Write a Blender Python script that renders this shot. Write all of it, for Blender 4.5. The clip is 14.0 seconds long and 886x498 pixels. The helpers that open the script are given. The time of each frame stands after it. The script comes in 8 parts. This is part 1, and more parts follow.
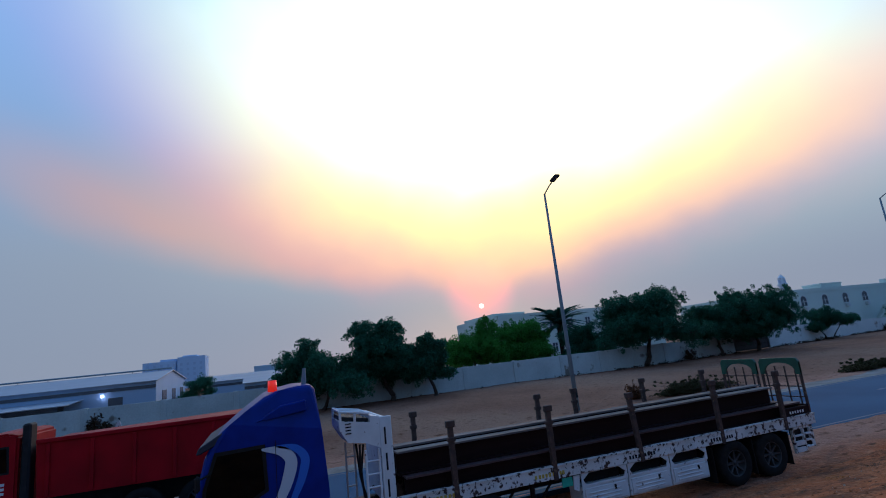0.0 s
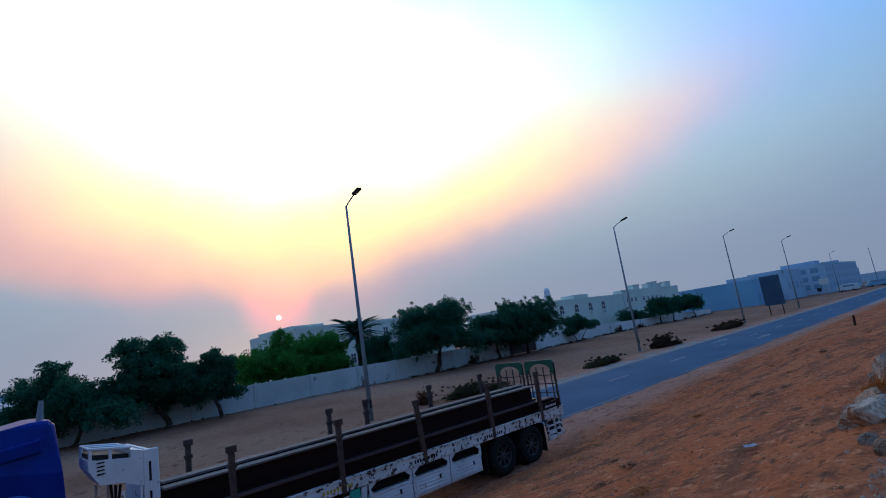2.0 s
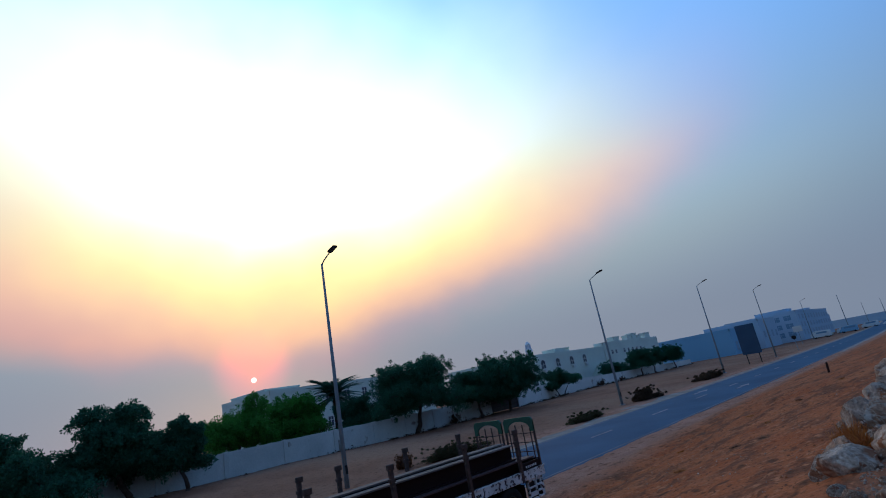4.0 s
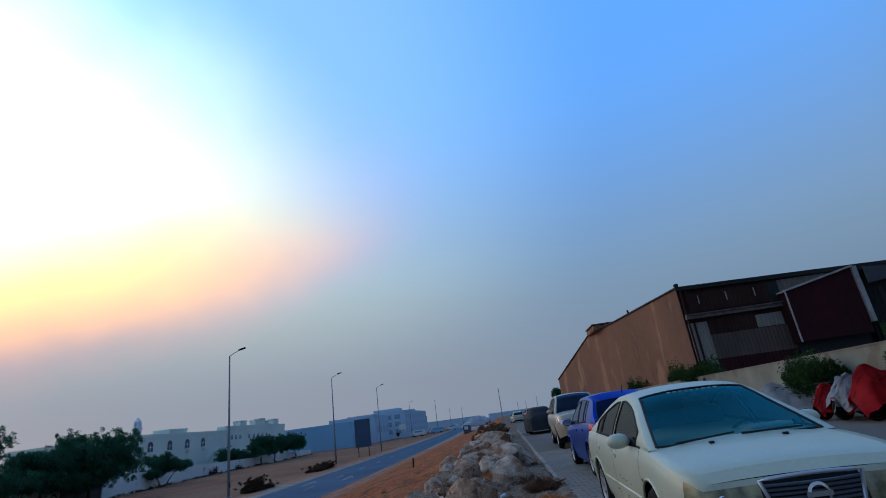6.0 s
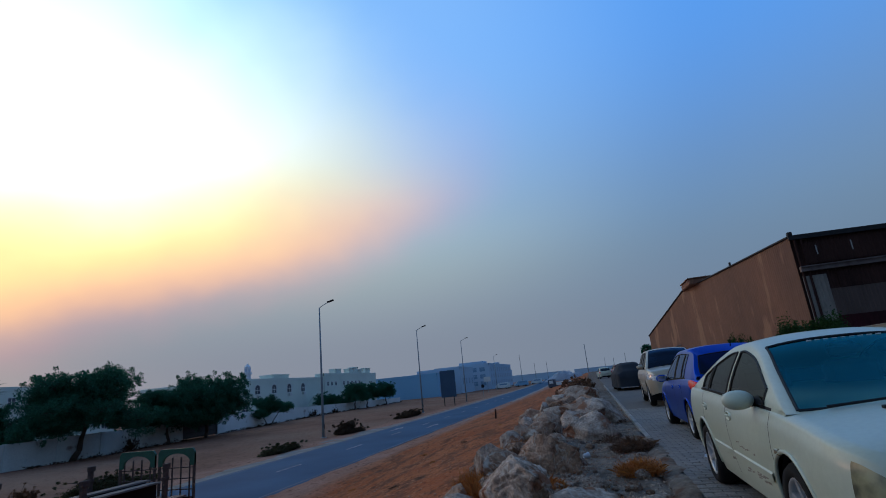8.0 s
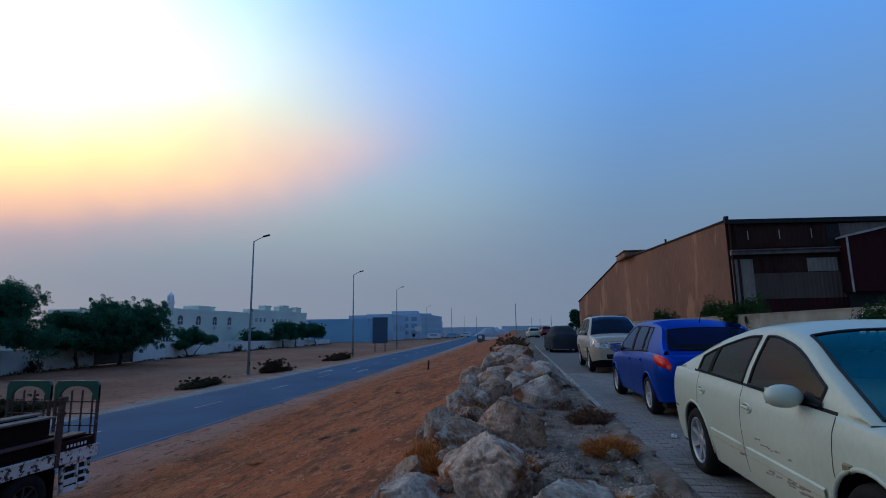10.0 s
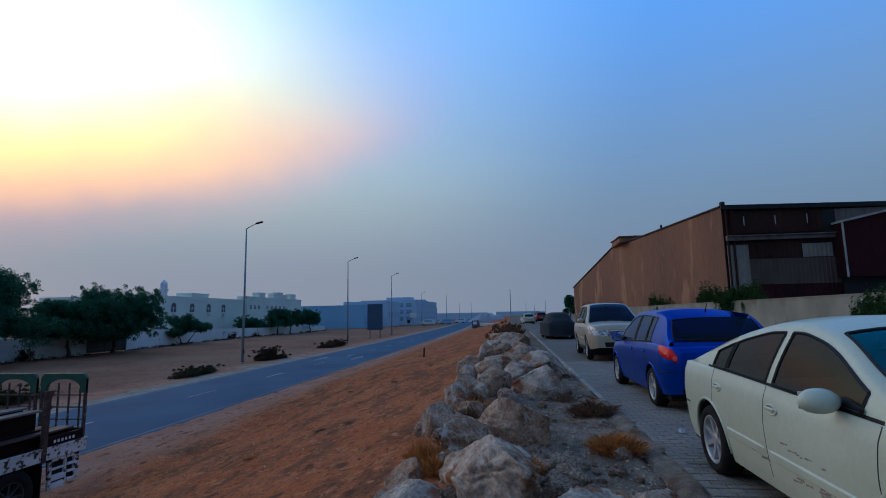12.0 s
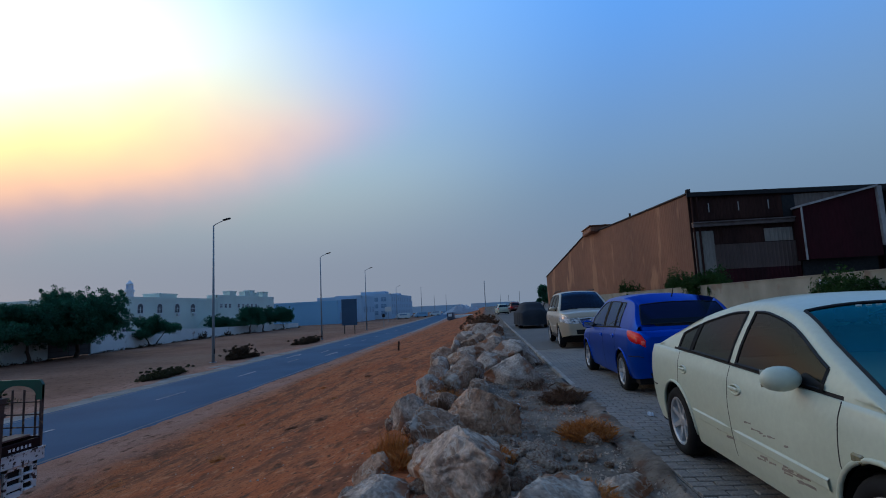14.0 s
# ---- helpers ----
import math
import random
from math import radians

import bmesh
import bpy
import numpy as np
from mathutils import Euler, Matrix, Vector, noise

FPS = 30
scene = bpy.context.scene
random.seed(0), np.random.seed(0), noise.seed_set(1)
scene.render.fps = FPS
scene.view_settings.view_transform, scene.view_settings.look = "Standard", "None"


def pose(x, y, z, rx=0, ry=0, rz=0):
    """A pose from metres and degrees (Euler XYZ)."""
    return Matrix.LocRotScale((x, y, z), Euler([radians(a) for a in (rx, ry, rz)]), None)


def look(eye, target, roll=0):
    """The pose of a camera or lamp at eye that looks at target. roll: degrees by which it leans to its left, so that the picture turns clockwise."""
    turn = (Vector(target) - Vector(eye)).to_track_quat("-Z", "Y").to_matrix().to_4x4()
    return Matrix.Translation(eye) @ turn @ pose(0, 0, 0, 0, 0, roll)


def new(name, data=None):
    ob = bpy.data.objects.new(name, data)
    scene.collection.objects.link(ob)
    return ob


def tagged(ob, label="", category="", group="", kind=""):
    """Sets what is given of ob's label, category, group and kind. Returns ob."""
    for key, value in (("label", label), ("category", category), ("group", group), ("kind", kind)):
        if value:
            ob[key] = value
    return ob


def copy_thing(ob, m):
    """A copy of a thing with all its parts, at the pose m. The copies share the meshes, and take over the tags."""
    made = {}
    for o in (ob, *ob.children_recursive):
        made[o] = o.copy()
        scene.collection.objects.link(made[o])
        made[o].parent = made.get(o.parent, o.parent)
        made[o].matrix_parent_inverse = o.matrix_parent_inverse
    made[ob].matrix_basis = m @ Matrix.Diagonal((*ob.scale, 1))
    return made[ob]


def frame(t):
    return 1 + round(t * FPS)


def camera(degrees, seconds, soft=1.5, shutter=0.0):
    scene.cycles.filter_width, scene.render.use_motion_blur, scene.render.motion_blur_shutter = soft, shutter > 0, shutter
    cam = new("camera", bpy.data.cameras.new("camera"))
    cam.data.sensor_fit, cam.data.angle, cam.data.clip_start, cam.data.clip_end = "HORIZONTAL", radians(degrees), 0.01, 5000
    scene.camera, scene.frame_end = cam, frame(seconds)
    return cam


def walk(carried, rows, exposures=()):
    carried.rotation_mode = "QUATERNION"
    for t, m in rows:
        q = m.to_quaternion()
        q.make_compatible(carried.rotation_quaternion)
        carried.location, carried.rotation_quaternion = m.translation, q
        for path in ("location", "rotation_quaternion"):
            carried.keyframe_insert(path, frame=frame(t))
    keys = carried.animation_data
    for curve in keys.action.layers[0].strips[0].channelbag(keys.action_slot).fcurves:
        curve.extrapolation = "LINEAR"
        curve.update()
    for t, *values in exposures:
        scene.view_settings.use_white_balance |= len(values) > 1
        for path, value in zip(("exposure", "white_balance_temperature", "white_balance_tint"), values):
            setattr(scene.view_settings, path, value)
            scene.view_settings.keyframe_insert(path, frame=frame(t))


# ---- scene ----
cam = camera(82.3, 14.0, soft=1.0)
PATH = [
    (0, (1.15, -0.859, 1.385), (-0.679, -0.161, 1.792), -6.2),
    (0.5, (1.209, -0.85, 1.388), (-0.498, 0.119, 1.77), -6.8),
    (1, (1.269, -0.847, 1.369), (-0.188, 0.481, 1.707), -6.5),
    (1.5, (1.246, -0.84, 1.399), (-0.195, 0.506, 1.733), -7.9),
    (2, (1.273, -0.776, 1.414), (-0.16, 0.575, 1.764), -8.6),
    (2.5, (1.301, -0.703, 1.403), (-0.152, 0.623, 1.765), -10.9),
    (2.7, (1.338, -0.701, 1.413), (-0.123, 0.617, 1.772), -11.6),
    (4.8, (1.455, -0.585, 1.36), (0.617, 1.067, 2.114), -12),
    (5, (1.496, -0.546, 1.345), (0.966, 1.239, 2.075), -10.5),
    (5.5, (1.519, -0.614, 1.357), (1.243, 1.252, 2.022), -7.2),
    (6, (1.647, -0.464, 1.353), (1.509, 1.425, 1.996), -7.7),
    (6.5, (1.66, -0.298, 1.334), (1.704, 1.601, 1.957), -8.4),
    (7, (1.683, 0.128, 1.321), (1.729, 2.026, 1.949), -8.1),
    (7.5, (1.758, 0.592, 1.271), (1.427, 2.466, 1.888), -6.4),
    (8, (1.681, 0.58, 1.286), (1.198, 2.45, 1.802), -5.7),
    (8.5, (1.479, 0.965, 1.336), (1.056, 2.867, 1.787), -3.1),
    (8.7, (1.338, 0.909, 1.397), (0.989, 2.826, 1.849), -0.9),
    (10.8, (0.991, 1.852, 1.41), (0.727, 3.821, 1.635), -1.3),
    (11, (0.962, 1.861, 1.426), (0.568, 3.809, 1.652), -1.8),
    (11.5, (0.97, 1.873, 1.469), (0.52, 3.804, 1.731), -1.2),
    (12, (0.976, 1.809, 1.491), (0.719, 3.775, 1.75), -1.1),
    (12.5, (0.995, 1.855, 1.487), (0.817, 3.831, 1.739), -1.6),
    (13, (0.991, 1.884, 1.476), (0.826, 3.862, 1.718), -2.3),
    (13.5, (1.005, 1.898, 1.476), (0.84, 3.877, 1.714), -2.7),
    (14, (1.05, 1.935, 1.463), (0.894, 3.915, 1.691), -2.8),
]
walk(cam, [(t, look(eye, target, roll)) for t, eye, target, roll in PATH],
     [(0.0, 0.09, 6020, 10), (1.0, 0.09, 5780, 10), (2.5, 0.13, 5930, 10), (4.8, -0.2, 6300, 10), (5.2, -0.13, 6400, 10), (5.6, 0.05, 6550, 10), (7.0, 0.18, 6600, 10),
      (8.0, -0.15, 6400, 10), (8.6, -0.06, 6300, 10), (11.0, -0.06, 6150, 10), (12.0, 0.0, 6250, 10), (14.0, 0.02, 6350, 10)])

# ---- sky, sun ----
SUN_AZ, SUN_EL = 65.5, 4.9          # degrees left of +y, degrees above the horizon
world = bpy.data.worlds.new("dusk_sky")
scene.world = world
world.use_nodes = True
wt = world.node_tree
wt.nodes.clear()


def wnode(kind, **kw):
    n = wt.nodes.new(kind)
    for k, v in kw.items():
        if k == "op":
            n.operation = v
        elif k == "ins":
            for i, val in v.items():
                if isinstance(val, bpy.types.NodeSocket):
                    wt.links.new(val, n.inputs[i])
                else:
                    n.inputs[i].default_value = val
    return n


def wmath(op, a, b=0.0, c=0.0):
    return wnode("ShaderNodeMath", op=op, ins={0: a, 1: b, 2: c}).outputs[0]


def wdot(vec, d):
    return wnode("ShaderNodeVectorMath", op="DOT_PRODUCT", ins={0: vec, 1: d}).outputs["Value"]


def wramp(value, lo, hi):
    n = wt.nodes.new("ShaderNodeMapRange")
    n.interpolation_type = "SMOOTHSTEP"
    wt.links.new(value, n.inputs["Value"])
    n.inputs["From Min"].default_value, n.inputs["From Max"].default_value = lo, hi
    n.inputs["To Min"].default_value, n.inputs["To Max"].default_value = 0.0, 1.0
    return n.outputs["Result"]


def wmix(f, a, b):
    n = wt.nodes.new("ShaderNodeMix")
    n.data_type = "RGBA"
    for sock, val in ((n.inputs[0], f), (n.inputs[6], a), (n.inputs[7], b)):
        if isinstance(val, bpy.types.NodeSocket):
            wt.links.new(val, sock)
        else:
            sock.default_value = val
    return n.outputs[2]


def heading(az, el):
    a, e = radians(az), radians(el)
    return (-math.sin(a) * math.cos(e), math.cos(a) * math.cos(e), math.sin(e))


sky_dir = wnode("ShaderNodeTexCoord").outputs["Generated"]
up = wdot(sky_dir, (0, 0, 1))
GLOW_AZ = 61.0
across = wdot(sky_dir, (-math.sin(radians(GLOW_AZ - 90)), math.cos(radians(GLOW_AZ - 90)), 0))
toward = wdot(sky_dir, heading(GLOW_AZ, 0))
# thin uneven haze bends the edges of the glow
haze = wnode("ShaderNodeTexNoise", ins={"Vector": sky_dir, "Scale": 2.2, "Detail": 3.0}).outputs["Fac"]
wob = wmath("MULTIPLY_ADD", haze, 0.16, -0.08)
streak_map = wnode("ShaderNodeMapping", ins={"Vector": sky_dir, "Scale": (6.0, 6.0, 9.0)}).outputs[0]
streaks = wnode("ShaderNodeTexNoise", ins={"Vector": streak_map, "Scale": 1.0, "Detail": 3.0, "Roughness": 0.5}).outputs["Fac"]
wob = wmath("ADD", wob, wmath("MULTIPLY_ADD", streaks, 0.06, -0.03))


def glow(cz, rx, rz, lo, hi):
    """One colour's share of the bright haze round the sun: an ellipse high over it with soft edges."""
    # the bright haze leans: its upper part draws back from the open side
    u = wmath("DIVIDE", wmath("MULTIPLY_ADD", wmath("MAXIMUM", wmath("SUBTRACT", up, cz - 0.08), 0.0), 0.40, across), rx)
    u = wmath("MAXIMUM", u, wmath("MULTIPLY", u, -1.25))
    v = wmath("DIVIDE", wmath("SUBTRACT", wmath("ADD", up, wob), cz), rz)
    v = wmath("MAXIMUM", v, wmath("MULTIPLY", v, -1.09))
    r = wmath("SQRT", wmath("ADD", wmath("MULTIPLY", u, u), wmath("MULTIPLY", v, v)))
    return wmath("MULTIPLY", wramp(r, hi, lo), wramp(toward, 0.0, 0.25))


glow_rgb = wnode("ShaderNodeCombineColor", ins={0: glow(0.43, 0.635, 0.305, 0.42, 1.29),
                                                1: glow(0.465, 0.580, 0.295, 0.40, 1.30),
                                                2: glow(0.51, 0.450, 0.245, 0.37, 1.29)}).outputs[0]
veil = wramp(wdot(sky_dir, heading(46, 24)), math.cos(radians(58)), math.cos(radians(20)))
veil = wmath("MULTIPLY", veil, wramp(up, 0.06, 0.30))
veil_rgb = wmix(veil, (0, 0, 0, 1), (0.15, 0.19, 0.13, 1))
low = wmix(wramp(wdot(sky_dir, heading(SUN_AZ, 0)), -0.3, 0.9), (0.140, 0.212, 0.310, 1), (0.245, 0.285, 0.365, 1))
mid = wmix(wramp(wdot(sky_dir, heading(SUN_AZ, 0)), 0.2, 0.9), (0.175, 0.290, 0.440, 1), (0.285, 0.330, 0.395, 1))
high = wmix(wramp(across, -0.15, -0.60), (0.110, 0.370, 0.950, 1), (0.24, 0.42, 0.74, 1))
base = wmix(wramp(up, 0.04, 0.30), low, mid)
base = wmix(wramp(up, 0.18, 0.62), base, high)
base = wmix(wramp(up, 0.72, 0.95), base, (0.095, 0.165, 0.35, 1))
away = wramp(wdot(sky_dir, heading(GLOW_AZ, 0)), -0.15, -0.65)
base = wmix(away, base, wmix(wramp(up, 0.0, 0.5), (0.140, 0.212, 0.320, 1), (0.115, 0.200, 0.360, 1)))
dark = wmix(wramp(up, -0.12, 0.0), (0.10, 0.08, 0.07, 1), base)
# peach skirt of the glow, drawn down to a point over the sun
aside = wdot(sky_dir, (-math.sin(radians(SUN_AZ - 90)), math.cos(radians(SUN_AZ - 90)), 0))
dip = wmath("MULTIPLY", wmath("POWER", wramp(wmath("ABSOLUTE", aside), 0.17, -0.05), 2.2), 0.085)
wu = wmath("DIVIDE", aside, 0.75)
wv = wmath("DIVIDE", wmath("SUBTRACT", wmath("ADD", wmath("ADD", up, wmath("MULTIPLY", wob, 0.6)), dip), 0.40), 0.262)
wr_ = wmath("SQRT", wmath("ADD", wmath("MULTIPLY", wu, wu), wmath("MULTIPLY", wv, wv)))
warm = wmath("MULTIPLY", wramp(wr_, 1.07, 0.84), wramp(toward, 0.0, 0.25))
dark = wmix(wmath("MULTIPLY", wmath("MULTIPLY", warm, wramp(up, 0.44, 0.25)), 0.80), dark, (0.59, 0.340, 0.305, 1))
disc = wramp(wdot(sky_dir, heading(SUN_AZ, SUN_EL)), math.cos(radians(0.31)), math.cos(radians(0.22)))
halo = wramp(wdot(sky_dir, heading(SUN_AZ, SUN_EL + 1.2)), math.cos(radians(5.0)), 1.0)
rose = wnode("ShaderNodeCombineColor", ins={0: wmath("MULTIPLY", wmath("POWER", halo, 1.8), 0.40), 1: wmath("MULTIPLY", halo, 0.03), 2: wmath("MULTIPLY", halo, 0.03)}).outputs[0]
sun_rgb = wmix(disc, (0, 0, 0, 1), (1.8, 0.95, 0.85, 1))


def wadd(a, b, f=1.0):
    n = wt.nodes.new("ShaderNodeMix")
    n.data_type, n.blend_type = "RGBA", "ADD"
    n.inputs[0].default_value = f
    wt.links.new(a, n.inputs[6]), wt.links.new(b, n.inputs[7])
    return n.outputs[2]


air = wnode("ShaderNodeTexSky")
air.sky_type, air.sun_disc = "NISHITA", False
air.sun_elevation, air.sun_rotation = radians(SUN_EL), radians(-SUN_AZ)
air.dust_density = 1.5
painted = wadd(wadd(wadd(wadd(dark, veil_rgb), glow_rgb, 1.0), rose), sun_rgb)
bg_air = wnode("ShaderNodeBackground", ins={"Color": air.outputs[0], "Strength": 0.004})
bg_haze = wnode("ShaderNodeBackground", ins={"Color": painted, "Strength": 1.0})
wout = wnode("ShaderNodeOutputWorld")
wsum = wnode("ShaderNodeAddShader", ins={0: bg_air.outputs[0], 1: bg_haze.outputs[0]})
wt.links.new(wsum.outputs[0], wout.inputs[0])

sun = new("sun", bpy.data.lights.new("sun", "SUN"))
sun.data.energy, sun.data.angle, sun.data.color = 0.3, radians(12), (1.0, 0.62, 0.45)
sun.matrix_world = look(heading(SUN_AZ, SUN_EL), (0, 0, 0))

# ---- materials ----


def mat(name, color, rough=0.6, metal=0.0, second=None, scale=3.0, amount=1.0, grain=0.0, grain_scale=60.0, bump=0.0, bump_scale=40.0, coat=0.0, spots=None, spot_scale=2.0, spot_at=0.62, vary=0.0, stretch=(1, 1, 1), emit=None, spec=None):
    """A painted, mineral or metal surface: two-scale colour noise, spots of wear or dirt, and fine relief."""
    m = bpy.data.materials.new(name)
    m.use_nodes = True
    t = m.node_tree
    b = t.nodes["Principled BSDF"]
    b.inputs["Roughness"].default_value, b.inputs["Metallic"].default_value = rough, metal
    if coat:
        b.inputs["Coat Weight"].default_value, b.inputs["Coat Roughness"].default_value = coat, 0.06
    if spec is not None:
        b.inputs["Specular IOR Level"].default_value = spec
    pos = t.nodes.new("ShaderNodeTexCoord")
    mp = t.nodes.new("ShaderNodeMapping")
    mp.inputs["Scale"].default_value = stretch
    t.links.new(pos.outputs["Object"], mp.inputs["Vector"])

    def noise_fac(sc, detail=4.0, lo=0.35, hi=0.65):
        n = t.nodes.new("ShaderNodeTexNoise")
        n.inputs["Scale"].default_value, n.inputs["Detail"].default_value = sc, detail
        t.links.new(mp.outputs[0], n.inputs["Vector"])
        r = t.nodes.new("ShaderNodeMapRange")
        r.inputs["From Min"].default_value, r.inputs["From Max"].default_value = lo, hi
        t.links.new(n.outputs["Fac"], r.inputs["Value"])
        return r.outputs[0], n.outputs["Fac"]

    def mixc(f, a, c, blend="MIX"):
        n = t.nodes.new("ShaderNodeMix")
        n.data_type, n.blend_type = "RGBA", blend
        for sock, val in ((n.inputs[0], f), (n.inputs[6], a), (n.inputs[7], c)):
            if isinstance(val, bpy.types.NodeSocket):
                t.links.new(val, sock)
            else:
                sock.default_value = val
        return n.outputs[2]

    def c4(c):
        return (*c, 1.0)

    col = c4(color)
    if second:
        f, _ = noise_fac(scale)
        if amount < 1:
            k = t.nodes.new("ShaderNodeMath")
            k.operation, k.inputs[1].default_value = "MULTIPLY", amount
            t.links.new(f, k.inputs[0])
            f = k.outputs[0]
        col = mixc(f, col, c4(second))
    if grain:
        _, g = noise_fac(grain_scale, 6.0)
        r = t.nodes.new("ShaderNodeMapRange")
        r.inputs["From Min"].default_value, r.inputs["From Max"].default_value = 0.25, 0.75
        r.inputs["To Min"].default_value, r.inputs["To Max"].default_value = 1 - grain, 1 + grain
        t.links.new(g, r.inputs["Value"])
        cc = t.nodes.new("ShaderNodeCombineColor")
        for i in range(3):
            t.links.new(r.outputs[0], cc.inputs[i])
        col = mixc(1.0, col, cc.outputs[0], "MULTIPLY")
    if spots:
        f, _ = noise_fac(spot_scale, 8.0, spot_at, spot_at + 0.06)
        col = mixc(f, col, c4(spots))
    if vary:
        oi = t.nodes.new("ShaderNodeObjectInfo")
        r = t.nodes.new("ShaderNodeMapRange")
        r.inputs["To Min"].default_value, r.inputs["To Max"].default_value = 1 - vary, 1 + vary
        t.links.new(oi.outputs["Random"], r.inputs["Value"])
        cc = t.nodes.new("ShaderNodeCombineColor")
        for i in range(3):
            t.links.new(r.outputs[0], cc.inputs[i])
        col = mixc(1.0, col, cc.outputs[0], "MULTIPLY")
    if isinstance(col, bpy.types.NodeSocket):
        t.links.new(col, b.inputs["Base Color"])
    else:
        b.inputs["Base Color"].default_value = col
    if bump:
        n = t.nodes.new("ShaderNodeTexNoise")
        n.inputs["Scale"].default_value, n.inputs["Detail"].default_value = bump_scale, 6.0
        t.links.new(mp.outputs[0], n.inputs["Vector"])
        bp = t.nodes.new("ShaderNodeBump")
        bp.inputs["Strength"].default_value, bp.inputs["Distance"].default_value = min(1.0, bump), 0.05 * bump
        t.links.new(n.outputs["Fac"], bp.inputs["Height"])
        t.links.new(bp.outputs[0], b.inputs["Normal"])
    if emit:
        b.inputs["Emission Color"].default_value = c4(emit[:3])
        b.inputs["Emission Strength"].default_value = emit[3]
    return m


def glass(name, tint, gloss=0.03, sheen=(0.9, 0.9, 0.9), ior=1.5):
    """A tinted pane: see-through colour with a clear reflection."""
    m = bpy.data.materials.new(name)
    m.use_nodes = True
    t = m.node_tree
    t.nodes.remove(t.nodes["Principled BSDF"])
    tr = t.nodes.new("ShaderNodeBsdfTransparent")
    tr.inputs[0].default_value = (*tint, 1)
    gl = t.nodes.new("ShaderNodeBsdfGlossy")
    gl.inputs["Roughness"].default_value = gloss
    gl.inputs[0].default_value = (*sheen, 1)
    fr = t.nodes.new("ShaderNodeFresnel")
    fr.inputs["IOR"].default_value = ior
    mx = t.nodes.new("ShaderNodeMixShader")
    t.links.new(fr.outputs[0], mx.inputs[0])
    t.links.new(tr.outputs[0], mx.inputs[1])
    t.links.new(gl.outputs[0], mx.inputs[2])
    t.links.new(mx.outputs[0], t.nodes["Material Output"].inputs[0])
    return m


# Blue of the sky's reflection is mixed into the asphalt's base colour.
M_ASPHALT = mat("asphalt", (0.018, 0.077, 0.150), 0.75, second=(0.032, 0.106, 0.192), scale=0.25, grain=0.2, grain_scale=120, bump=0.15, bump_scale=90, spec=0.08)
M_PAINT = mat("road_paint", (0.27, 0.31, 0.36), 0.7, second=(0.09, 0.125, 0.17), scale=3.0, grain=0.1)
M_LOT = mat("dusty_paving", (0.140, 0.130, 0.125), 0.9, spec=0.1, second=(0.175, 0.158, 0.142), scale=0.3, grain=0.2, grain_scale=25, bump=0.3, bump_scale=30)
M_PAVER = mat("concrete_paver", (0.175, 0.158, 0.145), 0.9, spec=0.1, second=(0.225, 0.198, 0.175), scale=1.5, grain=0.28, grain_scale=40, bump=0.3, bump_scale=60, vary=0.2)
M_KERB = mat("worn_kerb", (0.42, 0.41, 0.40), 0.85, second=(0.28, 0.26, 0.25), scale=2.0, grain=0.15)
M_WALL = mat("weathered_render", (0.52, 0.585, 0.58), 0.9, second=(0.42, 0.48, 0.48), scale=0.4, grain=0.1, grain_scale=9, spots=(0.19, 0.17, 0.14), spot_scale=0.7, spot_at=0.64, bump=0.15)
M_WALLW = mat("white_render", (0.66, 0.71, 0.71), 0.9, second=(0.55, 0.60, 0.60), scale=0.3, grain=0.08, spots=(0.3, 0.27, 0.24), spot_scale=0.6, spot_at=0.65)
# Distance haze is mixed into the base colours of these far walls and panes.
M_BLUEGREY = mat("hazed_blue_cladding", (0.20, 0.43, 0.64), 0.85, second=(0.22, 0.46, 0.67), scale=0.1, grain=0.04)
M_BLUEFAR = mat("haze_blue_concrete", (0.36, 0.53, 0.68), 0.95, second=(0.40, 0.56, 0.71), scale=0.05)
M_FARTOWER = mat("haze_blue_tower_concrete", (0.52, 0.66, 0.86), 0.95, second=(0.55, 0.69, 0.89), scale=0.03)
M_PANE_HAZE = mat("haze_paled_pane", (0.16, 0.29, 0.44), 0.4)
M_PANE_FAR = mat("dark_window_pane", (0.07, 0.085, 0.11), 0.25)
M_ROOFSHEET = mat("pale_roof_sheet", (0.36, 0.40, 0.46), 0.6, second=(0.30, 0.34, 0.40), scale=0.15, stretch=(1, 0.2, 1))
M_RUST = mat("rusted_cladding", (0.21, 0.098, 0.058), 0.85, second=(0.155, 0.075, 0.048), scale=0.25, grain=0.18, grain_scale=4, spots=(0.30, 0.155, 0.09), spot_scale=0.5, spot_at=0.58, stretch=(1, 1, 0.25), bump=0.1)
M_RUSTDARK = mat("dark_maroon_sheet", (0.050, 0.011, 0.015), 0.85, spec=0.1, second=(0.030, 0.012, 0.013), scale=0.5, grain=0.2, grain_scale=6, stretch=(1, 1, 0.2))
M_GREYSHEET = mat("grey_sheet", (0.27, 0.235, 0.20), 0.8, second=(0.17, 0.145, 0.125), scale=0.8, grain=0.15, grain_scale=8, stretch=(1, 1, 0.25))
M_BROWNSHEET = mat("brown_sheet", (0.055, 0.026, 0.021), 0.85, spec=0.1, second=(0.032, 0.016, 0.014), scale=0.6, grain=0.2, grain_scale=8, stretch=(1, 1, 0.2))
M_ORANGE = mat("orange_rust_roof", (0.78, 0.16, 0.03), 0.85, second=(0.55, 0.11, 0.03), scale=0.3, grain=0.15)
M_POLE = mat("galvanised_pole", (0.25, 0.31, 0.35), 0.65, metal=0.1, second=(0.19, 0.24, 0.28), scale=2.0)
M_DARK = mat("dark_metal", (0.014, 0.015, 0.017), 0.6, second=(0.022, 0.022, 0.024), scale=6, spec=0.2)
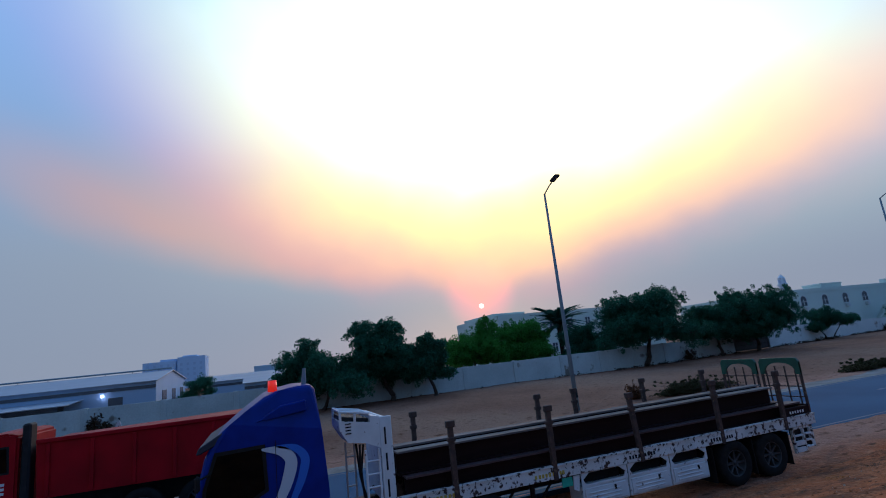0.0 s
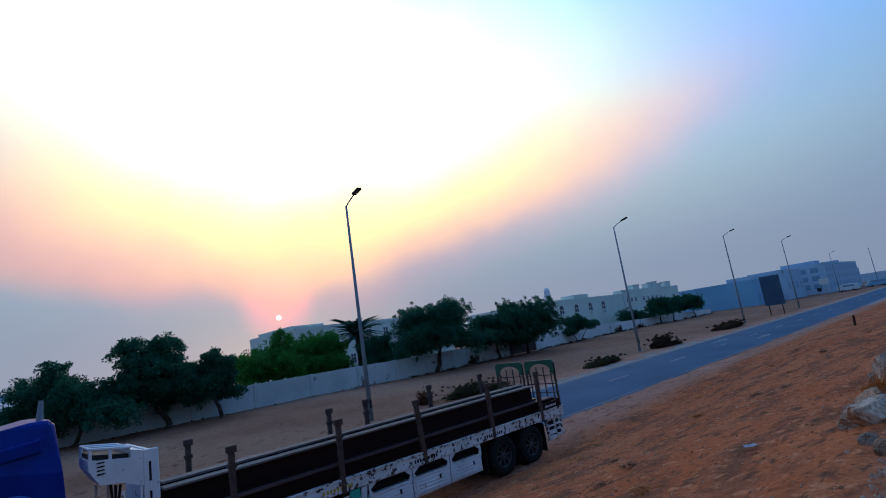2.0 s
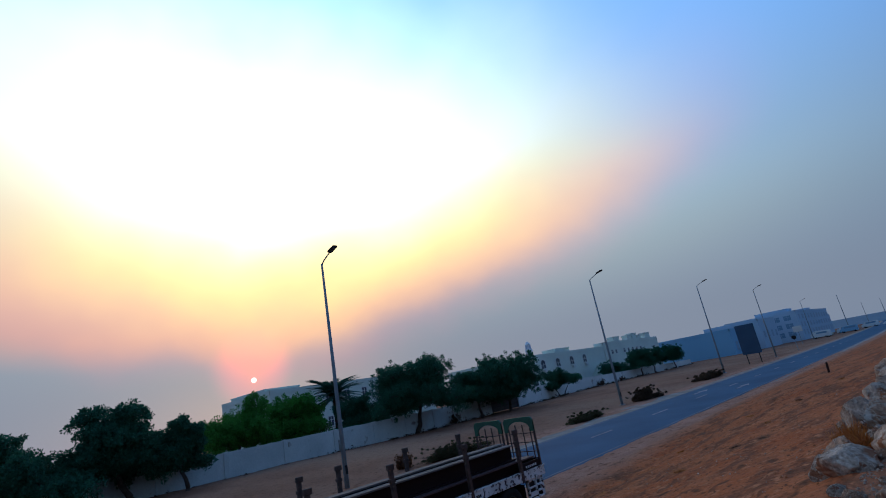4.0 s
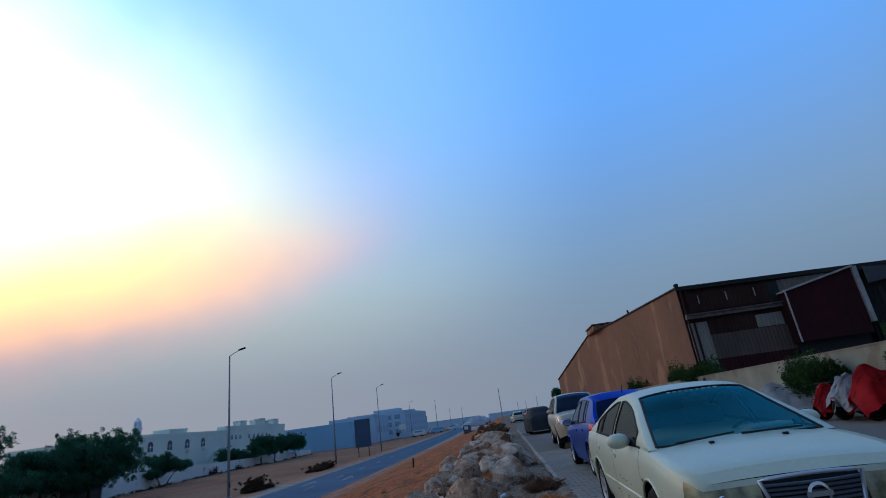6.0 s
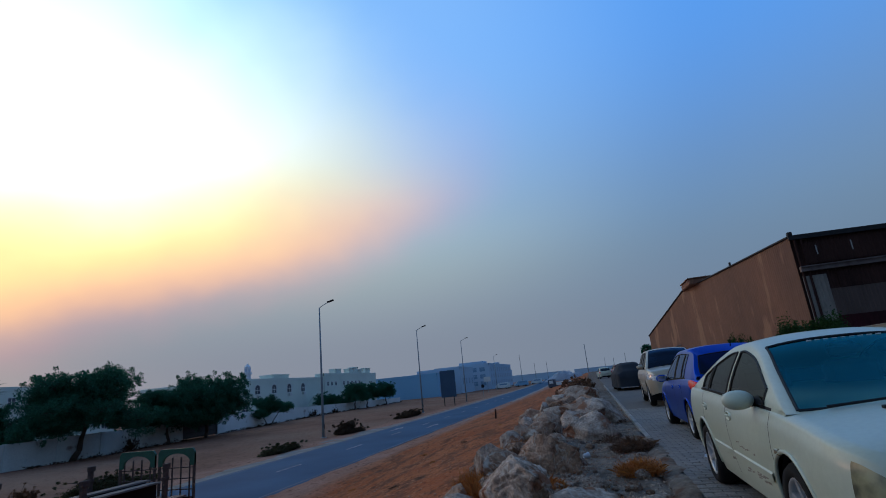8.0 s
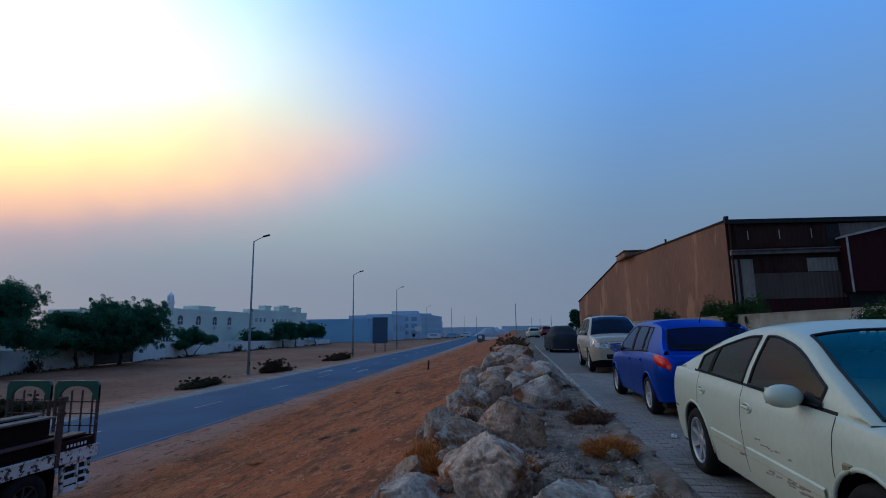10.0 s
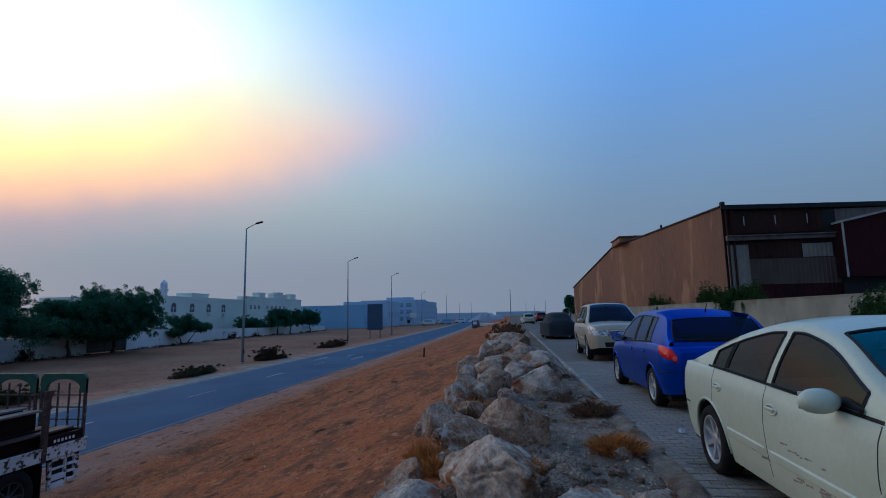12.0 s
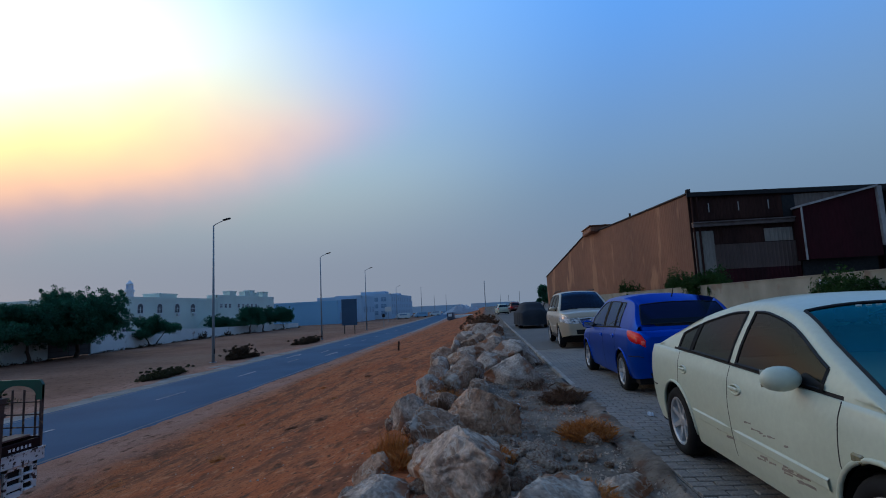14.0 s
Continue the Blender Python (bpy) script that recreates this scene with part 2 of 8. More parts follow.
M_BARK = mat("tree_bark", (0.075, 0.055, 0.042), 0.95, second=(0.045, 0.034, 0.027), scale=6, grain=0.3, bump=0.5)
M_SOILGREY = mat("grey_gravel_soil", (0.21, 0.172, 0.14), 0.95, second=(0.14, 0.12, 0.105), scale=1.6, grain=0.3, grain_scale=30, bump=0.8, bump_scale=25)


def leaf_mat(name, a, b):
    m = bpy.data.materials.new(name)
    m.use_nodes = True
    t = m.node_tree
    bs = t.nodes["Principled BSDF"]
    bs.inputs["Roughness"].default_value = 0.7
    bs.inputs["Specular IOR Level"].default_value = 0.12
    g = t.nodes.new("ShaderNodeNewGeometry")
    mx = t.nodes.new("ShaderNodeMix")
    mx.data_type = "RGBA"
    mx.inputs[6].default_value, mx.inputs[7].default_value = (*a, 1), (*b, 1)
    t.links.new(g.outputs["Random Per Island"], mx.inputs[0])
    t.links.new(mx.outputs[2], bs.inputs["Base Color"])
    bs.inputs["Subsurface Weight"].default_value = 0.0
    tr = t.nodes.new("ShaderNodeBsdfTranslucent")
    t.links.new(mx.outputs[2], tr.inputs[0])
    ms = t.nodes.new("ShaderNodeMixShader")
    ms.inputs[0].default_value = 0.25
    t.links.new(bs.outputs[0], ms.inputs[1])
    t.links.new(tr.outputs[0], ms.inputs[2])
    t.links.new(ms.outputs[0], t.nodes["Material Output"].inputs[0])
    return m


M_LEAF = leaf_mat("dusty_leaf", (0.014, 0.085, 0.052), (0.042, 0.170, 0.098))
M_LEAFG = leaf_mat("fresh_leaf", (0.030, 0.16, 0.026), (0.075, 0.29, 0.050))
M_PALM = leaf_mat("palm_leaf", (0.025, 0.10, 0.075), (0.06, 0.16, 0.115))
M_DRY = leaf_mat("dry_weed", (0.58, 0.21, 0.05), (0.34, 0.125, 0.040))
M_SCRUB = leaf_mat("dry_scrub", (0.095, 0.052, 0.030), (0.040, 0.032, 0.020))
M_OLIVE = leaf_mat("olive_scrub", (0.050, 0.062, 0.026), (0.075, 0.055, 0.030))
M_RUSTLEAF = leaf_mat("rust_dead_leaf", (0.20, 0.085, 0.040), (0.10, 0.050, 0.028))

# ---- helpers for building ----


def mesh_of(bm, name, material, smooth=False):
    me = bpy.data.meshes.new(name)
    bmesh.ops.recalc_face_normals(bm, faces=bm.faces)
    bm.to_mesh(me)
    bm.free()
    for m_ in (material if isinstance(material, (list, tuple)) else (material,)):
        me.materials.append(m_)
    if smooth:
        me.polygons.foreach_set("use_smooth", [True] * len(me.polygons))
    return me


def part(name, bm, material, parent=None, label="", smooth=False, m=None):
    ob = new(name, mesh_of(bm, name, material, smooth))
    if parent is not None:
        ob.parent = parent
    if m is not None:
        ob.matrix_basis = m
    if label:
        tagged(ob, label)
    return ob


def thing(name, label, category, m=None, group="", kind=""):
    ob = new(name)
    if m is not None:
        ob.matrix_basis = m
    return tagged(ob, label, category, group, kind)


def box(x0, x1, y0, y1, z0, z1, bevel=0.0, bm=None, seg=1):
    own = bmesh.new()
    bmesh.ops.create_cube(own, size=1.0)
    for v in own.verts:
        v.co = Vector((x0 + (v.co.x + 0.5) * (x1 - x0), y0 + (v.co.y + 0.5) * (y1 - y0), z0 + (v.co.z + 0.5) * (z1 - z0)))
    if bevel:
        bmesh.ops.bevel(own, geom=own.edges[:], offset=bevel, segments=seg, affect="EDGES", profile=0.6)
    return merge(bm, own)


def merge(bm, own):
    """Adds the bmesh own to bm (or gives own back)."""
    if bm is None:
        return own
    me = bpy.data.meshes.new("scratch")
    own.to_mesh(me)
    own.free()
    bm.from_mesh(me)
    bpy.data.meshes.remove(me)
    return bm


def tube(p, q, r0, r1=None, n=8, bm=None, caps=True):
    """A tapered round bar from p to q."""
    own = bmesh.new()
    p, q = Vector(p), Vector(q)
    d = q - p
    bmesh.ops.create_cone(own, cap_ends=caps, segments=n, radius1=r0, radius2=r0 if r1 is None else r1, depth=d.length)
    bmesh.ops.transform(own, matrix=Matrix.Translation((p + q) / 2) @ d.to_track_quat("Z", "Y").to_matrix().to_4x4(), verts=own.verts)
    return merge(bm, own)


def sweep(pts, r, n=8, closed=False):
    """One round bar bent along the points."""
    own = bmesh.new()
    pts = [Vector(p) for p in pts]
    m_ = len(pts)
    rings = []
    for i, p in enumerate(pts):
        a = pts[(i - 1) % m_] if closed or i > 0 else p
        b = pts[(i + 1) % m_] if closed or i < m_ - 1 else p
        d = (b - a).normalized()
        u = d.orthogonal().normalized() if not rings else (side_ - d * side_.dot(d)).normalized()
        side_ = u
        w = d.cross(u)
        rings.append([own.verts.new(p + (u * math.cos(2 * math.pi * k / n) + w * math.sin(2 * math.pi * k / n)) * r) for k in range(n)])
    for i in range(m_ if closed else m_ - 1):
        a, b = rings[i], rings[(i + 1) % m_]
        for k in range(n):
            own.faces.new((a[k], a[(k + 1) % n], b[(k + 1) % n], b[k]))
    if not closed:
        own.faces.new(list(reversed(rings[0])))
        own.faces.new(rings[-1])
    return own


def prism(points, y0, y1, axis="y", bm=None):
    """A flat outline (a, z) drawn out along y (a = x) or along x (a = y)."""
    own = bmesh.new()
    def at(a, z, s):
        return (a, s, z) if axis == "y" else (s, a, z)
    f = [own.verts.new(at(a, z, y0)) for a, z in points]
    g = [own.verts.new(at(a, z, y1)) for a, z in points]
    n = len(points)
    own.faces.new(f)
    own.faces.new(list(reversed(g)))
    for i in range(n):
        own.faces.new((f[i], f[(i + 1) % n], g[(i + 1) % n], g[i]))
    return merge(bm, own)


def ribbed(p, q, z0, z1a, z1b, pitch=0.25, depth=0.035, thick=0.0):
    """Corrugated sheet standing on the line p-q, from z0 up to a top that runs from z1a to z1b."""
    own = bmesh.new()
    p, q = Vector((*p, 0)), Vector((*q, 0))
    L = (q - p).length
    d = (q - p) / L
    nrm = Vector((d.y, -d.x, 0))
    n = max(2, int(L / pitch))
    prev = None
    for i in range(n + 1):
        for f, off in ((0.0, 0.0), (0.15, depth), (0.35, depth), (0.5, 0.0)):
            s = min(L, (i + f) * L / n)
            b = p + d * s + nrm * off
            top = z1a + (z1b - z1a) * s / L
            cur = (own.verts.new((b.x, b.y, z0)), own.verts.new((b.x, b.y, top)))
            if prev:
                own.faces.new((prev[0], cur[0], cur[1], prev[1]))
            prev = cur
            if i == n:
                break
    return own


def sm(a, b, x):
    t = min(1.0, max(0.0, (x - a) / (b - a)))
    return t * t * (3 - 2 * t)


# ---- ground ----
ROAD_Z = -2.06


def ground_z(x, y):
    """Height of the bare ground: the raised lot, the sand bank falling to the road, the flat beyond."""
    if x >= 2.3:
        base = -0.06
    elif x > 0.2:
        base = -0.05
    elif x > -7.4:
        t = (0.2 - x) / 7.6
        base = -0.05 - 1.92 * (0.86 * t + 0.14 * sm(0, 1, t))
    elif x > -10.1:
        base = -1.97 - 0.065 * (-7.4 - x) / 2.7
    else:
        base = ROAD_Z + 0.025 - 0.055 * sm(-10.3, -10.9, x)
    if -10.1 < x <= 0.2:
        # farther on the bank falls evenly all the way to the road
        t = (0.2 - x) / 10.3
        even = -0.05 - 2.07 * (0.88 * t + 0.12 * sm(0, 1, t)) + 0.085 * sm(-9.2, -10.1, x)
        base += (even - base) * sm(13, 26, y)
    if x < -19.0 and y < 40:
        base += 0.25 * sm(-19, -24, x) * (1 - sm(20, 40, y))
    near = 1.0 - sm(60, 200, abs(x) + abs(y))
    bump_ = 0.0
    if x < 2.3:
        bump_ = 0.07 * noise.noise((x * 0.45, y * 0.3, 3)) + 0.045 * noise.noise((x * 1.7, y * 1.4, 8)) + 0.02 * noise.noise((x * 4.5, y * 4.5, 1))
        if x < -9.3:
            bump_ *= 0.35 if x > -20.0 else 0.9
        if -18.2 < x < -10.65:
            bump_ = -0.035
        # the low ridge that the boulders are heaped on
        base += 0.10 * math.exp(-((x - 0.55) / 0.75) ** 2) * sm(3.0, 5.0, y)
        if -8.5 < x < 2.2:
            bump_ += 0.03 * noise.noise((x * 7.5, y * 6.5, 2)) * noise.noise((x * 0.9, y * 0.7, 6)) * 2
    # the hollow that the trailer stands in
    base -= 0.26 * sm(-10.55, -10.25, x) * sm(-7.5, -8.0, x) * (1 - sm(11.4, 14.0, y)) * sm(-7, -4, y)
    # tyre tracks along the bank's foot
    for c in (-9.4, -7.4):
        bump_ -= 0.05 * math.exp(-((x - c - 0.25 * math.sin(y * 0.08)) / 0.22) ** 2) * (1 if y > 12.5 else 0.3)
    return base + bump_ * near


def spread(fine0, fine1, step, far):
    vals = [fine0 + i * step for i in range(int(round((fine1 - fine0) / step)) + 1)]
    s, v = step, fine1
    while v < far:
        s *= 1.22
        v += s
        vals.append(v)
    s, v = step, fine0
    while v > -far:
        s *= 1.22
        v -= s
        vals.insert(0, v)
    return vals


gx, gy = spread(-11.6, 2.4, 0.10, 2500), spread(-1.0, 24.0, 0.11, 2500)
gverts = [(x, y, ground_z(x, y)) for y in gy for x in gx]
nx = len(gx)
gfaces = [(j * nx + i, j * nx + i + 1, (j + 1) * nx + i + 1, (j + 1) * nx + i) for j in range(len(gy) - 1) for i in range(nx - 1)]
gme = bpy.data.meshes.new("ground")
gme.from_pydata(gverts, [], gfaces)
gme.polygons.foreach_set("use_smooth", [True] * len(gme.polygons))


def ground_material():
    m = mat("sand_and_soil", (0.40, 0.145, 0.060), 0.95, bump=0.9, bump_scale=6.0, spec=0.08)
    t = m.node_tree
    b = t.nodes["Principled BSDF"]
    geo = t.nodes.new("ShaderNodeNewGeometry")
    sep = t.nodes.new("ShaderNodeSeparateXYZ")
    t.links.new(geo.outputs["Position"], sep.inputs[0])

    def nz(sc, lo, hi, detail=6.0, st=(1, 1, 1)):
        mp = t.nodes.new("ShaderNodeMapping")
        mp.inputs["Scale"].default_value = st
        t.links.new(geo.outputs["Position"], mp.inputs[0])
        n = t.nodes.new("ShaderNodeTexNoise")
        n.inputs["Scale"].default_value, n.inputs["Detail"].default_value = sc, detail
        t.links.new(mp.outputs[0], n.inputs["Vector"])
        r = t.nodes.new("ShaderNodeMapRange")
        r.inputs["From Min"].default_value, r.inputs["From Max"].default_value = lo, hi
        t.links.new(n.outputs["Fac"], r.inputs[0])
        return r.outputs[0]

    def mx(f, a, c, blend="MIX"):
        n = t.nodes.new("ShaderNodeMix")
        n.data_type, n.blend_type = "RGBA", blend
        for sock, val in ((n.inputs[0], f), (n.inputs[6], a), (n.inputs[7], c)):
            if isinstance(val, bpy.types.NodeSocket):
                t.links.new(val, sock)
            else:
                sock.default_value = val if isinstance(val, float) else (*val, 1)
        return n.outputs[2]

    def band(lo, hi, wob=1.2):
        """1 where x runs past lo towards hi, with a ragged edge."""
        a = t.nodes.new("ShaderNodeMath")
        a.operation = "MULTIPLY_ADD"
        t.links.new(nz(0.8, 0.0, 1.0), a.inputs[0])
        a.inputs[1].default_value = wob
        t.links.new(sep.outputs[0], a.inputs[2])
        r = t.nodes.new("ShaderNodeMapRange")
        r.inputs["From Min"].default_value, r.inputs["From Max"].default_value = lo + wob / 2, hi + wob / 2
        t.links.new(a.outputs[0], r.inputs[0])
        return r.outputs[0]

    col = mx(nz(0.30, 0.35, 0.65), (0.385, 0.102, 0.036), (0.450, 0.146, 0.060))
    col = mx(nz(1.0, 0.47, 0.62, 9.0, (1.5, 0.55, 1)), col, (0.205, 0.075, 0.038))
    col = mx(nz(5.5, 0.55, 0.68), col, (0.47, 0.18, 0.085))
    col = mx(nz(14.0, 0.56, 0.68, 8.0, (1, 0.6, 1)), col, (0.15, 0.060, 0.030))
    pale = mx(nz(0.6, 0.35, 0.65), (0.42, 0.220, 0.155), (0.34, 0.165, 0.110))
    col = mx(band(-7.6, -9.4, 1.4), col, pale)
    tan = mx(nz(0.25, 0.35, 0.65), (0.275, 0.140, 0.092), (0.205, 0.098, 0.064))
    col = mx(band(-19.5, -21.0, 1.0), col, mx(nz(0.07, 0.45, 0.62, 3), tan, (0.28, 0.16, 0.11)))
    grey = mx(nz(2.2, 0.35, 0.65), (0.250, 0.200, 0.160), (0.120, 0.092, 0.072))
    col = mx(band(0.2, 1.0, 0.7), col, grey)
    fine = nz(22.0, 0.2, 0.8)
    gr = t.nodes.new("ShaderNodeMapRange")
    gr.inputs["To Min"].default_value, gr.inputs["To Max"].default_value = 0.72, 1.25
    t.links.new(fine, gr.inputs[0])
    cc = t.nodes.new("ShaderNodeCombineColor")
    for i in range(3):
        t.links.new(gr.outputs[0], cc.inputs[i])
    col = mx(1.0, col, cc.outputs[0], "MULTIPLY")
    col = mx(nz(34.0, 0.60, 0.72, 4.0), col, (0.095, 0.048, 0.028))
    col = mx(nz(3.2, 0.56, 0.70, 10.0, (1.3, 0.7, 1)), col, (0.12, 0.052, 0.028))
    t.links.new(col, b.inputs["Base Color"])
    for nd in t.nodes:
        if nd.bl_idname == "ShaderNodeBump":
            nd.inputs["Distance"].default_value = 0.09
    return m


gme.materials.append(ground_material())
tagged(new("ground", gme), "uneven red sand bank and pale sandy flats", "ground", kind="structure")

# ---- road ----
RX0, RX1 = -17.1, -10.45
rbm = bmesh.new()
rys = spread(-20.0, 100.0, 4.0, 900)
rprev = None
for y in rys:
    bend = -0.00012 * max(0.0, y - 40) ** 2 if y > 40 else 0.0
    e = 0.07 * noise.noise((y * 0.5, 5, 0))
    row = [rbm.verts.new((RX0 + bend, y, ROAD_Z)), rbm.verts.new(((RX0 + RX1) / 2 + bend, y, ROAD_Z + 0.03)), rbm.verts.new((RX1 + e + bend, y, ROAD_Z))]
    low_ = [rbm.verts.new((RX0 - 0.06 + bend, y, ROAD_Z - 0.1)), rbm.verts.new((RX1 + e + 0.06 + bend, y, ROAD_Z - 0.1))]
    cur = [low_[0], *row, low_[1]]
    if rprev:
        for k in range(4):
            rbm.faces.new((rprev[k], rprev[k + 1], cur[k + 1], cur[k]))
    rprev = cur
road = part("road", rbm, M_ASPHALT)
tagged(road, "two-lane asphalt road tinted with the sky's blue", "road", kind="structure")


def road_bend(y):
    return -0.00012 * max(0.0, y - 40) ** 2


def road_mark(name, pts, z, label, thick=0.006):
    own = bmesh.new()
    f = [own.verts.new((x + road_bend(y), y, z + thick)) for x, y in pts]
    own.faces.new(f)
    g = bmesh.ops.extrude_face_region(own, geom=own.faces[:])
    for v in g["geom"]:
        if isinstance(v, bmesh.types.BMVert):
            v.co.z -= thick + 0.02
    ob = part(name, own, M_PAINT, road)
    return ob


M_EDGE = mat("faded_edge_paint", (0.14, 0.17, 0.21), 0.8, second=(0.06, 0.085, 0.12), scale=1.2, grain=0.15, stretch=(1, 0.3, 1))
for side, x in (("near", RX1 - 0.30), ("far", RX0 + 0.30)):
    own = bmesh.new()
    pv = None
    for y in spread(-20.0, 100.0, 5.0, 600):
        c = (own.verts.new((x - 0.05 + road_bend(y), y, ROAD_Z + 0.012)), own.verts.new((x + 0.05 + road_bend(y), y, ROAD_Z + 0.012)))
        if pv:
            own.faces.new((pv[0], pv[1], c[1], c[0]))
        pv = c
    part("edge_line", own, M_EDGE, road)
for i in range(-2, 18):
    y = 24.0 + i * 7.6
    road_mark("lane_dash", ((-13.91, y), (-13.79, y), (-13.79, y + 2.2), (-13.91, y + 2.2)), ROAD_Z + 0.036, "")


def arrow(x, y, s):
    road_mark("lane_arrow", ((x - 0.1, y - 1.6 * s), (x + 0.1, y - 1.6 * s), (x + 0.1, y + 0.4 * s), (x + 0.38, y + 0.3 * s), (x, y + 1.7 * s), (x - 0.38, y + 0.3 * s), (x - 0.1, y + 0.4 * s)), ROAD_Z + 0.03, "")


arrow(-15.45, 44.6, 1)
arrow(-12.35, 45.2, 1)
# dusty pale shoulder along the road's near side, farther on
sh = bmesh.new()
pv = None
for y in spread(30.0, 130.0, 1.0, 400):
    if y < 30:
        continue
    wd = 0.8 * sm(32, 60, y) * (1 + 0.2 * noise.noise((y * 0.3, 2, 0)))
    c = (sh.verts.new((RX1 - 0.04 + road_bend(y), y, ROAD_Z + 0.004)), sh.verts.new((RX1 + 0.02 + wd + road_bend(y), y, max(ROAD_Z + 0.02, ground_z(RX1 + 0.02 + wd + road_bend(y), y) + 0.015))))
    if pv:
        sh.faces.new((pv[0], pv[1], c[1], c[0]))
    pv = c
tagged(part("shoulder", sh, mat("pale_dust_shoulder", (0.30, 0.30, 0.305), 0.95, spec=0.1, second=(0.23, 0.205, 0.19), scale=0.5, grain=0.2, grain_scale=10)), "dusty pale shoulder beside the asphalt", "shoulder", kind="structure")
# pale gravel verge along the road's far side
vb = bmesh.new()
pv = None
for y in spread(-20.0, 100.0, 1.0, 400):
    e = 0.25 * noise.noise((y * 0.4, 9, 0))
    c = (vb.verts.new((-19.4 + e + road_bend(y), y, ROAD_Z - 0.045)), vb.verts.new((RX0 - 0.02 + road_bend(y), y, ROAD_Z - 0.012)))
    if pv:
        vb.faces.new((pv[0], pv[1], c[1], c[0]))
    pv = c
tagged(part("verge", vb, mat("pale_verge_gravel", (0.30, 0.285, 0.27), 0.95, spec=0.1, second=(0.21, 0.18, 0.155), scale=0.9, grain=0.25, grain_scale=14)), "pale gravel verge beside the asphalt", "verge", kind="structure")

# ---- paved lot ----
LOT0, LOT1 = 2.42, 13.0
lot = part("pavement", box(LOT0 + 0.12, LOT1, -30.0, 140.0, -0.4, -0.012), M_LOT)
tagged(lot, "dusty grey paved parking lot", "pavement", kind="structure")
kerb = part("kerb", box(LOT0 + 0.03, LOT0 + 0.12, 10.9, 46.0, -0.4, 0.012, 0.008), mat("worn_pale_kerb", (0.36, 0.33, 0.30), 0.9, second=(0.17, 0.15, 0.135), scale=1.6, grain=0.2, grain_scale=12))
tagged(kerb, "worn pale concrete kerb edging the lot", "kerb", kind="structure")
kerb2 = part("kerb", box(LOT0 + 0.02, LOT0 + 0.12, -20.0, 10.86, -0.4, -0.010, 0.012), M_SOILGREY)
tagged(kerb2, "dusty grey concrete edge of the lot", "kerb", kind="structure")
far_ground = part("yard", box(LOT1 + 0.22, 90.0, -30.0, 140.0, -0.5, -0.03), M_SOILGREY)
tagged(far_ground, "bare grey yard behind the boundary wall", "yard", kind="structure")

# ---- boundary walls ----
wb = box(13.0, 13.2, -14.0, 66.0, -0.3, 1.93)
box(12.97, 13.23, -14.0, 66.0, 1.93, 1.97, bm=wb)
wall_lot = tagged(part("wall_lot", wb, mat("sand_render", (0.245, 0.250, 0.210), 0.9, second=(0.175, 0.175, 0.145), scale=0.7, grain=0.1, spots=(0.17, 0.14, 0.11), spot_scale=0.8, spot_at=0.62)), "weathered beige rendered boundary wall", "wall", kind="structure")
wr = bmesh.new()
wpts = [(-44.6, -70.0), (-43.4, -20.0), (-42.9, 0.0), (-42.7, 14.0), (-43.8, 30.0), (-46.0, 53.1)]
for (xa, ya), (xb, yb) in zip(wpts, wpts[1:]):
    zt_ = 0.32 if yb < 1 else 0.10 if yb < 31 else 0.06
    own = prism([(0, -2.4), (0.22, -2.4), (0.22, zt_), (0, zt_)], 0, math.hypot(xb - xa, yb - ya) + 0.05)
    bmesh.ops.transform(own, matrix=Matrix.Translation((xa, ya, 0)) @ Matrix.Rotation(math.atan2(-(xb - xa), yb - ya), 4, "Z"), verts=own.verts)
    merge(wr, own)
wall_road = tagged(part("wall_compound", wr, M_WALL), "long grey rendered compound wall with stains", "wall", kind="structure")
# piers of the compound wall
pier_me = mesh_of(box(-0.05, 0.30, -0.2, 0.2, -2.4, 0.10, 0.01), "pier", M_WALL)
for (xa, ya), (xb, yb) in zip(wpts, wpts[1:]):
    n = int(math.hypot(xb - xa, yb - ya) / 4.2)
    for k in range(n):
        f = (k + 0.5) / n
        p_ = new("pier", pier_me)
        p_.matrix_basis = pose(xa + (xb - xa) * f, ya + (yb - ya) * f, 0.26 if yb < 1 else 0.04 if yb < 31 else 0.0)
        p_.parent = wall_road
wr = bmesh.new()
wp2 = [(-46.6, 59.75), (-50.0, 80.0), (-51.2, 105.0), (-50.5, 138.0)]
wt2 = [0.45, 0.0, -0.40, -0.85]
for (xa, ya), (xb, yb), za, zb in zip(wp2, wp2[1:], wt2, wt2[1:]):
    run = math.hypot(xb - xa, yb - ya)
    own = prism([(0, -2.4), (0.22, -2.4), (0.22, 0.0), (0, 0.0)], 0, run + 0.05)
    for v in own.verts:
        if v.co.z > -1:
            v.co.z = za + (zb - za) * v.co.y / run
    bmesh.ops.transform(own, matrix=Matrix.Translation((xa, ya, 0)) @ Matrix.Rotation(math.atan2(-(xb - xa), yb - ya), 4, "Z"), verts=own.verts)
    merge(wr, own)
tagged(part("wall_villa", wr, M_WALLW), "white rendered villa wall beside the sandy verge", "wall", kind="structure")
gate = thing("gate", "dark steel double gate, closed, between the walls", "gate")
for k, (ya, yb) in enumerate(((53.25, 56.35), (56.4, 59.5))):
    leaf = part("gate_leaf", box(-46.3, -46.22, ya, yb, -1.98, 1.15), mat("dark_gate_steel", (0.012, 0.014, 0.020), 0.55, second=(0.018, 0.02, 0.026), scale=2) if k == 0 else bpy.data.materials["dark_gate_steel"], gate)
    for j in range(7):
        part("rail", box(-46.22, -46.19, ya + 0.05, yb - 0.05, -1.9 + j * 0.52, -1.84 + j * 0.52), M_DARK, leaf)
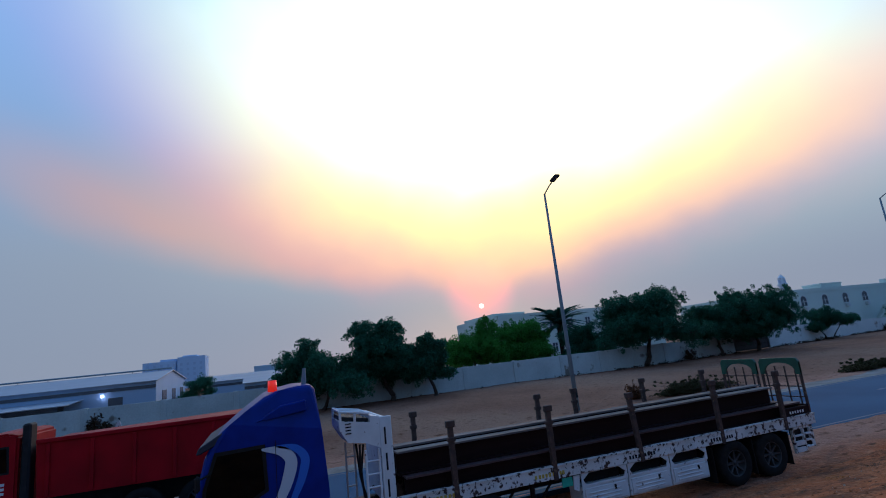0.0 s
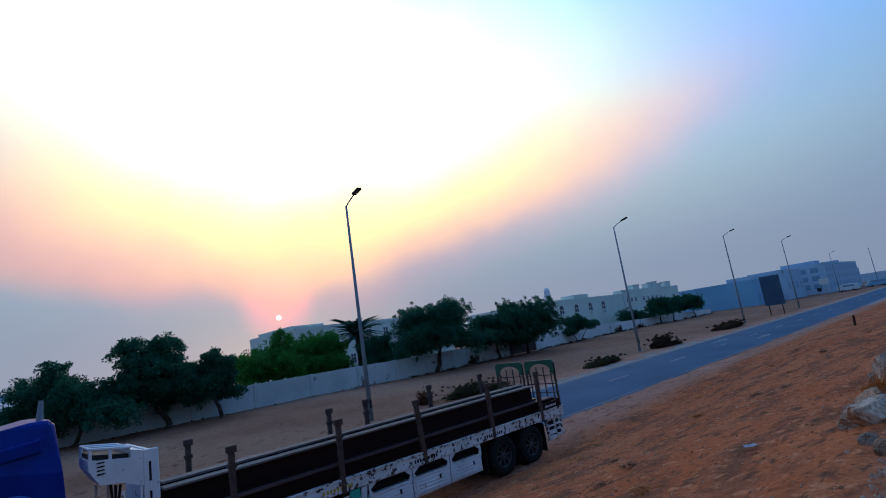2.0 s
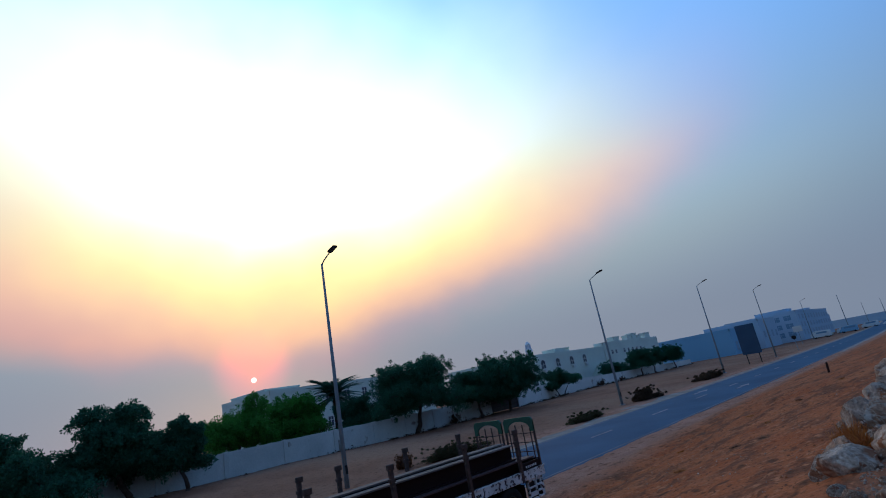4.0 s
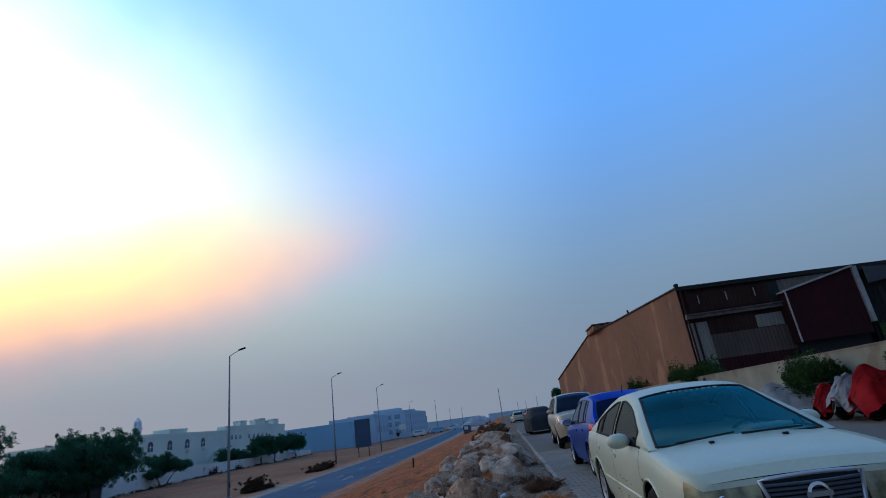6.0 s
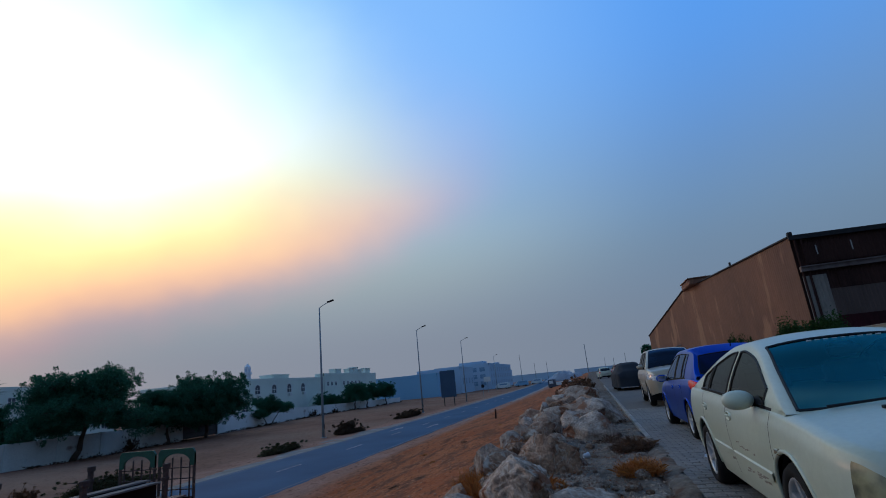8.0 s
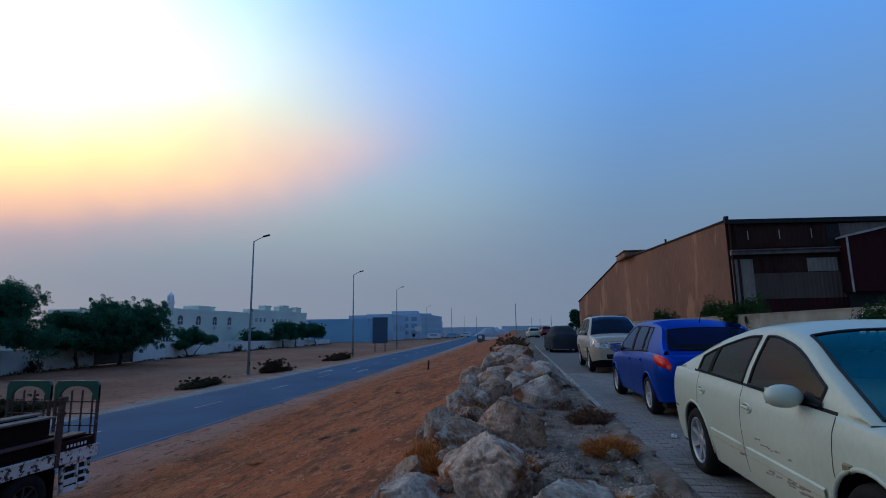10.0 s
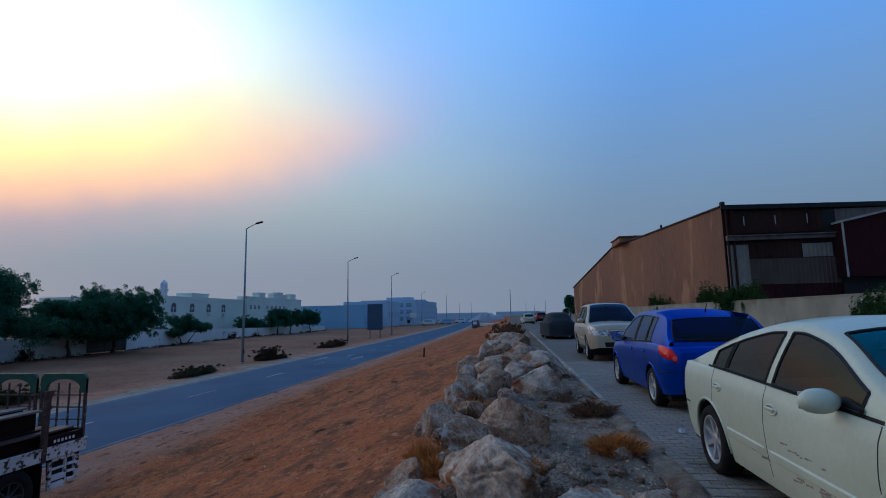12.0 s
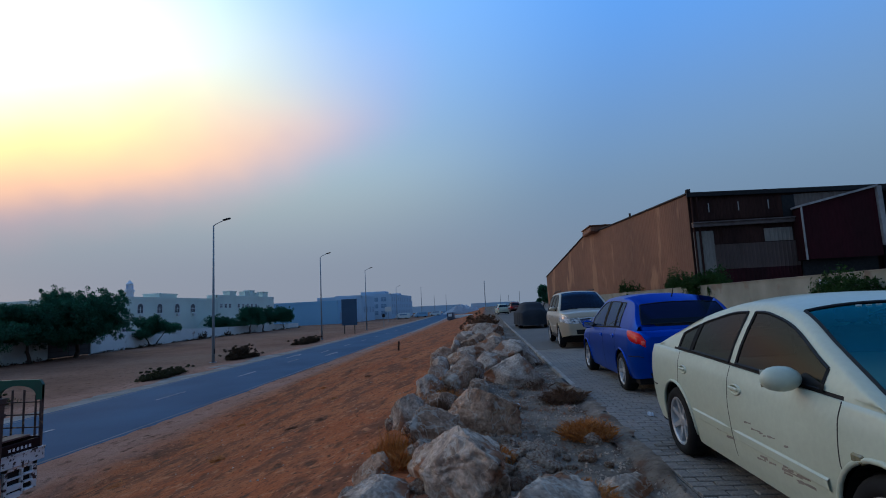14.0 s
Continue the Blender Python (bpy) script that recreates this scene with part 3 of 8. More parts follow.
for ya in (53.15, 59.52):
    part("gate_post", box(-46.4, -46.1, ya - 0.02, ya + 0.12, -2.3, 1.25), M_WALL, gate)

# ---- street lamps ----


def street_lamp(m, h=11.3):
    ob = thing("street_lamp", "tall tapered grey steel street lamp with one short arm", "street lamp", m, "street lamps along the road")
    part("base_plate", box(-0.22, 0.22, -0.22, 0.22, 0, 0.05, 0.01), M_POLE, ob)
    part("pole", tube((0, 0, 0), (0, 0, h), 0.12, 0.055, 12), M_POLE, ob, smooth=True)
    arm = bmesh.new()
    p0 = Vector((0, 0, h - 0.04))
    for i in range(4):
        f = (i + 1) / 4
        q = Vector((0.9 * f, 0, h - 0.04 + 0.42 * f ** 0.8))
        tube(p0, q, 0.035, 0.035, 8, arm)
        p0 = q
    part("arm", arm, M_POLE, ob, smooth=True)
    head = box(0.85, 1.45, -0.14, 0.14, h + 0.34, h + 0.45, 0.04, seg=2)
    for v in head.verts:
        v.co.z += 0.22 * (v.co.x - 0.85)
    hd = part("lamp_head", head, M_DARK, ob, "dark flat lamp head")
    lens = box(0.98, 1.38, -0.09, 0.09, h + 0.325, h + 0.338)
    for v in lens.verts:
        v.co.z += 0.22 * (v.co.x - 0.85)
    part("lens", lens, M_PANE_FAR, hd)
    part("hatch", box(0.10, 0.125, -0.06, 0.06, 0.7, 1.1), M_DARK, ob)
    return ob


lamp = street_lamp(pose(-21.29, 13.85, -2.06))
for y in (42.19, 70.1, 97.5):
    copy_thing(lamp, pose(-21.29 + road_bend(y), y, -2.1))
copy_thing(lamp, pose(-30.0, 178.0, -2.1))


def mast(x, y, top):
    ob = thing("mast", "slender grey steel mast far along the road", "mast", pose(x, y, -2.3), "masts in the haze")
    part("pole", tube((0, 0, 0), (0, 0, top + 2.3), 0.16, 0.08, 8), M_POLE, ob)
    part("cap", tube((0, 0, top + 2.3), (0, 0, top + 2.6), 0.14, 0.10, 8), M_POLE, ob)


for x, y, top in ((0.9, 150.0, 8.2), (-27.8, 230.0, 10.7), (-32.0, 330.0, 8.8), (-20.5, 280.0, 7.8), (17.4, 250.0, 7.2), (13.0, 270.0, 5.8), (9.6, 300.0, 7.0)):
    mast(x, y, top)

# ---- billboard ----
bb = thing("billboard", "back of a dark blue billboard on two posts", "billboard", pose(-21.3, 84.0, -2.1))
part("panel", box(-1.27, 1.27, -0.08, 0.08, 1.4, 5.65, 0.02), mat("dark_blue_sign", (0.022, 0.070, 0.135), 0.6, second=(0.032, 0.085, 0.155), scale=0.6), bb)
for i in range(3):
    part("stiffener", box(-1.25, 1.25, -0.13, -0.08, 1.7 + i * 1.7, 1.8 + i * 1.7), bpy.data.materials["dark_blue_sign"], bb)
for x in (-0.85, 0.85):
    part("post", tube((x, 0, -0.1), (x, 0, 1.5), 0.07), M_DARK, bb)

# ---- small road furniture ----
sg = thing("road_sign", "slim post with a small warning sign on sand", "road sign", pose(-21.4, -5.71, -1.95))
part("post", tube((0, 0, -0.2), (0, 0, 2.35), 0.035), M_DARK, sg)
part("panel", prism([(-0.28, 1.75), (0.28, 1.75), (0, 2.3)], -0.01, 0.01), mat("sign_white", (0.45, 0.47, 0.5), 0.5), sg, m=pose(0.05, 0, 0, 0, 0, 70))
part("emblem", prism([(-0.1, 1.85), (0.1, 1.85), (0, 2.08)], -0.016, 0.016), M_DARK, sg, m=pose(0.052, 0, 0, 0, 0, 70))
for dy in (0.0, 0.35):
    ps = thing("marker_post", "thin dark steel marker post in the sand", "post", pose(-21.4 - dy * 0.3, -5.27 + dy * 0.3, -1.95), "posts by the road sign")
    part("post", tube((0, 0, -0.2), (0, 0, 1.55), 0.03), M_DARK, ps)
    part("cap", tube((0, 0, 1.55), (0, 0, 1.6), 0.045), M_POLE, ps)
blk = thing("concrete_block", "pale flat concrete block lying on sand", "block", pose(-21.4, -4.8, -1.9))
part("slab", box(-0.3, 0.3, -0.35, 0.35, -0.1, 0.12, 0.02), M_KERB, blk)
for x, y, zc, w, rnd_ in ((-21.3, 112.0, 0.25, 0.75, True), (-28.0, 152.0, 1.6, 2.0, False)):
    s2 = thing("road_sign", "round sign on a slim verge post" if rnd_ else "pale square sign board on a post", "road sign", pose(x, y, -2.1))
    part("post", tube((0, 0, -0.1), (0, 0, zc + 2.1), 0.05), M_POLE, s2)
    if rnd_:
        part("panel", tube((0, -0.10, zc + 2.1), (0, -0.06, zc + 2.1), w / 2, None, 20), M_DARK, s2)
    else:
        part("panel", box(-w / 2, w / 2, -0.12, -0.06, zc + 1.5, zc + 2.9, 0.02), M_WALLW, s2)
stake = thing("marker_stake", "short dark stake standing in the sand bank", "stake", pose(-4.34, 32.5, ground_z(-4.34, 32.5)))
part("stake_body", tube((0, 0, -0.2), (0.05, 0, 0.5), 0.06, 0.05), M_BROWNSHEET, stake)
part("tip", tube((0.05, 0, 0.5), (0.055, 0, 0.56), 0.05, 0.02), M_BROWNSHEET, stake)

# ---- far buildings ----


def block_building(name, label, x0, x1, y0, y1, z1, material, rows=(), roof=(), win=(1.1, 1.5), face="x", group="", parapet=0.5, arch=False, ac=False, z0=-2.3, south=()):
    """A block with a parapet; rows of windows (height, first, last, count) on the face to the road, and boxes on its roof."""
    ob = thing(name, label, "building", group=group)
    wall = part("wall", box(x0, x1, y0, y1, z0, z1), material, ob)
    part("parapet", merge(box(x1 - 0.25, x1 + 0.06, y0 - 0.06, y1 + 0.06, z1 - 0.15, z1 + parapet), box(x0, x1, y0 - 0.06, y0 + 0.2, z1 - 0.15, z1 + parapet)), material, ob)
    part("roof", box(x0, x1 - 0.25, y0 + 0.2, y1, z1, z1 + 0.08), material, ob)
    for xa, xb, ya, yb, h in roof:
        part("roof_room", merge(box(xa, xb, ya, yb, z1, z1 + h), box(xa - 0.1, xb + 0.1, ya - 0.1, yb + 0.1, z1 + h, z1 + h + 0.25)), material, ob)
    w, h = win
    frame_me = bmesh.new()
    box(-0.02, 0.05, -w / 2 - 0.12, w / 2 + 0.12, -0.14, 0.0, bm=frame_me)
    box(-0.02, 0.05, -w / 2 - 0.12, -w / 2, 0.0, h, bm=frame_me)
    box(-0.02, 0.05, w / 2, w / 2 + 0.12, 0.0, h, bm=frame_me)
    box(-0.02, 0.05, -0.04, 0.04, 0.0, h, bm=frame_me)
    box(-0.02, 0.05, -w / 2, w / 2, h * 0.62, h * 0.62 + 0.07, bm=frame_me)
    if arch:
        ring = [(math.cos(math.pi * k / 8), math.sin(math.pi * k / 8)) for k in range(9)]
        for (ca, sa), (cb, sb_) in zip(ring, ring[1:]):
            a0, a1 = w / 2, w / 2 + 0.12
            prism([(ca * a0, h + sa * a0 * 0.8), (ca * a1, h + sa * a1 * 0.8), (cb * a1, h + sb_ * a1 * 0.8), (cb * a0, h + sb_ * a0 * 0.8)], -0.02, 0.06, "x", frame_me)
    else:
        box(-0.02, 0.05, -w / 2 - 0.12, w / 2 + 0.12, h, h + 0.12, bm=frame_me)
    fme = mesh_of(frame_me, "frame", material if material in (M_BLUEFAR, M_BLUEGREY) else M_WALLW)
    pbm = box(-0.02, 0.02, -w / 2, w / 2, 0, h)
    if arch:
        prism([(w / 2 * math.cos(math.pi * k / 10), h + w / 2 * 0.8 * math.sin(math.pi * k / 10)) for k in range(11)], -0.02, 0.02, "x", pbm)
    # Haze-coloured walls take panes paled with the same painted haze.
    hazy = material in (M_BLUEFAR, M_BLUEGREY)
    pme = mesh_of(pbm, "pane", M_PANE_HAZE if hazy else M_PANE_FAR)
    for zz, xa, xb, n in south:
        for k in range(n):
            fr = new("window", fme)
            fr.parent = ob
            fr.matrix_basis = pose(xa + (xb - xa) * k / max(1, n - 1), y0, zz, 0, 0, -90)
            pn = new("pane", pme)
            pn.parent = fr
    for zz, ya, yb, n in rows:
        for k in range(n):
            y = ya + (yb - ya) * (k / max(1, n - 1))
            fr = new("window", fme)
            fr.parent = ob
            fr.matrix_basis = pose(x1, y, zz)
            pn = new("pane", pme)
            pn.parent = fr
            if ac:
                part("ac_unit", box(0.0, 0.5, -0.35, 0.35, -0.75, -0.2, 0.03), M_WALLW, fr)
    return ob


M_SCHOOL = mat("cream_villa_render", (0.66, 0.76, 0.70), 0.9, second=(0.59, 0.68, 0.63), scale=0.2, grain=0.05)
block_building("villa_block", "two-storey cream rendered building with arched windows", -84.0, -62.0, 84.0, 117.0, 5.55, M_SCHOOL,
               ((3.05, 90.4, 107.2, 4), (-0.3, 86.6, 97.0, 3)), ((-66.5, -63.2, 97.5, 103.4, 1.15),), win=(1.5, 1.15), arch=True, ac=True)
stair = thing("outside_stair", "cream concrete outside stair against the villa wall", "stair", pose(-61.9, 107.0, -2.1))
for i in range(12):
    part("step", box(0.0, 1.4, i * 0.42, i * 0.42 + 0.42, 0 if i == 0 else 0.34 * i - 0.2, 0.34 * (i + 1)), M_SCHOOL, stair)
part("rail", tube((1.4, 0, 1.3), (1.4, 5.0, 5.2), 0.05), M_SCHOOL, stair)
block_building("office_block", "two-storey cream office block with small windows and roof rooms", -64.6, -62.0, 117.3, 149.3, 6.45, M_SCHOOL,
               ((3.95, 119.1, 123.2, 3), (3.95, 127.7, 137.5, 5), (3.6, 146.0, 146.0, 1), (-0.6, 122.0, 146.0, 6)), ((-64.4, -62.6, 124.4, 127.6, 1.45), (-64.4, -62.8, 132.8, 135.2, 1.55), (-64.4, -62.8, 135.6, 138.4, 1.95), (-64.4, -62.8, 138.8, 141.0, 1.35), (-64.4, -62.8, 143.6, 147.0, 1.75)), win=(0.95, 0.85))
block_building("school_block", "pale two-storey building with upright windows behind trees", -100.0, -80.0, 39.0, 75.0, 6.6, M_SCHOOL,
               ((3.9, 42.0, 73.0, 9), (-0.2, 42.0, 73.0, 9)), ((-98, -84, 40.0, 46.5, 0.9),), win=(1.0, 1.6))
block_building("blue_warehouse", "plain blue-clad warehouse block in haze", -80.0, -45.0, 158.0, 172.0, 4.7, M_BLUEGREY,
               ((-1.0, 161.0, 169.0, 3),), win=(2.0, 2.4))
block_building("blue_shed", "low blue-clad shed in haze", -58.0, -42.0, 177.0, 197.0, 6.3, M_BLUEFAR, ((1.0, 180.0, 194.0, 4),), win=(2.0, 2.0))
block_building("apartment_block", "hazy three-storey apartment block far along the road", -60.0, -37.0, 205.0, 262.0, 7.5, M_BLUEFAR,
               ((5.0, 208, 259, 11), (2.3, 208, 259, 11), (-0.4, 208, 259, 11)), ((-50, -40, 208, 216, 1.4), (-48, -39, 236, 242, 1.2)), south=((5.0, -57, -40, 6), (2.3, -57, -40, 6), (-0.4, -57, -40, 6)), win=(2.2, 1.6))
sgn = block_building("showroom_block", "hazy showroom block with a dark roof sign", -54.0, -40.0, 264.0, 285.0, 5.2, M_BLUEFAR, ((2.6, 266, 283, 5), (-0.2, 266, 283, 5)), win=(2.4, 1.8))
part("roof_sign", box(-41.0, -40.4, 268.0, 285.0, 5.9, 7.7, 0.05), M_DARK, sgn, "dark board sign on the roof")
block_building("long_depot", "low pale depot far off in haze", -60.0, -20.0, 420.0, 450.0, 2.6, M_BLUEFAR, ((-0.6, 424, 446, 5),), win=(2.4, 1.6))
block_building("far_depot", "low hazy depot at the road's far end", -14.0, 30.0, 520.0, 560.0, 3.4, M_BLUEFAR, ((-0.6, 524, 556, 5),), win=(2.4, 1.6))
heap = bmesh.new()
bmesh.ops.create_icosphere(heap, subdivisions=5, radius=1.0)
for v in heap.verts:
    x, y, z = v.co
    f_ = 0.75 + 0.45 * noise.noise((x * 2.1, y * 1.5, 4)) + 0.22 * noise.noise((x * 5.5, y * 4.0, 9))
    v.co = Vector((x * 10.0, y * 5.0, max(-0.3, z * 5.2 * f_ * (1 - abs(x) ** 1.5 * 0.6))))
# Far haze is painted into the heap's blue-grey sand colour.
heap_ob = new("sand_heap", mesh_of(heap, "sand_heap", mat("haze_blued_heap_sand", (0.33, 0.38, 0.45), 0.95, second=(0.28, 0.32, 0.38), scale=0.3, grain=0.15, grain_scale=2), True))
heap_ob.matrix_basis = pose(-10.5, 252.0, -2.1)
tagged(heap_ob, "heap of dumped sand far along the road", "sand heap")
# Haze over far things is put into these pale blue-grey base colours.
M_PALE = mat("haze_paled_surface", (0.66, 0.74, 0.76), 0.9, second=(0.60, 0.68, 0.70), scale=0.3)
M_TOWERWIN = mat("haze_faded_tower_window", (0.45, 0.58, 0.78), 0.8)
minaret = thing("minaret", "slender pale minaret rising in haze", "minaret", pose(-125.0, 173.0, -1.1))
mb = tube((0, 0, -2.5), (0, 0, 13.5), 1.3, 1.3, 8)
tube((0, 0, 13.5), (0, 0, 14.2), 1.6, 1.6, 8, mb)
tube((0, 0, 14.2), (0, 0, 16.2), 1.2, 1.1, 8, mb)
tube((0, 0, 16.2), (0, 0, 17.6), 1.3, 0.05, 8, mb)
# The stone's base colour carries the haze of its distance.
part("shaft", mb, mat("haze_tinted_minaret_stone", (0.72, 0.82, 0.90), 0.9, second=(0.68, 0.78, 0.86), scale=0.4), minaret)
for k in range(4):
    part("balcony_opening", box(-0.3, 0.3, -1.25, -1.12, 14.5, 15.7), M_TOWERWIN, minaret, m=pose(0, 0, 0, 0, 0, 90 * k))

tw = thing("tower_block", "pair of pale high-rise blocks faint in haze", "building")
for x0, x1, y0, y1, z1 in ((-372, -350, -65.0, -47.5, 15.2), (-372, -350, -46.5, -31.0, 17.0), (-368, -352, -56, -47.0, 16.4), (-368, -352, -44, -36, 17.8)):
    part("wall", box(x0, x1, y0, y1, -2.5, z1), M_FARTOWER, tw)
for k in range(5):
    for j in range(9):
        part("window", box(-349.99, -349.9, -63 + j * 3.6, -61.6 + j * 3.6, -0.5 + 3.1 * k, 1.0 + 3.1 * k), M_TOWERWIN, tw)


def gable_shed(name, label, x0, x1, ridge_x, y0, y1, eave, ridge, wall_m, roof_m, doors=(), monitor=False):
    """A long shed with its ridge along y; doors (y, z0, z1, width) on the side to the road, openings on the end wall."""
    ob = thing(name, label, "warehouse")
    part("wall", prism([(x0, -2.4), (x1, -2.4), (x1, eave), (ridge_x, ridge), (x0, eave)], y0, y1), wall_m, ob)
    t = 0.12
    part("roof", merge(prism([(x1 + 0.4, eave - 0.1), (ridge_x, ridge + 0.05), (ridge_x, ridge + 0.05 + t), (x1 + 0.4, eave - 0.1 + t)], y0 - 0.3, y1 + 0.3),
                       prism([(x0 - 0.4, eave - 0.1), (ridge_x, ridge + 0.05), (ridge_x, ridge + 0.05 + t), (x0 - 0.4, eave - 0.1 + t)], y0 - 0.3, y1 + 0.3)), roof_m, ob)
    part("eave_band", box(x1 + 0.02, x1 + 0.1, y0, y1, eave - 1.0, eave - 0.55), M_PANE_FAR, ob)
    if monitor:
        for k in range(int((y1 - y0) / 4)):
            part("vent_stub", tube((ridge_x, y0 + 2 + 4 * k, ridge), (ridge_x, y0 + 2 + 4 * k, ridge + 0.5), 0.05, n=5), M_DARK, ob)
        part("ridge_rail", tube((ridge_x, y0, ridge + 0.5), (ridge_x, y1, ridge + 0.5), 0.14, n=6), M_POLE, ob)
    for y, z0, z1, w in doors:
        part("door", box(x1 + 0.02, x1 + 0.08, y, y + w, z0, z1), M_PANE_FAR, ob)
    for k in range(3):
        part("opening", box(x0 + (x1 - x0) * (0.12 + 0.3 * k), x0 + (x1 - x0) * (0.24 + 0.3 * k), y1 + 0.02, y1 + 0.08, -2.2, 0.7), M_PANE_FAR, ob)
    return ob


# Distance haze is painted into the sheet's pale blue base colour.
M_WARE = mat("haze_blued_sheet", (0.32, 0.45, 0.62), 0.8, second=(0.36, 0.48, 0.64), scale=0.2, grain=0.05)
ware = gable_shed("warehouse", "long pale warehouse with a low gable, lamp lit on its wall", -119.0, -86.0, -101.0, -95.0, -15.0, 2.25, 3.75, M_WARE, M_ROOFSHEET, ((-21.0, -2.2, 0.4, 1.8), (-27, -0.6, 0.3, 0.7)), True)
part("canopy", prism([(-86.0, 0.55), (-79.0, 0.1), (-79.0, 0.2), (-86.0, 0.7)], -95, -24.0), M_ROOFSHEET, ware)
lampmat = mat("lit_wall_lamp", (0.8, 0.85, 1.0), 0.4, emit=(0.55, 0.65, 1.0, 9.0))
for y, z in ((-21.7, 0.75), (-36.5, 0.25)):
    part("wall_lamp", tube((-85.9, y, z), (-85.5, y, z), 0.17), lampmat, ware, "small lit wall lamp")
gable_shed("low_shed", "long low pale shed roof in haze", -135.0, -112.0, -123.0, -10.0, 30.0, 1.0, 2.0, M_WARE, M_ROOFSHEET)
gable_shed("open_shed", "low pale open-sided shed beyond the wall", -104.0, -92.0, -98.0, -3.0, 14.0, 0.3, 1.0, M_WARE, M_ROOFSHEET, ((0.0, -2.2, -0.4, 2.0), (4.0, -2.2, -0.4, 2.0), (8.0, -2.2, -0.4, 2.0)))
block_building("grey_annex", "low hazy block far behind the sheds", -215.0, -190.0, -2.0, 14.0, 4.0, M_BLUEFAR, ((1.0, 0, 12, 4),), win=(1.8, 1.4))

# ---- rusty shed on the lot's side ----
shed = thing("shed", "large rust-brown corrugated steel shed with patched front", "shed")
A_, B_, C_ = (17.1, 42.2), (13.6, 65.6), (10.9, 83.7)
part("side_wall", ribbed(B_, A_, 0.9, 9.3, 9.25, 0.28, 0.014), M_RUST, shed)
part("side_wall", ribbed(C_, B_, 0.9, 5.4, 9.3, 0.28, 0.014), M_RUST, shed)
M_PLINTH = mat("plinth_block", (0.25, 0.165, 0.095), 0.9, second=(0.17, 0.11, 0.07), scale=1.2, grain=0.2)
for p_, q_ in ((B_, A_), (C_, B_)):
    own = ribbed(p_, q_, -0.2, 0.9, 0.9, 1.2, 0.03)
    part("plinth", own, M_PLINTH, shed)
own = bmesh.new()
for p_, q_, z0, z1 in ((A_, B_, 9.3, 9.33), (B_, C_, 9.35, 5.45)):
    tube((p_[0] - 0.05, p_[1], z0), (q_[0] - 0.05, q_[1], z1), 0.09, 0.09, 6, own)
part("roof_edge", own, M_DARK, shed)
roof = bmesh.new()
rv = [roof.verts.new(v) for v in ((17.1, 42.0, 9.3), (13.6, 65.6, 9.35), (38.0, 70.0, 9.5), (39.0, 42.0, 8.9))]
roof.faces.new(rv)
rv = [roof.verts.new(v) for v in ((13.6, 65.6, 9.35), (10.9, 83.7, 5.45), (36.0, 88.0, 6.0), (38.0, 70.0, 9.5))]
roof.faces.new(rv)
part("roof", roof, M_GREYSHEET, shed)
part("roof_box", merge(box(13.4, 16.0, 60.5, 65.2, 9.2, 9.85, 0.1), box(13.3, 16.1, 60.4, 65.3, 9.85, 9.95)), M_RUST, shed, "small rusted box on the roof edge")
part("front_wall", ribbed((17.1, 42.25), (39.0, 42.25), -0.1, 9.15, 8.75, 0.28, 0.04), M_BROWNSHEET, shed)
FY = 42.16


def sheet(x0, x1, z0, z1, material, proud=0.0, name="sheet_panel"):
    return part(name, ribbed((x0, FY - proud), (x1, FY - proud), z0, z1, z1, 0.28, 0.035), material, shed)


sheet(17.25, 18.75, 1.0, 6.3, M_GREYSHEET, 0.05)
sheet(18.75, 25.6, 3.3, 5.2, mat("taupe_sheet", (0.105, 0.068, 0.058), 0.85, second=(0.072, 0.046, 0.039), scale=0.8, stretch=(1, 1, 0.2)), 0.06)
sheet(18.9, 25.6, 1.9, 3.3, M_RUSTDARK, 0.05)
sheet(19.4, 22.4, 5.25, 6.4, M_BROWNSHEET, 0.07)
sheet(22.45, 24.5, 5.25, 6.25, M_GREYSHEET, 0.07)
sheet(17.8, 24.0, 7.15, 8.7, M_BROWNSHEET, 0.05)
part("window_opening", box(24.0, 24.9, FY - 0.10, FY - 0.02, 7.0, 8.7), M_DARK, shed, "dark open window gap")
for x in (18.55, 20.75, 22.95):
    part("bare_streak", box(x, x + 0.07, FY - 0.115, FY - 0.10, 7.75, 8.45), M_KERB, shed)
sheet(24.9, 29.5, 6.4, 8.75, mat("tan_sheet", (0.17, 0.135, 0.115), 0.85, second=(0.12, 0.095, 0.08), scale=0.9, grain=0.2, grain_scale=8, stretch=(1, 1, 0.2)), 0.05)
part("gutter", merge(box(17.2, 26.0, FY - 0.35, FY - 0.05, 6.6, 6.9, 0.02), box(17.2, 26.0, FY - 0.5, FY - 0.05, 6.9, 6.98)), mat("faded_gutter", (0.16, 0.125, 0.115), 0.7, second=(0.10, 0.07, 0.065), scale=2), shed)
part("fascia", prism([(17.0, 9.02), (39.0, 8.58), (39.0, 8.92), (17.0, 9.36)], 41.9, 42.1), M_DARK, shed)
for x in (17.35, 17.75):
    part("downpipe", tube((x, FY - 0.12, 0.2), (x, FY - 0.12, 9.2), 0.08), M_BROWNSHEET, shed)
part("roof_knob", box(17.0, 17.3, 41.9, 42.2, 9.3, 9.62, 0.03), M_DARK, shed)
for y, z in ((52.0, 9.35), (62.0, 9.9), (75.0, 7.4)):
    part("vent_cap", tube((15.5, y, z), (15.5, y, z + 0.3), 0.1), M_DARK, shed)

annex = thing("annex", "maroon sheet-clad lean-to with a pale corner post", "lean-to")
part("front_wall", ribbed((24.65, 41.0), (29.95, 41.0), 3.65, 7.55, 8.7, 0.28, 0.012), M_RUSTDARK, annex)
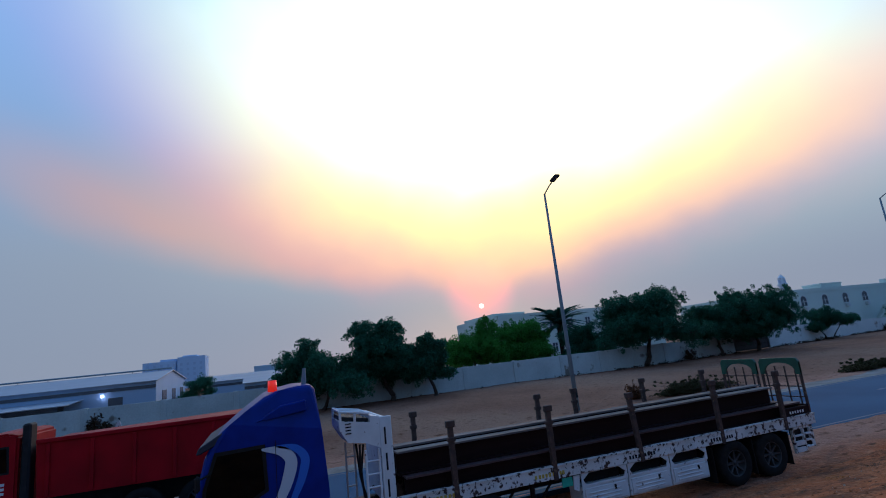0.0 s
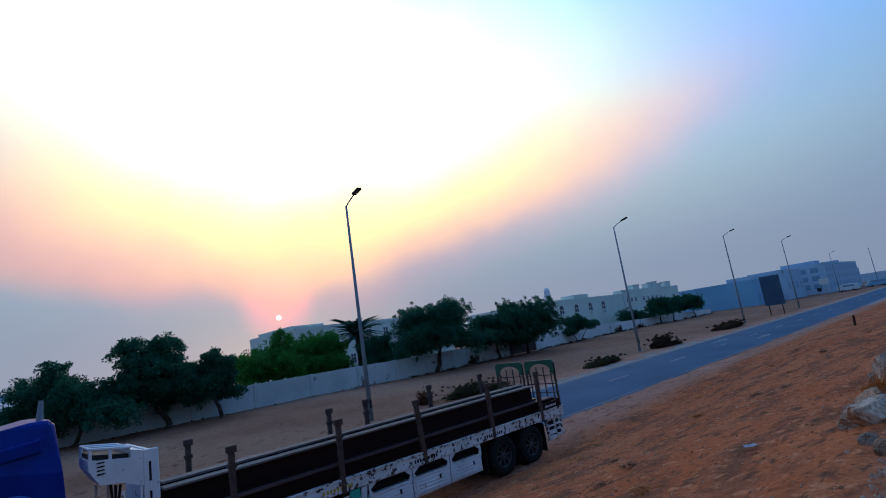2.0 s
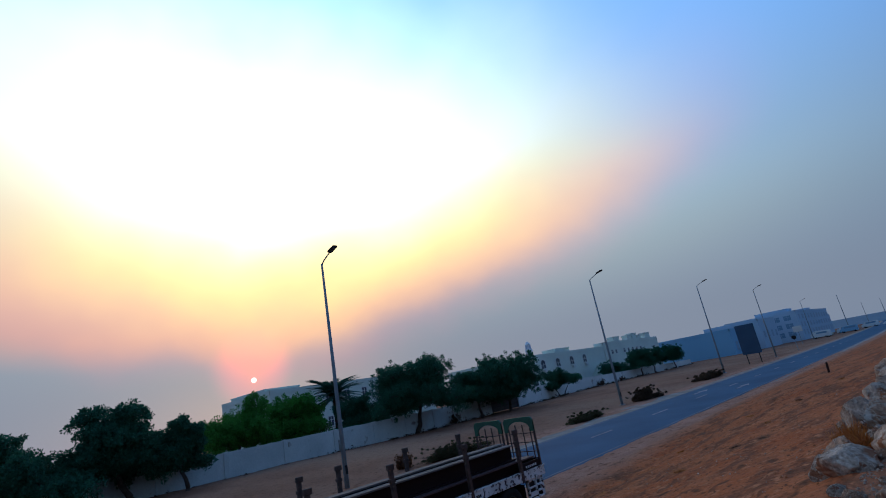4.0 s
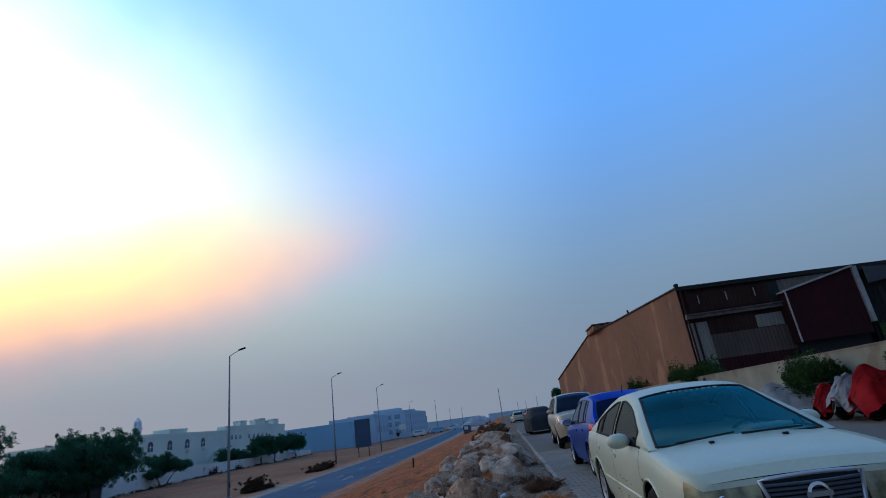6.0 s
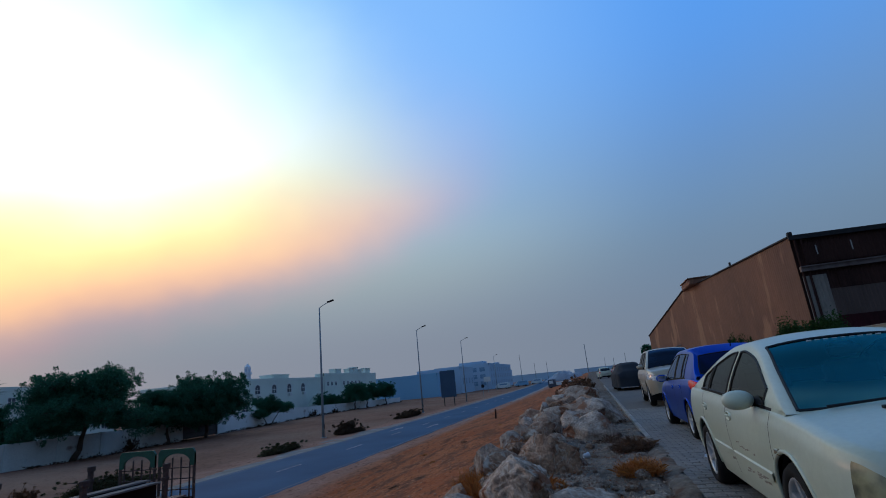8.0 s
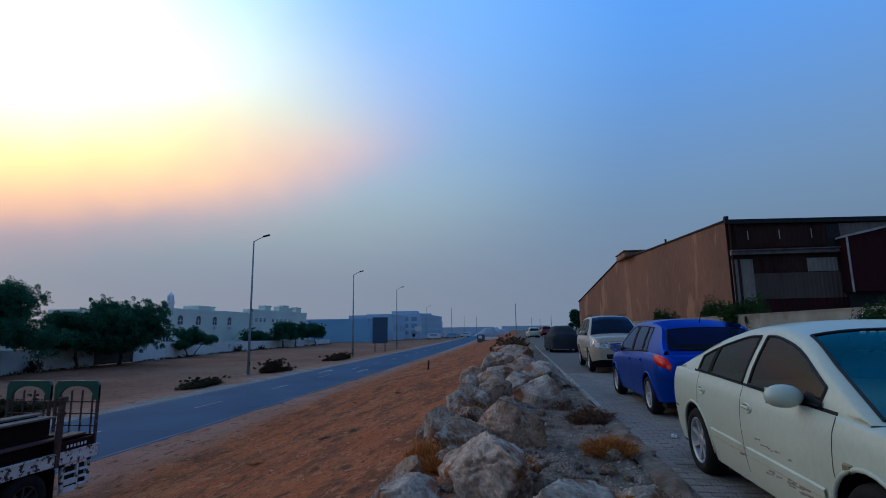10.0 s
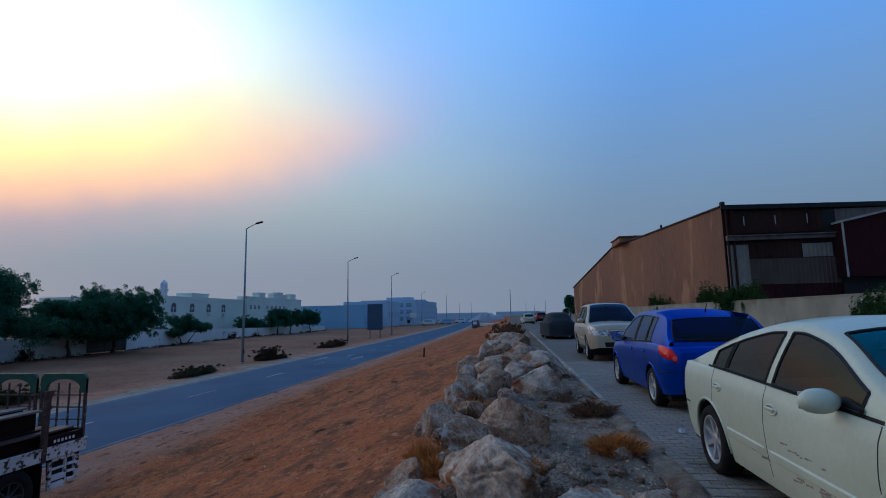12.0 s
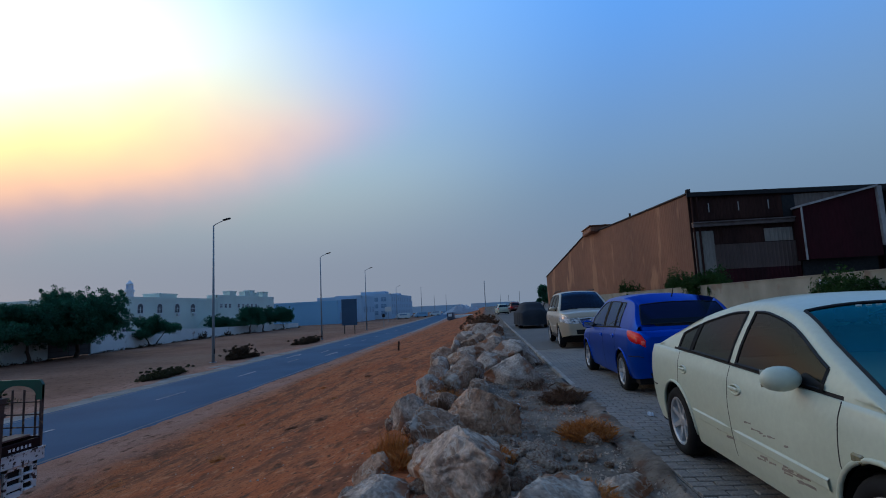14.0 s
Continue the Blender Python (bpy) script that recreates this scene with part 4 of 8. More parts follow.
part("side_wall", box(24.65, 24.75, 41.05, 42.1, 3.65, 7.5), M_RUSTDARK, annex)
part("roof", prism([(24.55, 7.53), (30.05, 8.72), (30.05, 8.87), (24.55, 7.68)], 40.8, 42.1), M_KERB, annex)
part("corner_post", box(29.98, 30.3, 40.8, 41.05, 4.4, 8.75), M_KERB, annex, "pale grey corner post")
part("edge_trim", tube((24.62, 40.9, 3.6), (24.62, 40.9, 7.5), 0.07), M_KERB, annex)
# Dark sheet added for the shade beneath the lean-to's front.
part("lower_wall", box(24.75, 30.0, 41.7, 41.9, -0.1, 3.7), M_DARK, annex)
canopy = thing("canopy_hall", "open-fronted canopy hall with steel columns, shaded inside painted near black", "canopy")
part("roof", prism([(30.4, 8.35), (52.0, 6.4), (52.0, 6.6), (30.4, 8.55)], 40.3, 41.9), M_DARK, canopy)
part("fascia", prism([(30.4, 7.2), (36.5, 7.9), (30.4, 8.5)], 40.2, 40.4), mat("slate_sheet", (0.055, 0.058, 0.075), 0.8, second=(0.04, 0.042, 0.055), scale=1.2), canopy)
for x in (31.0, 36.0, 41.0, 46.0):
    part("column", box(x, x + 0.25, 40.45, 40.7, -0.1, 6.9), M_DARK, canopy)
# Near-black sheets stand in for the shade deep inside the hall.
part("back_wall", box(30.4, 52.0, 41.5, 41.7, -0.1, 6.6), M_DARK, canopy)
part("wing_wall", ribbed((30.6, 41.3), (52.0, 41.3), 2.6, 8.3, 6.4, 0.28, 0.04), M_DARK, canopy)
orange = thing("orange_roof_hall", "hall with an orange rusted sheet roof behind the shed", "hall")
part("wall", box(39.4, 60.0, 45.0, 70.0, -0.1, 9.2), M_ORANGE, orange)
part("roof", prism([(39.2, 9.25), (52.0, 12.2), (60.0, 10.4), (60.0, 9.25)], 44.8, 70.2), M_ORANGE, orange)

# ---- vehicles ----
M_RUBBER = mat("tyre_rubber", (0.012, 0.012, 0.013), 0.9, second=(0.02, 0.019, 0.018), scale=8, bump=0.1, spec=0.15)
M_ALLOY = mat("alloy_rim", (0.36, 0.38, 0.40), 0.35, metal=0.35, second=(0.42, 0.43, 0.44), scale=9)
M_BLACKPL = mat("black_plastic", (0.010, 0.010, 0.011), 0.6, second=(0.014, 0.014, 0.014), scale=10, spec=0.2)
M_CHROME = mat("chrome", (0.65, 0.66, 0.68), 0.15, metal=1.0)
M_WHITECAR = mat("dusty_white_paint", (0.53, 0.575, 0.455), 0.36, second=(0.465, 0.505, 0.395), scale=1.2, coat=0.3, spec=0.3, grain=0.05, grain_scale=30)
M_BLUECAR = mat("blue_metallic_paint", (0.000, 0.058, 0.43), 0.28, metal=0.6, second=(0.000, 0.047, 0.35), scale=2, spec=0.06)
M_BEIGECAR = mat("champagne_paint", (0.46, 0.39, 0.29), 0.33, metal=0.15, second=(0.40, 0.335, 0.245), scale=2, coat=0.3, spec=0.3)
M_GREYCAR = mat("grey_cover_cloth", (0.030, 0.036, 0.046), 0.85, spec=0.2, second=(0.020, 0.025, 0.033), scale=1.2, bump=0.2, bump_scale=12)
M_REDCAR = mat("dark_red_paint", (0.17, 0.018, 0.018), 0.35, coat=0.5, second=(0.14, 0.015, 0.015), scale=2)
M_TAIL = mat("red_tail_lens", (0.80, 0.010, 0.012), 0.25, coat=0.15, spec=0.2, second=(0.62, 0.008, 0.010), scale=6)
M_HEAD = mat("clouded_headlamp", (0.40, 0.36, 0.20), 0.15, coat=0.5, second=(0.12, 0.11, 0.07), scale=9)
M_TRIM = mat("bright_trim", (0.50, 0.53, 0.58), 0.3, metal=0.5)
M_AMBER = mat("amber_lens", (0.60, 0.24, 0.04), 0.2, coat=0.6)
M_SEAT = mat("seat_cloth", (0.06, 0.058, 0.055), 0.9, second=(0.08, 0.078, 0.072), scale=8)
M_CABIN = mat("cabin_plastic", (0.035, 0.034, 0.033), 0.7)
G_SHIELD = glass("windscreen_glass", (0.30, 0.58, 0.60), 0.02, (0.08, 0.60, 0.60), 1.8)
G_TINT = glass("tinted_glass", (0.13, 0.125, 0.11), 0.10, (0.40, 0.40, 0.39))
G_DARK = glass("dark_glass", (0.04, 0.06, 0.09), 0.03, (0.30, 0.48, 0.70))


def curve(pts):
    """A smooth line through (a, b) points, a rising."""
    xs, ys = np.array([p[0] for p in pts], float), np.array([p[1] for p in pts], float)
    d = np.gradient(ys, xs)
    seg = np.diff(ys) / np.diff(xs)
    for i in range(1, len(xs) - 1):
        d[i] = 0.0 if seg[i - 1] * seg[i] <= 0 else 2 * seg[i - 1] * seg[i] / (seg[i - 1] + seg[i])
    d[0], d[-1] = seg[0], seg[-1]

    def f(x):
        x = min(max(x, xs[0]), xs[-1])
        i = min(len(xs) - 2, max(0, int(np.searchsorted(xs, x)) - 1))
        h = xs[i + 1] - xs[i]
        t = (x - xs[i]) / h
        return ys[i] * (1 + 2 * t) * (1 - t) ** 2 + d[i] * h * t * (1 - t) ** 2 + ys[i + 1] * t * t * (3 - 2 * t) + d[i + 1] * h * t * t * (t - 1)
    return f


def steps(marks, most):
    """The marks, with even steps of at most the given length between them."""
    marks = sorted(set(round(m_, 4) for m_ in marks))
    out = []
    for a, b in zip(marks, marks[1:]):
        n = max(1, math.ceil((b - a) / most - 1e-6))
        out += [a + (b - a) * i / n for i in range(n)]
    return out + [marks[-1]]


def lathe(profile, n=28, bm=None):
    """Turns (radius, x) points round the x axis."""
    own = bmesh.new()
    rings = [[own.verts.new((x, r * math.cos(2 * math.pi * k / n), r * math.sin(2 * math.pi * k / n))) for k in range(n)] for r, x in profile]
    for a, b in zip(rings, rings[1:]):
        for k in range(n):
            own.faces.new((a[k], a[(k + 1) % n], b[(k + 1) % n], b[k]))
    return merge(bm, own)


def wheel(parent, m, r=0.31, w=0.20, rim=0.205, spokes=7, rim_mat=None, flip=1):
    """A tyre with a spoked rim; its outer face looks along +x."""
    rim_mat = rim_mat or M_ALLOY
    hub = part("wheel", lathe([(0.0, w * 0.30), (0.05, w * 0.32), (0.06, w * 0.22), (0.06, -w * 0.3)], 14), rim_mat, parent, m=m, smooth=True)
    part("tyre", lathe([(rim, -w / 2 + 0.01), (rim + 0.02, -w / 2), (r - 0.035, -w / 2), (r - 0.008, -w / 2 + 0.03), (r, -w * 0.2), (r, w * 0.2), (r - 0.008, w / 2 - 0.03), (r - 0.035, w / 2), (rim + 0.015, w / 2), (rim, w / 2 - 0.015)], 36), M_RUBBER, hub, smooth=True)
    rb = lathe([(rim + 0.003, w / 2 - 0.012), (rim - 0.012, w / 2 - 0.008), (rim - 0.022, w / 2 - 0.03), (rim - 0.03, -w * 0.35), (rim - 0.05, -w * 0.36)], 36)
    part("brake_drum", lathe([(rim - 0.045, -w * 0.33), (rim * 0.6, -w * 0.30), (rim * 0.55, -w * 0.1), (0.03, -w * 0.08)], 24), M_BLACKPL, hub, smooth=True)
    ob = part("rim", rb, rim_mat, hub, smooth=True)
    for k in range(spokes):
        a = 2 * math.pi * k / spokes
        sb = bmesh.new()
        vs = []
        for rr, hw, x0, x1 in ((0.035, 0.026, 0.0, w * 0.30), (rim - 0.014, 0.018, w * 0.1, w * 0.40)):
            vs.append([sb.verts.new((x, rr * math.cos(a) - s * hw * math.sin(a), rr * math.sin(a) + s * hw * math.cos(a))) for s, x in ((-1, x0), (1, x0), (1, x1), (-1, x1))])
        for i in range(4):
            sb.faces.new((vs[0][i], vs[0][(i + 1) % 4], vs[1][(i + 1) % 4], vs[1][i]))
        sb.faces.new(vs[0])
        sb.faces.new(list(reversed(vs[1])))
        part("spoke", sb, rim_mat, hub)
    part("brake_disc", lathe([(0.04, -w * 0.2), (rim * 0.72, -w * 0.2), (rim * 0.72, -w * 0.26)], 20), M_DARK, hub)
    return hub


def car(name, label, m, S, group="parked cars"):
    """A road car lofted from its profile; local y runs forward, the origin lies on the ground midway between the axles."""
    ob = thing(name, label, "car", m, group)
    paint, W = S["paint"], S["w"] / 2
    yf, yr = S["front"], S["rear"]
    zb, zt, zs = curve(S["belt"]), curve(S["top"]), curve(S["sill"])
    R, hubs = S["r"], S["hubs"]
    arch = R + S.get("gap", 0.045)
    nose, tail = S.get("nose", 0.55), S.get("tail", 0.45)

    def plan(y):
        f = min(1.0, (yf - y) / nose) if y > 0 else min(1.0, (y - yr) / tail)
        end = S.get("nose_w", 0.66) if y > 0 else S.get("tail_w", 0.74)
        return W * (end + (1 - end) * (1 - (1 - max(0.0, f)) ** 2.4))

    secw = curve([(0, 0.925), (0.18, 0.965), (0.45, 0.992), (0.62, 1.0), (0.85, 0.985), (1.0, 0.945)])

    def side(y, v):
        z = zs(y) + v * (zb(y) - zs(y))
        return plan(y) * secw(v), z

    doors = S["doors"]
    seams = [y for d in doors for y in d]
    seam_cols = [c for y in seams for c in (y - 0.005, y + 0.005)]
    cols = steps([yr, yf, yf - 0.46, yr + 0.35, *seam_cols, *(h + s * arch for h in hubs for s in (-1, 1))], 0.045)
    rows = steps([0, 0.04, 0.12, 0.30, 0.55, 0.60, 0.64, 0.88, 0.96, 1.0], 0.055)
    bodies = {}

    def vert(key, co):
        bm, cache = bodies.setdefault(key[0], (bmesh.new(), {}))
        k = key[1:]
        if k not in cache:
            cache[k] = bm.verts.new(co)
        return cache[k]

    def quad(target, pts, mat_i=0):
        """pts: four (id, place) pairs."""
        vs = [vert((target, *i), p) for i, p in pts]
        if len(set(vs)) < 3:
            return
        try:
            f = bodies[target][0].faces.new([v for n_, v in enumerate(vs) if v not in vs[:n_]])
            f.material_index = mat_i
            f.smooth = True
        except ValueError:
            pass

    def snap(y, z):
        """Draws points near a wheel's opening onto its edge."""
        for h in hubs:
            d = math.hypot(y - h, z - R)
            if abs(d - arch) < 0.026 and d > 0:
                return h + (y - h) * arch / d, R + (z - R) * arch / d, True
        return y, z, False

    def inside(y, z):
        return any(math.hypot(y - h, z - R) < arch - 0.002 for h in hubs)

    head_y, head_v = S["head"]
    tail_y, tail_v = S["taillamp"]
    for s in (-1, 1):
        for i in range(len(cols) - 1):
            for j in range(len(rows) - 1):
                pts, n_in = [], 0
                for a, b in ((i, j), (i + 1, j), (i + 1, j + 1), (i, j + 1)):
                    x, z = side(cols[a], rows[b])
                    y2, z2, on = snap(cols[a], z)
                    if on or inside(y2, z2):
                        n_in += 1
                    pts.append(((s, a, b), (s * x, y2, z2)))
                if n_in == 4:
                    continue
                yc, vc = (cols[i] + cols[i + 1]) / 2, (rows[j] + rows[j + 1]) / 2
                target, mi = "body", 0
                if yc > yf - head_y and head_v[0] < vc < head_v[1]:
                    target = "headlamp" + str(s)
                elif yc < yr + tail_y and tail_v[0] < vc < tail_v[1]:
                    target = "tail_lamp" + str(s)
                elif any(abs(yc - y) < 0.005 for y in seams) and vc > 0.12:
                    mi = 1
                elif vc < 0.04 or (S.get("cladding") and vc < 0.30):
                    mi = 1 if S.get("cladding") else 0
                else:
                    for k, (a_, b_) in enumerate(doors):
                        if b_ < yc < a_ and vc > 0.12:
                            target = "door%d_%d" % (k, s)
                quad(target, pts, mi)
    # deck: bonnet, cabin floor, boot lid
    fr = steps([0, 1.0], 0.12)
    crown = curve(S["crown"])
    for i in range(len(cols) - 1):
        for s in (-1, 1):
            for j in range(len(fr) - 1):
                pts = []
                for a, b in ((i, j), (i + 1, j), (i + 1, j + 1), (i, j + 1)):
                    x, z = side(cols[a], 1.0)
                    k = fr[b]
                    pts.append(((s, a, len(rows) - 1) if k == 1.0 else ("d", s if k else 0, a, b), (s * x * k, cols[a], z + crown(cols[a]) * (1 - k ** 2.2))))
                yc = (cols[i] + cols[i + 1]) / 2
                quad("bonnet" if S["cowl"] + 0.02 < yc < yf - 0.10 and fr[j + 1] <= 0.93 else "body", pts)
    # end caps
    xs = steps([-1.0, -0.62, -0.47, 0.47, 0.62, 1.0], 0.12)
    for end, y0, bulge in (("f", yf, S.get("bulge", 0.07)), ("r", yr, -S.get("bulge", 0.07))):
        for i in range(len(xs) - 1):
            for j in range(len(rows) - 1):
                pts = []
                for a, b in ((i, j), (i + 1, j), (i + 1, j + 1), (i, j + 1)):
                    x, z = side(y0, rows[b])
                    ends = abs(xs[a]) == 1.0
                    dz = crown(y0) * (1 - abs(xs[a]) ** 2.2) * rows[b]
                    shape = (1 - xs[a] ** 2) * (0.45 + 0.55 * math.sin(math.pi * min(1.0, rows[b] * 0.9 + 0.1)))
                    idc = ((1 if xs[a] > 0 else -1, 0 if end == "r" else len(cols) - 1, b) if ends else (end, a, b))
                    pts.append((idc, (x * xs[a], y0 + bulge * shape, z + dz)))
                xc, vc = abs(xs[i] + xs[i + 1]) / 2, (rows[j] + rows[j + 1]) / 2
                sg = "1" if xs[i] + xs[i + 1] > 0 else "-1"
                target, mi = "body", 0
                if end == "f":
                    if xc > S.get("head_x", 0.62) and head_v[0] < vc < head_v[1]:
                        target = "headlamp" + sg
                    elif xc < S.get("grille_x", S.get("head_x", 0.62)) and S.get("grille_v", (0.62, 0.90))[0] < vc < S.get("grille_v", (0.62, 0.90))[1]:
                        target = "grille"
                    elif xc < S.get("intake", (0.62, 0.30))[0] and 0.04 < vc < S.get("intake", (0.62, 0.30))[1]:
                        target = "intake"
                else:
                    if xc > 0.62 and tail_v[0] < vc < tail_v[1]:
                        target = "tail_lamp" + sg
                    elif vc < 0.12:
                        mi = 1
                quad(target, pts, mi)
    # cabin: pillars, roof and panes
    yc0, yc1 = S["cowl"], S["tail_glass"]
    ws_top, rw_top = S["shield_top"], S["rear_top"]
    gl = S["glass"]
    gcols = steps([yc0, yc1, yc0 - 0.03, ws_top, ws_top + 0.04, rw_top, rw_top - 0.04, yc1 + 0.03, *[y for g in gl for y in g]], 0.06)
    wt = S["roof_w"] / 2
    hmax = max(zt(y) - zb(y) for y in gcols)
    fx = steps([-1, -0.90, 0.90, 1], 0.15)

    def rail(y):
        h = max(0.0, zt(y) - zb(y))
        base = side(y, 1.0)[0] - 0.012
        f = sm(0, hmax * 1.02, h)
        lean = base + (wt - base) * min(1.0, h / hmax)
        return base, lean, zb(y) + max(0.0, h - 0.055 * f)

    vrow = [0, 1, 2, 3, 4, 5, 6]
    for i in range(len(gcols) - 1):
        ymid = (gcols[i] + gcols[i + 1]) / 2
        for s in (-1, 1):
            for j in range(6):
                pts = []
                for a, b in ((i, j), (i + 1, j), (i + 1, j + 1), (i, j + 1)):
                    y = gcols[a]
                    base, lean, zr = rail(y)
                    z0 = zb(y)
                    lo, hi = min(z0 + 0.022, zr), max(min(z0 + 0.022, zr), zr - 0.065)
                    z = [z0, lo, lo + (hi - lo) / 3, lo + (hi - lo) * 2 / 3, hi, hi + (zr - hi) * 0.55, zr][b]
                    f = (z - z0) / (zr - z0) if zr > z0 + 1e-4 else 1.0
                    x = base + (lean - base) * (f ** 1.25)
                    pts.append((("g", s, a, b), (s * x, y, z)))
                target, mi = "body", 0
                if 1 <= j <= 3:
                    for k, (a_, b_) in enumerate(gl):
                        if b_ < ymid < a_:
                            target = "side_window%d_%d" % (k, s)
                elif j == 0 and gl[-1][1] - 0.1 < ymid < gl[0][0] + 0.15:
                    mi = 1
                if 1 <= j <= 3 and target == "body" and S.get("black_pillars"):
                    if gl[-1][1] < ymid < gl[0][0]:
                        mi = 1
                quad(target, pts, mi)
        for j in range(len(fx) - 1):
            pts = []
            for a, b in ((i, j), (i + 1, j), (i + 1, j + 1), (i, j + 1)):
                y = gcols[a]
                base, lean, zr = rail(y)
                k = fx[b]
                ends = abs(k) == 1
                pts.append(((("g", 1 if k > 0 else -1, a, 6) if ends else ("r", a, b)), (lean * k, y, zr + (zt(y) + 0.0 - zr) * (1 - abs(k) ** 2.6))))
            kc = abs(fx[j] + fx[j + 1]) / 2
            target, mi = "body", 0
            if kc < 0.90 and ws_top + 0.04 < ymid < yc0 - 0.03:
                target = "windshield"
            elif kc < 0.90 and yc1 + 0.03 < ymid < rw_top - 0.04:
                target = "rear_window"
            quad(target, pts, mi)
    mats = {"body": (paint, M_BLACKPL), "windshield": G_SHIELD if not S.get("tint_all") else G_DARK, "rear_window": G_DARK, "grille": M_BLACKPL, "intake": M_BLACKPL, "bonnet": paint}
    made = {}
    for key, (bm, _) in bodies.items():
        nm = key.rstrip("-0123456789_").rstrip("_") if key not in ("tail_lamp",) else key
        if key.startswith("tail_lamp"):
            nm, mt = "tail_lamp", M_TAIL
        elif key.startswith("headlamp"):
            nm, mt = "headlamp", S.get("headmat", M_HEAD)
        elif key.startswith("side_window"):
            nm, mt = "side_window", S.get("sideglass", G_TINT)
        elif key.startswith("door"):
            nm, mt = "door", (paint, M_BLACKPL)
        else:
            mt = mats.get(key, paint)
        rim = []
        if nm in ("side_window", "windshield", "rear_window"):
            rim = [(e.verts[0].co.copy(), e.verts[1].co.copy()) for e in bm.edges if len(e.link_faces) == 1 and e.calc_length() > 0.002]
        made[key] = part(nm, bm, mt, ob)
        if rim:
            own = bmesh.new()
            rr = S.get("seal", 0.009)
            for p_, q_ in rim:
                tube(tuple(p_), tuple(q_), rr, rr, 5, own)
            part("window_seal", own, M_BLACKPL, made[key])
        if nm in ("side_window", "windshield", "rear_window"):
            made[key].visible_shadow = False
    # wheels and their housings
    for h in hubs:
        for s in (-1, 1):
            wheel(ob, pose(s * (W - 0.105 - S.get("inset", 0.0)), h, R, 0, 0, 0 if s > 0 else 180), R, 0.20, R * 0.68, S.get("spokes", 7), S.get("rim_mat"))
        hs = bmesh.new()
        n = 18
        pr = None
        for k in range(n + 1):
            a = math.pi * (k / n * 1.3 - 0.15)
            y, z = h + (arch + 0.004) * math.cos(a), R + (arch + 0.004) * math.sin(a)
            cur = [hs.verts.new((s_ * x_, y, max(0.16, z))) for s_, x_ in ((-1, W * 0.955), (1, W * 0.955))]
            if pr:
                hs.faces.new((pr[0], pr[1], cur[1], cur[0]))
            pr = cur
        part("wheel_housing", hs, M_BLACKPL, ob)
    part("underbody", box(-W * 0.86, W * 0.86, yr + 0.25, yf - 0.25, 0.17 + S.get("lift", 0), 0.26 + S.get("lift", 0)), M_BLACKPL, ob)
    # cabin fittings
    zf = zb(0) - 0.12
    part("cabin_floor", box(-W * 0.84, W * 0.84, yc1 + 0.35, yc0 - 0.1, zf - 0.3, zf - 0.25), M_CABIN, ob)
    part("dashboard", box(-W * 0.80, W * 0.80, yc0 - 0.62, yc0 - 0.18, zf - 0.2, zb(yc0) + 0.015, 0.03), M_CABIN, ob)
    for s in (-1, 1):
        st = part("seat", box(s * 0.37 - 0.23, s * 0.37 + 0.23, ws_top - 0.75, ws_top - 0.25, zf - 0.28, zf - 0.08, 0.05), M_SEAT, ob)
        bk = box(s * 0.37 - 0.22, s * 0.37 + 0.22, ws_top - 0.92, ws_top - 0.74, zf - 0.1, zf + 0.36, 0.05)
        part("backrest", bk, M_SEAT, st)
        part("headrest", box(s * 0.37 - 0.12, s * 0.37 + 0.12, ws_top - 0.95, ws_top - 0.85, zf + 0.38, zf + 0.52, 0.03), M_SEAT, st)
    part("rear_bench", merge(box(-W * 0.7, W * 0.7, rw_top + 0.05, rw_top + 0.5, zf - 0.28, zf - 0.08, 0.05), box(-W * 0.7, W * 0.7, rw_top - 0.1, rw_top + 0.08, zf - 0.1, zf + 0.3, 0.05)), M_SEAT, ob)
    sw = bmesh.new()
    for k in range(14):
        a, b = 2 * math.pi * k / 14, 2 * math.pi * (k + 1) / 14
        tube((-0.37 + 0.18 * math.cos(a), yc0 - 0.72 + 0.05 * math.sin(a), zf + 0.02 + 0.17 * math.sin(a)), (-0.37 + 0.18 * math.cos(b), yc0 - 0.72 + 0.05 * math.sin(b), zf + 0.02 + 0.17 * math.sin(b)), 0.014, 0.014, 6, sw)
    part("steering_wheel", sw, M_CABIN, ob)
    part("interior_mirror", box(-0.12, 0.12, ws_top + 0.06, ws_top + 0.09, zt(ws_top) - 0.16, zt(ws_top) - 0.09, 0.01), M_CABIN, ob)
    # outside fittings
    for s in (-1, 1):
        my = S["mirror"][0]
        mx_, mz = side(my, 1.0)[0], zb(my) + S["mirror"][1]
        mb = bmesh.new()
        bmesh.ops.create_uvsphere(mb, u_segments=16, v_segments=10, radius=1.0)
        for v in mb.verts:
            x, y, z = v.co
            v.co = Vector((s * (mx_ + 0.10) + 0.115 * x, my + (0.085 * y if y > 0 else 0.03 * y), mz + 0.075 * z * (1.0 if abs(z) < 0.9 else 0.97)))
        mr = part("mirror", mb, S.get("mirror_mat", paint), ob, smooth=True)
        part("mirror_glass", box(s * (mx_ + 0.10) - 0.09, s * (mx_ + 0.10) + 0.09, my - 0.036, my - 0.032, mz - 0.05, mz + 0.05), M_CHROME, mr)
        part("mirror_foot", tube((s * (mx_ - 0.03), my - 0.02, zb(my) + 0.03), (s * (mx_ + 0.05), my, mz - 0.02), 0.035, 0.03), M_BLACKPL, mr)
        sail = []
        for y_, f_ in ((gl[0][0] + 0.03, 0.0), (my - 0.09, 0.0), (my - 0.07, 0.10), (my + 0.02, 0.30), (gl[0][0] + 0.03, 0.20)):
            base_, lean_, zr_ = rail(y_)
